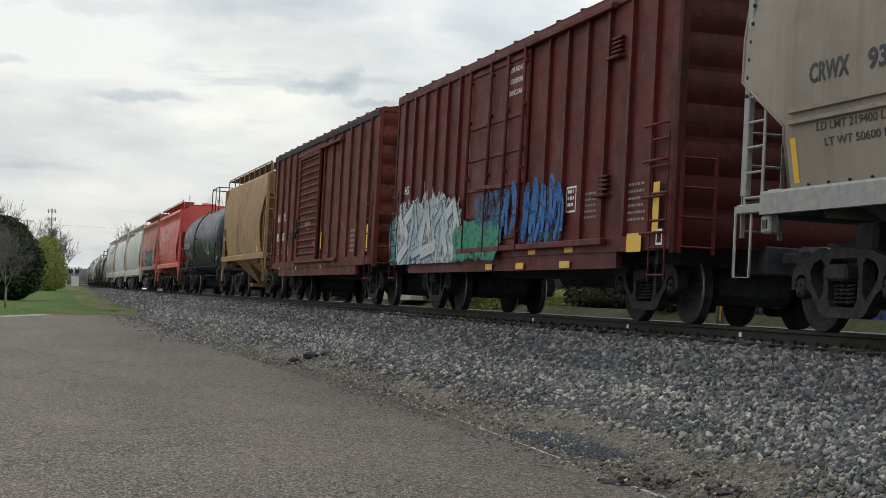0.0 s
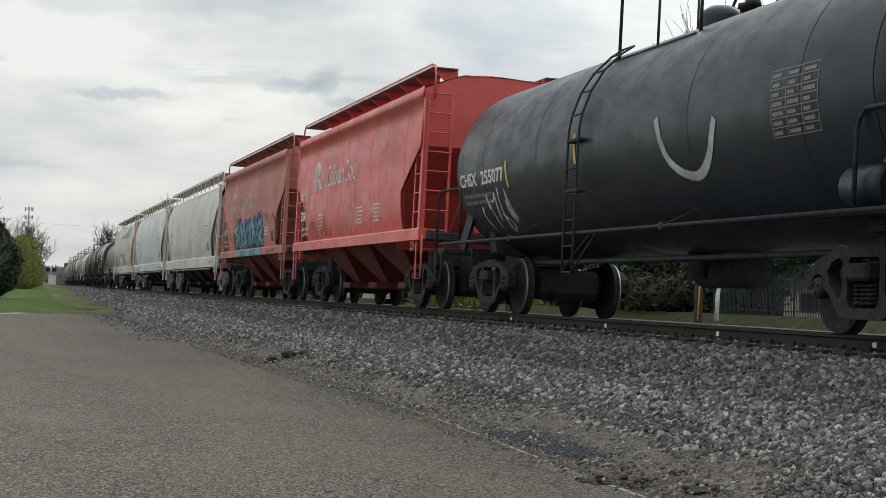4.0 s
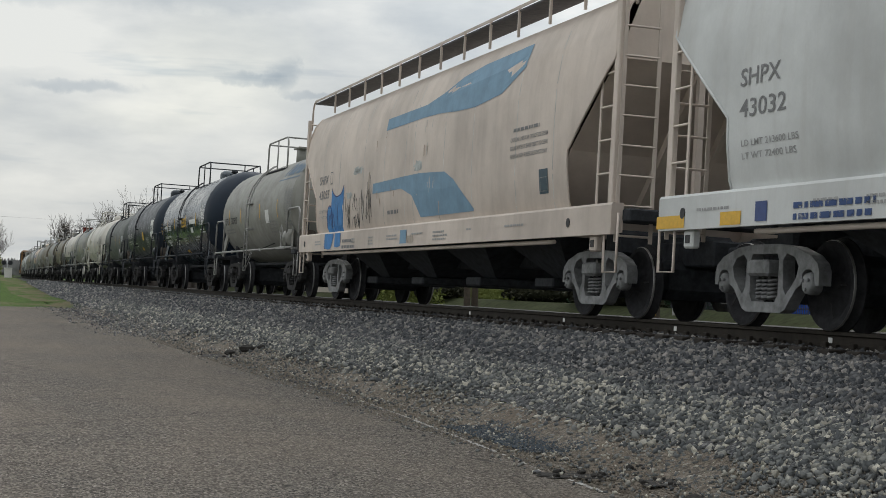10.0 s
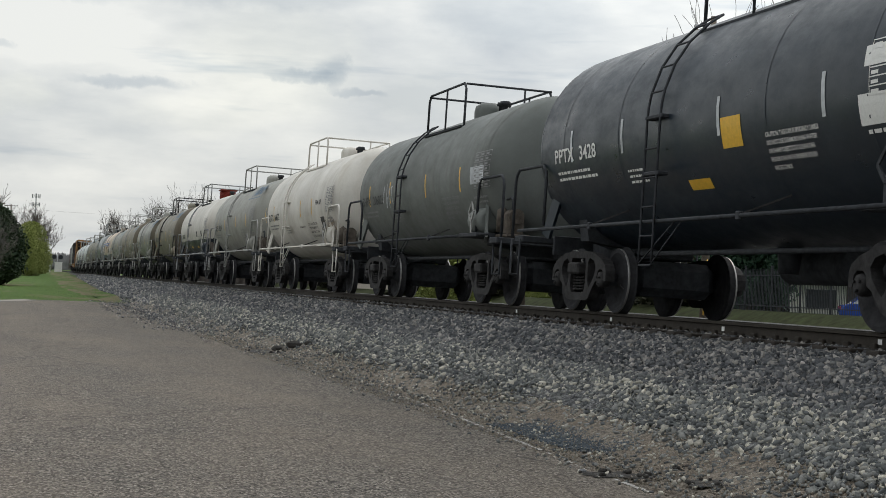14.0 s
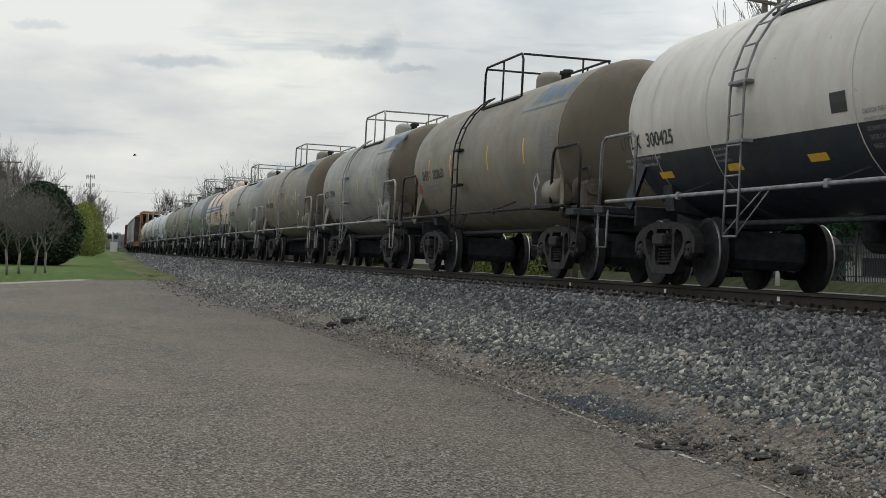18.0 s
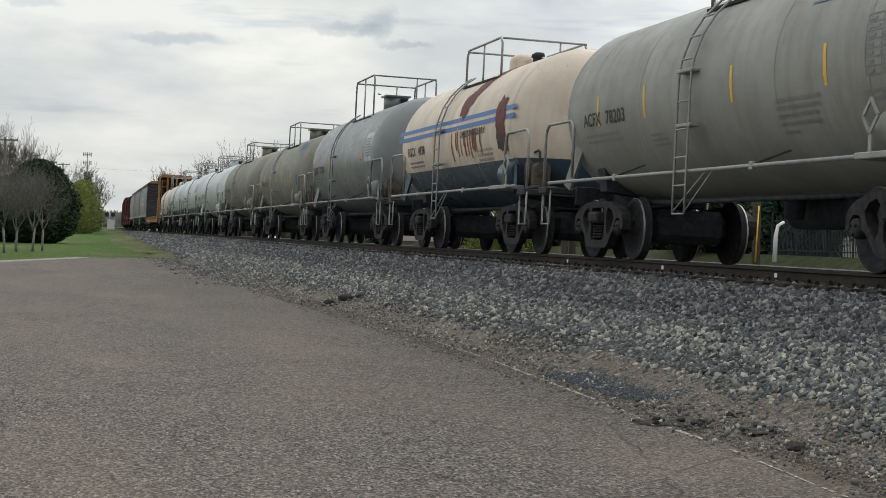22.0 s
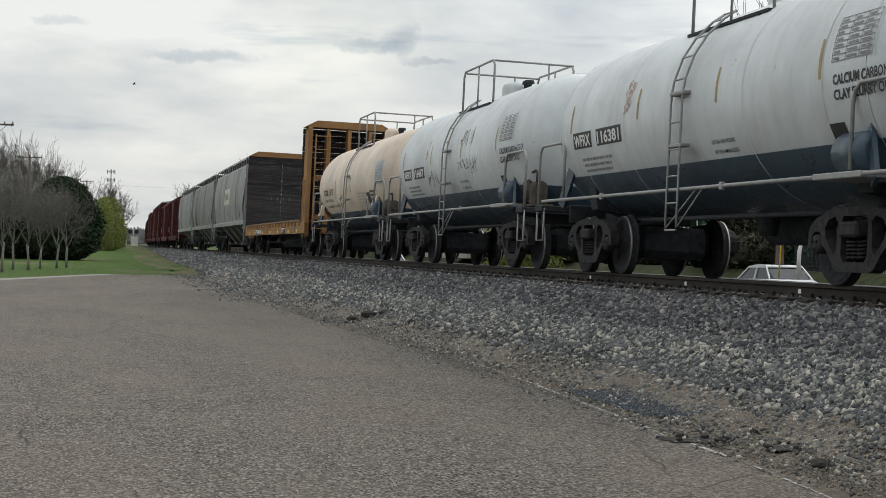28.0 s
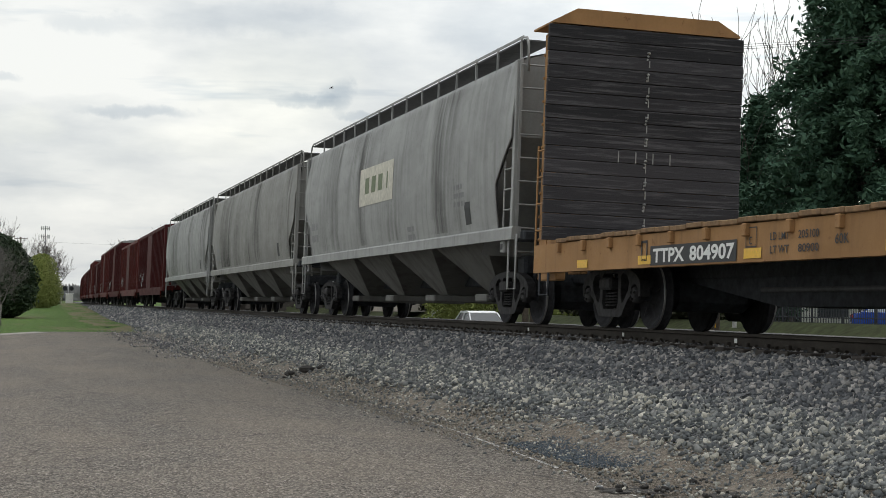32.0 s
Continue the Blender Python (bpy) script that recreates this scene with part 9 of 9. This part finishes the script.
g.tube([(-1.1, -1.0, 0.58), (-1.1, -0.1, 0.58)], 0.12, 12)
part("brake_gear", g, SIDEF, car)
face = Face([(-1.524, 0.78), (-1.524, 1.2)])
patch(face, car, 5.75, 0.80, 2.45, 0.24, BLACK, "number_panel")
letters(face, car, 5.65, 0.84, "TTPX", 0.17, WHITE, 0.95, off=0.009)
letters(face, car, 4.55, 0.84, "804907", 0.17, WHITE, 1.2, off=0.009)
patch(face, car, -3.95, 0.79, 1.05, 0.26, DARK, "name_panel")
g = Geo()
for k in range(3):
    stroke(face, g, [(-4.08 - 0.3 * k, 0.84), (-4.14 - 0.3 * k, 1.0)], 0.08, 0.009)
    stroke(face, g, [(-4.0 - 0.3 * k, 0.99), (-4.26 - 0.3 * k, 0.99)], 0.045, 0.0095)
part("name_mark", g, WHITE, car)
for y in (8.4, 6.15, 3.12, 0.2, -2.4, -5.8, -8.2):
    patch(face, car, y, 0.82, 0.42, 0.11, YELLOW, "reflector_strip")
patch(face, car, -7.6, 0.78, 0.45, 0.36, WHITE, "data_panel")
patch(face, car, -7.64, 0.80, 0.37, 0.32, BLACK, "data_panel", off=0.008)
for z, a, b in ((1.0, "LD LMT", "205100"), (0.86, "LT WT", "80900")):
    letters(face, car, 2.5, z, a, 0.085, BLACK, 0.42, bold=0.004)
    letters(face, car, 1.88, z, b, 0.085, BLACK, 0.43, bold=0.004)
letters(face, car, 1.13, 0.92, "60K", 0.10, BLACK, 0.27, bold=0.004)
frame_box(face, car, 3.08, 0.94, 0.26, 0.22, BLACK, 0.012)
letters(face, car, 3.0, 0.97, "C", 0.09, BLACK, bold=0.003)
frame_box(face, car, 6.05, 0.86, 0.2, 0.26, BLACK, 0.03)
letters(face, car, -1.5, 0.92, "GSH72A", 0.08, BLACK, 0.6)

# -- grey hoppers
def soot_run(n, l, p):
    """Soot that has run down in narrow streaks, thick in some stretches and absent in others."""
    fine = noise_tex(n, l, coords(n, l, (1, 3.2, 0.16)), 1.5, 7, 0.6)
    stretch = noise_tex(n, l, coords(n, l, (0.3, 0.42, 0.12)), 1.0, 3, 0.5)
    m = mix(n, l, 1.0, ramp(n, l, fine, (0.36, (0, 0, 0)), (0.70, (1, 1, 1))), ramp(n, l, stretch, (0.50, (0.04, 0.04, 0.04)), (0.68, (0.9, 0.9, 0.9))), "MULTIPLY")
    l(m, p.inputs["Alpha"])
    p.inputs["Base Color"].default_value = (0.075, 0.072, 0.068, 1)
    p.inputs["Roughness"].default_value = 0.85
    p.inputs["Specular IOR Level"].default_value = 0.2


SOOTRUN = shader("run_down_soot", soot_run)
# bays in a darker grey than the hopper bodies
GREYBAY = paint("dark_grey_bay", (0.17, 0.168, 0.16), 0.7, 0.05, 0.6)
GREYP = [(x, z if z < 2.3 else z + 0.16 * min(1.0, (z - 2.3) / 1.2)) for x, z in TANP]
car, h, face = hopper(445.3, 464.9, "pale grey four-bay hopper with black streaks and a cream panel", GREY, GREYP, 1.52, GREY, 4, GREYBAY, deep=1.5, knee=3.0, foot=2.3, cut=0.85, sill_h=0.18)
patch(face, car, 2.2, 2.5, 3.3, 0.85, plain("cream_logo_panel", (0.55, 0.52, 0.44), 0.6), "logo_panel", "cream panel with green marks", 0.009)
g = Geo()
for k in range(4):
    stroke(face, g, [(1.42 - 0.66 * k, 2.76), (1.42 - 0.66 * k, 3.12)], 0.42 if k < 3 else 0.12, 0.012)
part("name_mark", g, plain("dull_green_paint", (0.13, 0.16, 0.08), 0.6), car)
patch(face, car, 8.6, 1.62, 17.4, 2.62, SOOTRUN, "soot_wash", "dark soot run down the side from the roof hatches", 0.0075)
bars(face, car, 8.2, 2.2, 1.0, 2, GREYT, 0.18, 0.7, 3)
bars(face, car, -5.9, 2.35, 0.8, 3, GREYT, 0.09, 0.7, 4)
bars(face, car, -2.3, 1.75, 0.6, 3, GREYT, 0.10, 0.6, 5)
patch(face, car, -6.6, 1.7, 0.35, 0.4, BLACK, "data_panel")
for a, b, m, sd in ((465.7, 486.0, GREY2, 1), (486.8, 507.0, GREY, 2)):
    car, h, face = hopper(a, b, "warm grey four-bay covered hopper, dusty", m, GREYP, 1.52, m, 4, GREYBAY, deep=1.5, sill_h=0.18)
    bars(face, car, 8.2, 2.2, 1.0, 2, GREYT, 0.18, 0.7, sd)
    patch(face, car, 8.6, 1.62, 17.4, 2.62, SOOTRUN, "soot_wash", "", 0.0075)
    patch(face, car, -6.6, 1.7, 0.35, 0.4, BLACK, "data_panel")

# -- red boxcars at the tail
for k in range(15):
    tall = k in (2, 3, 5)
    car, h, face = boxcar(508 + 21 * k, 527.6 + 21 * k, "dark red ribbed boxcar with pale scrawls low down" if k < 5 else "dull dark red boxcar far up the line", RUST_RED if k % 2 else DULL_RED, RUST_RED, posts=20, eave=4.35 if not tall else 4.95, roof_mat=PALE_RAIL if tall else None)
    if k < 6:
        scrawl(Face([(-1.602, 0.9), (-1.602, 4.0)]), car, 7.5, 1.2, 3.5, 0.9, PALEGREY, 90 + k, 6, 0.07)
        g = Geo()
        g.box((-1.585, 0.05, 2.64), (0.06, 3.2, 3.1), 0.012)
        part("plug_door", g, DULL_RED, car)


# ---- motion ----
def on_road(y, u, turn):
    x = track_x(y) + u
    return pose(x, y, ground_z(track_x(y) + 13, y) + 0.02, 0, 0, turn - math.degrees(BEND * y))


def motions():
    # the train: every wagon follows the bend of the track
    for car, mid in WAGONS:
        walk(car, [(2.0 * k, on_track(mid - SPEED * 2.0 * k - GAIN * 4.0 * k * k)) for k in range(17)])
    # wheels on the near side roll while they are close enough to be told apart
    for wheel, along_car, sy, mid in WHEELS:
        start = mid + along_car
        t0, t1 = (start - 48.0) / SPEED, (start - 4.0) / SPEED
        t0, t1 = max(0.05, t0), min(31.95, t1)
        if t1 - t0 < 0.1:
            continue
        first, n = int(math.ceil(t0 * FPS)), int((t1 - t0) * FPS)
        seat = Matrix.Translation((-0.755, sy * 0.89, 0.457))
        times = [(first + k) / FPS for k in range(n)]
        rows = [(t, seat @ Matrix.Rotation(SPEED * (t - t0) / 0.457, 4, "X")) for t in times]
        walk(wheel, [(0.0, rows[0][1])] + rows + [(32.0, rows[-1][1])])
    # two cars on the road behind
    walk(NEAR_CAR, [(t, on_road(92.2 - 9.8 * (t - 30), 12.2, 0)) for t in (0, 8, 16, 20, 24, 28, 30, 32)])
    walk(AWAY_CAR, [(t, on_road(54.0 + 9.3 * (t - 28), 15.4, 180)) for t in (0, 8, 16, 20, 24, 28, 30, 32)])
    # birds crossing the sky
    walk(BIRDS[0], [(0, pose(-56, 92, 3.5, 0, 8, -75)), (18, pose(4.5, 89.9, 6.7, 0, -10, -78)), (19, pose(7.9, 89.6, 7.1, 0, 12, -78)), (20, pose(11.8, 89.2, 7.9, 0, -8, -78)), (21, pose(15.0, 88.7, 8.6, 0, 10, -78)), (32, pose(51, 84, 16, 0, -6, -78))])
    walk(BIRDS[1], [(0, pose(-92, 92, 5.0, 0, 8, -75)), (28, pose(3.3, 89.9, 10.3, 0, -12, -78)), (29, pose(6.5, 89.8, 12.1, 0, 10, -78)), (30, pose(10.1, 89.4, 12.7, 0, -10, -78)), (31, pose(13.7, 88.9, 12.9, 0, 8, -78)), (32, pose(17.6, 88.3, 13.6, 0, -8, -78))])


motions()
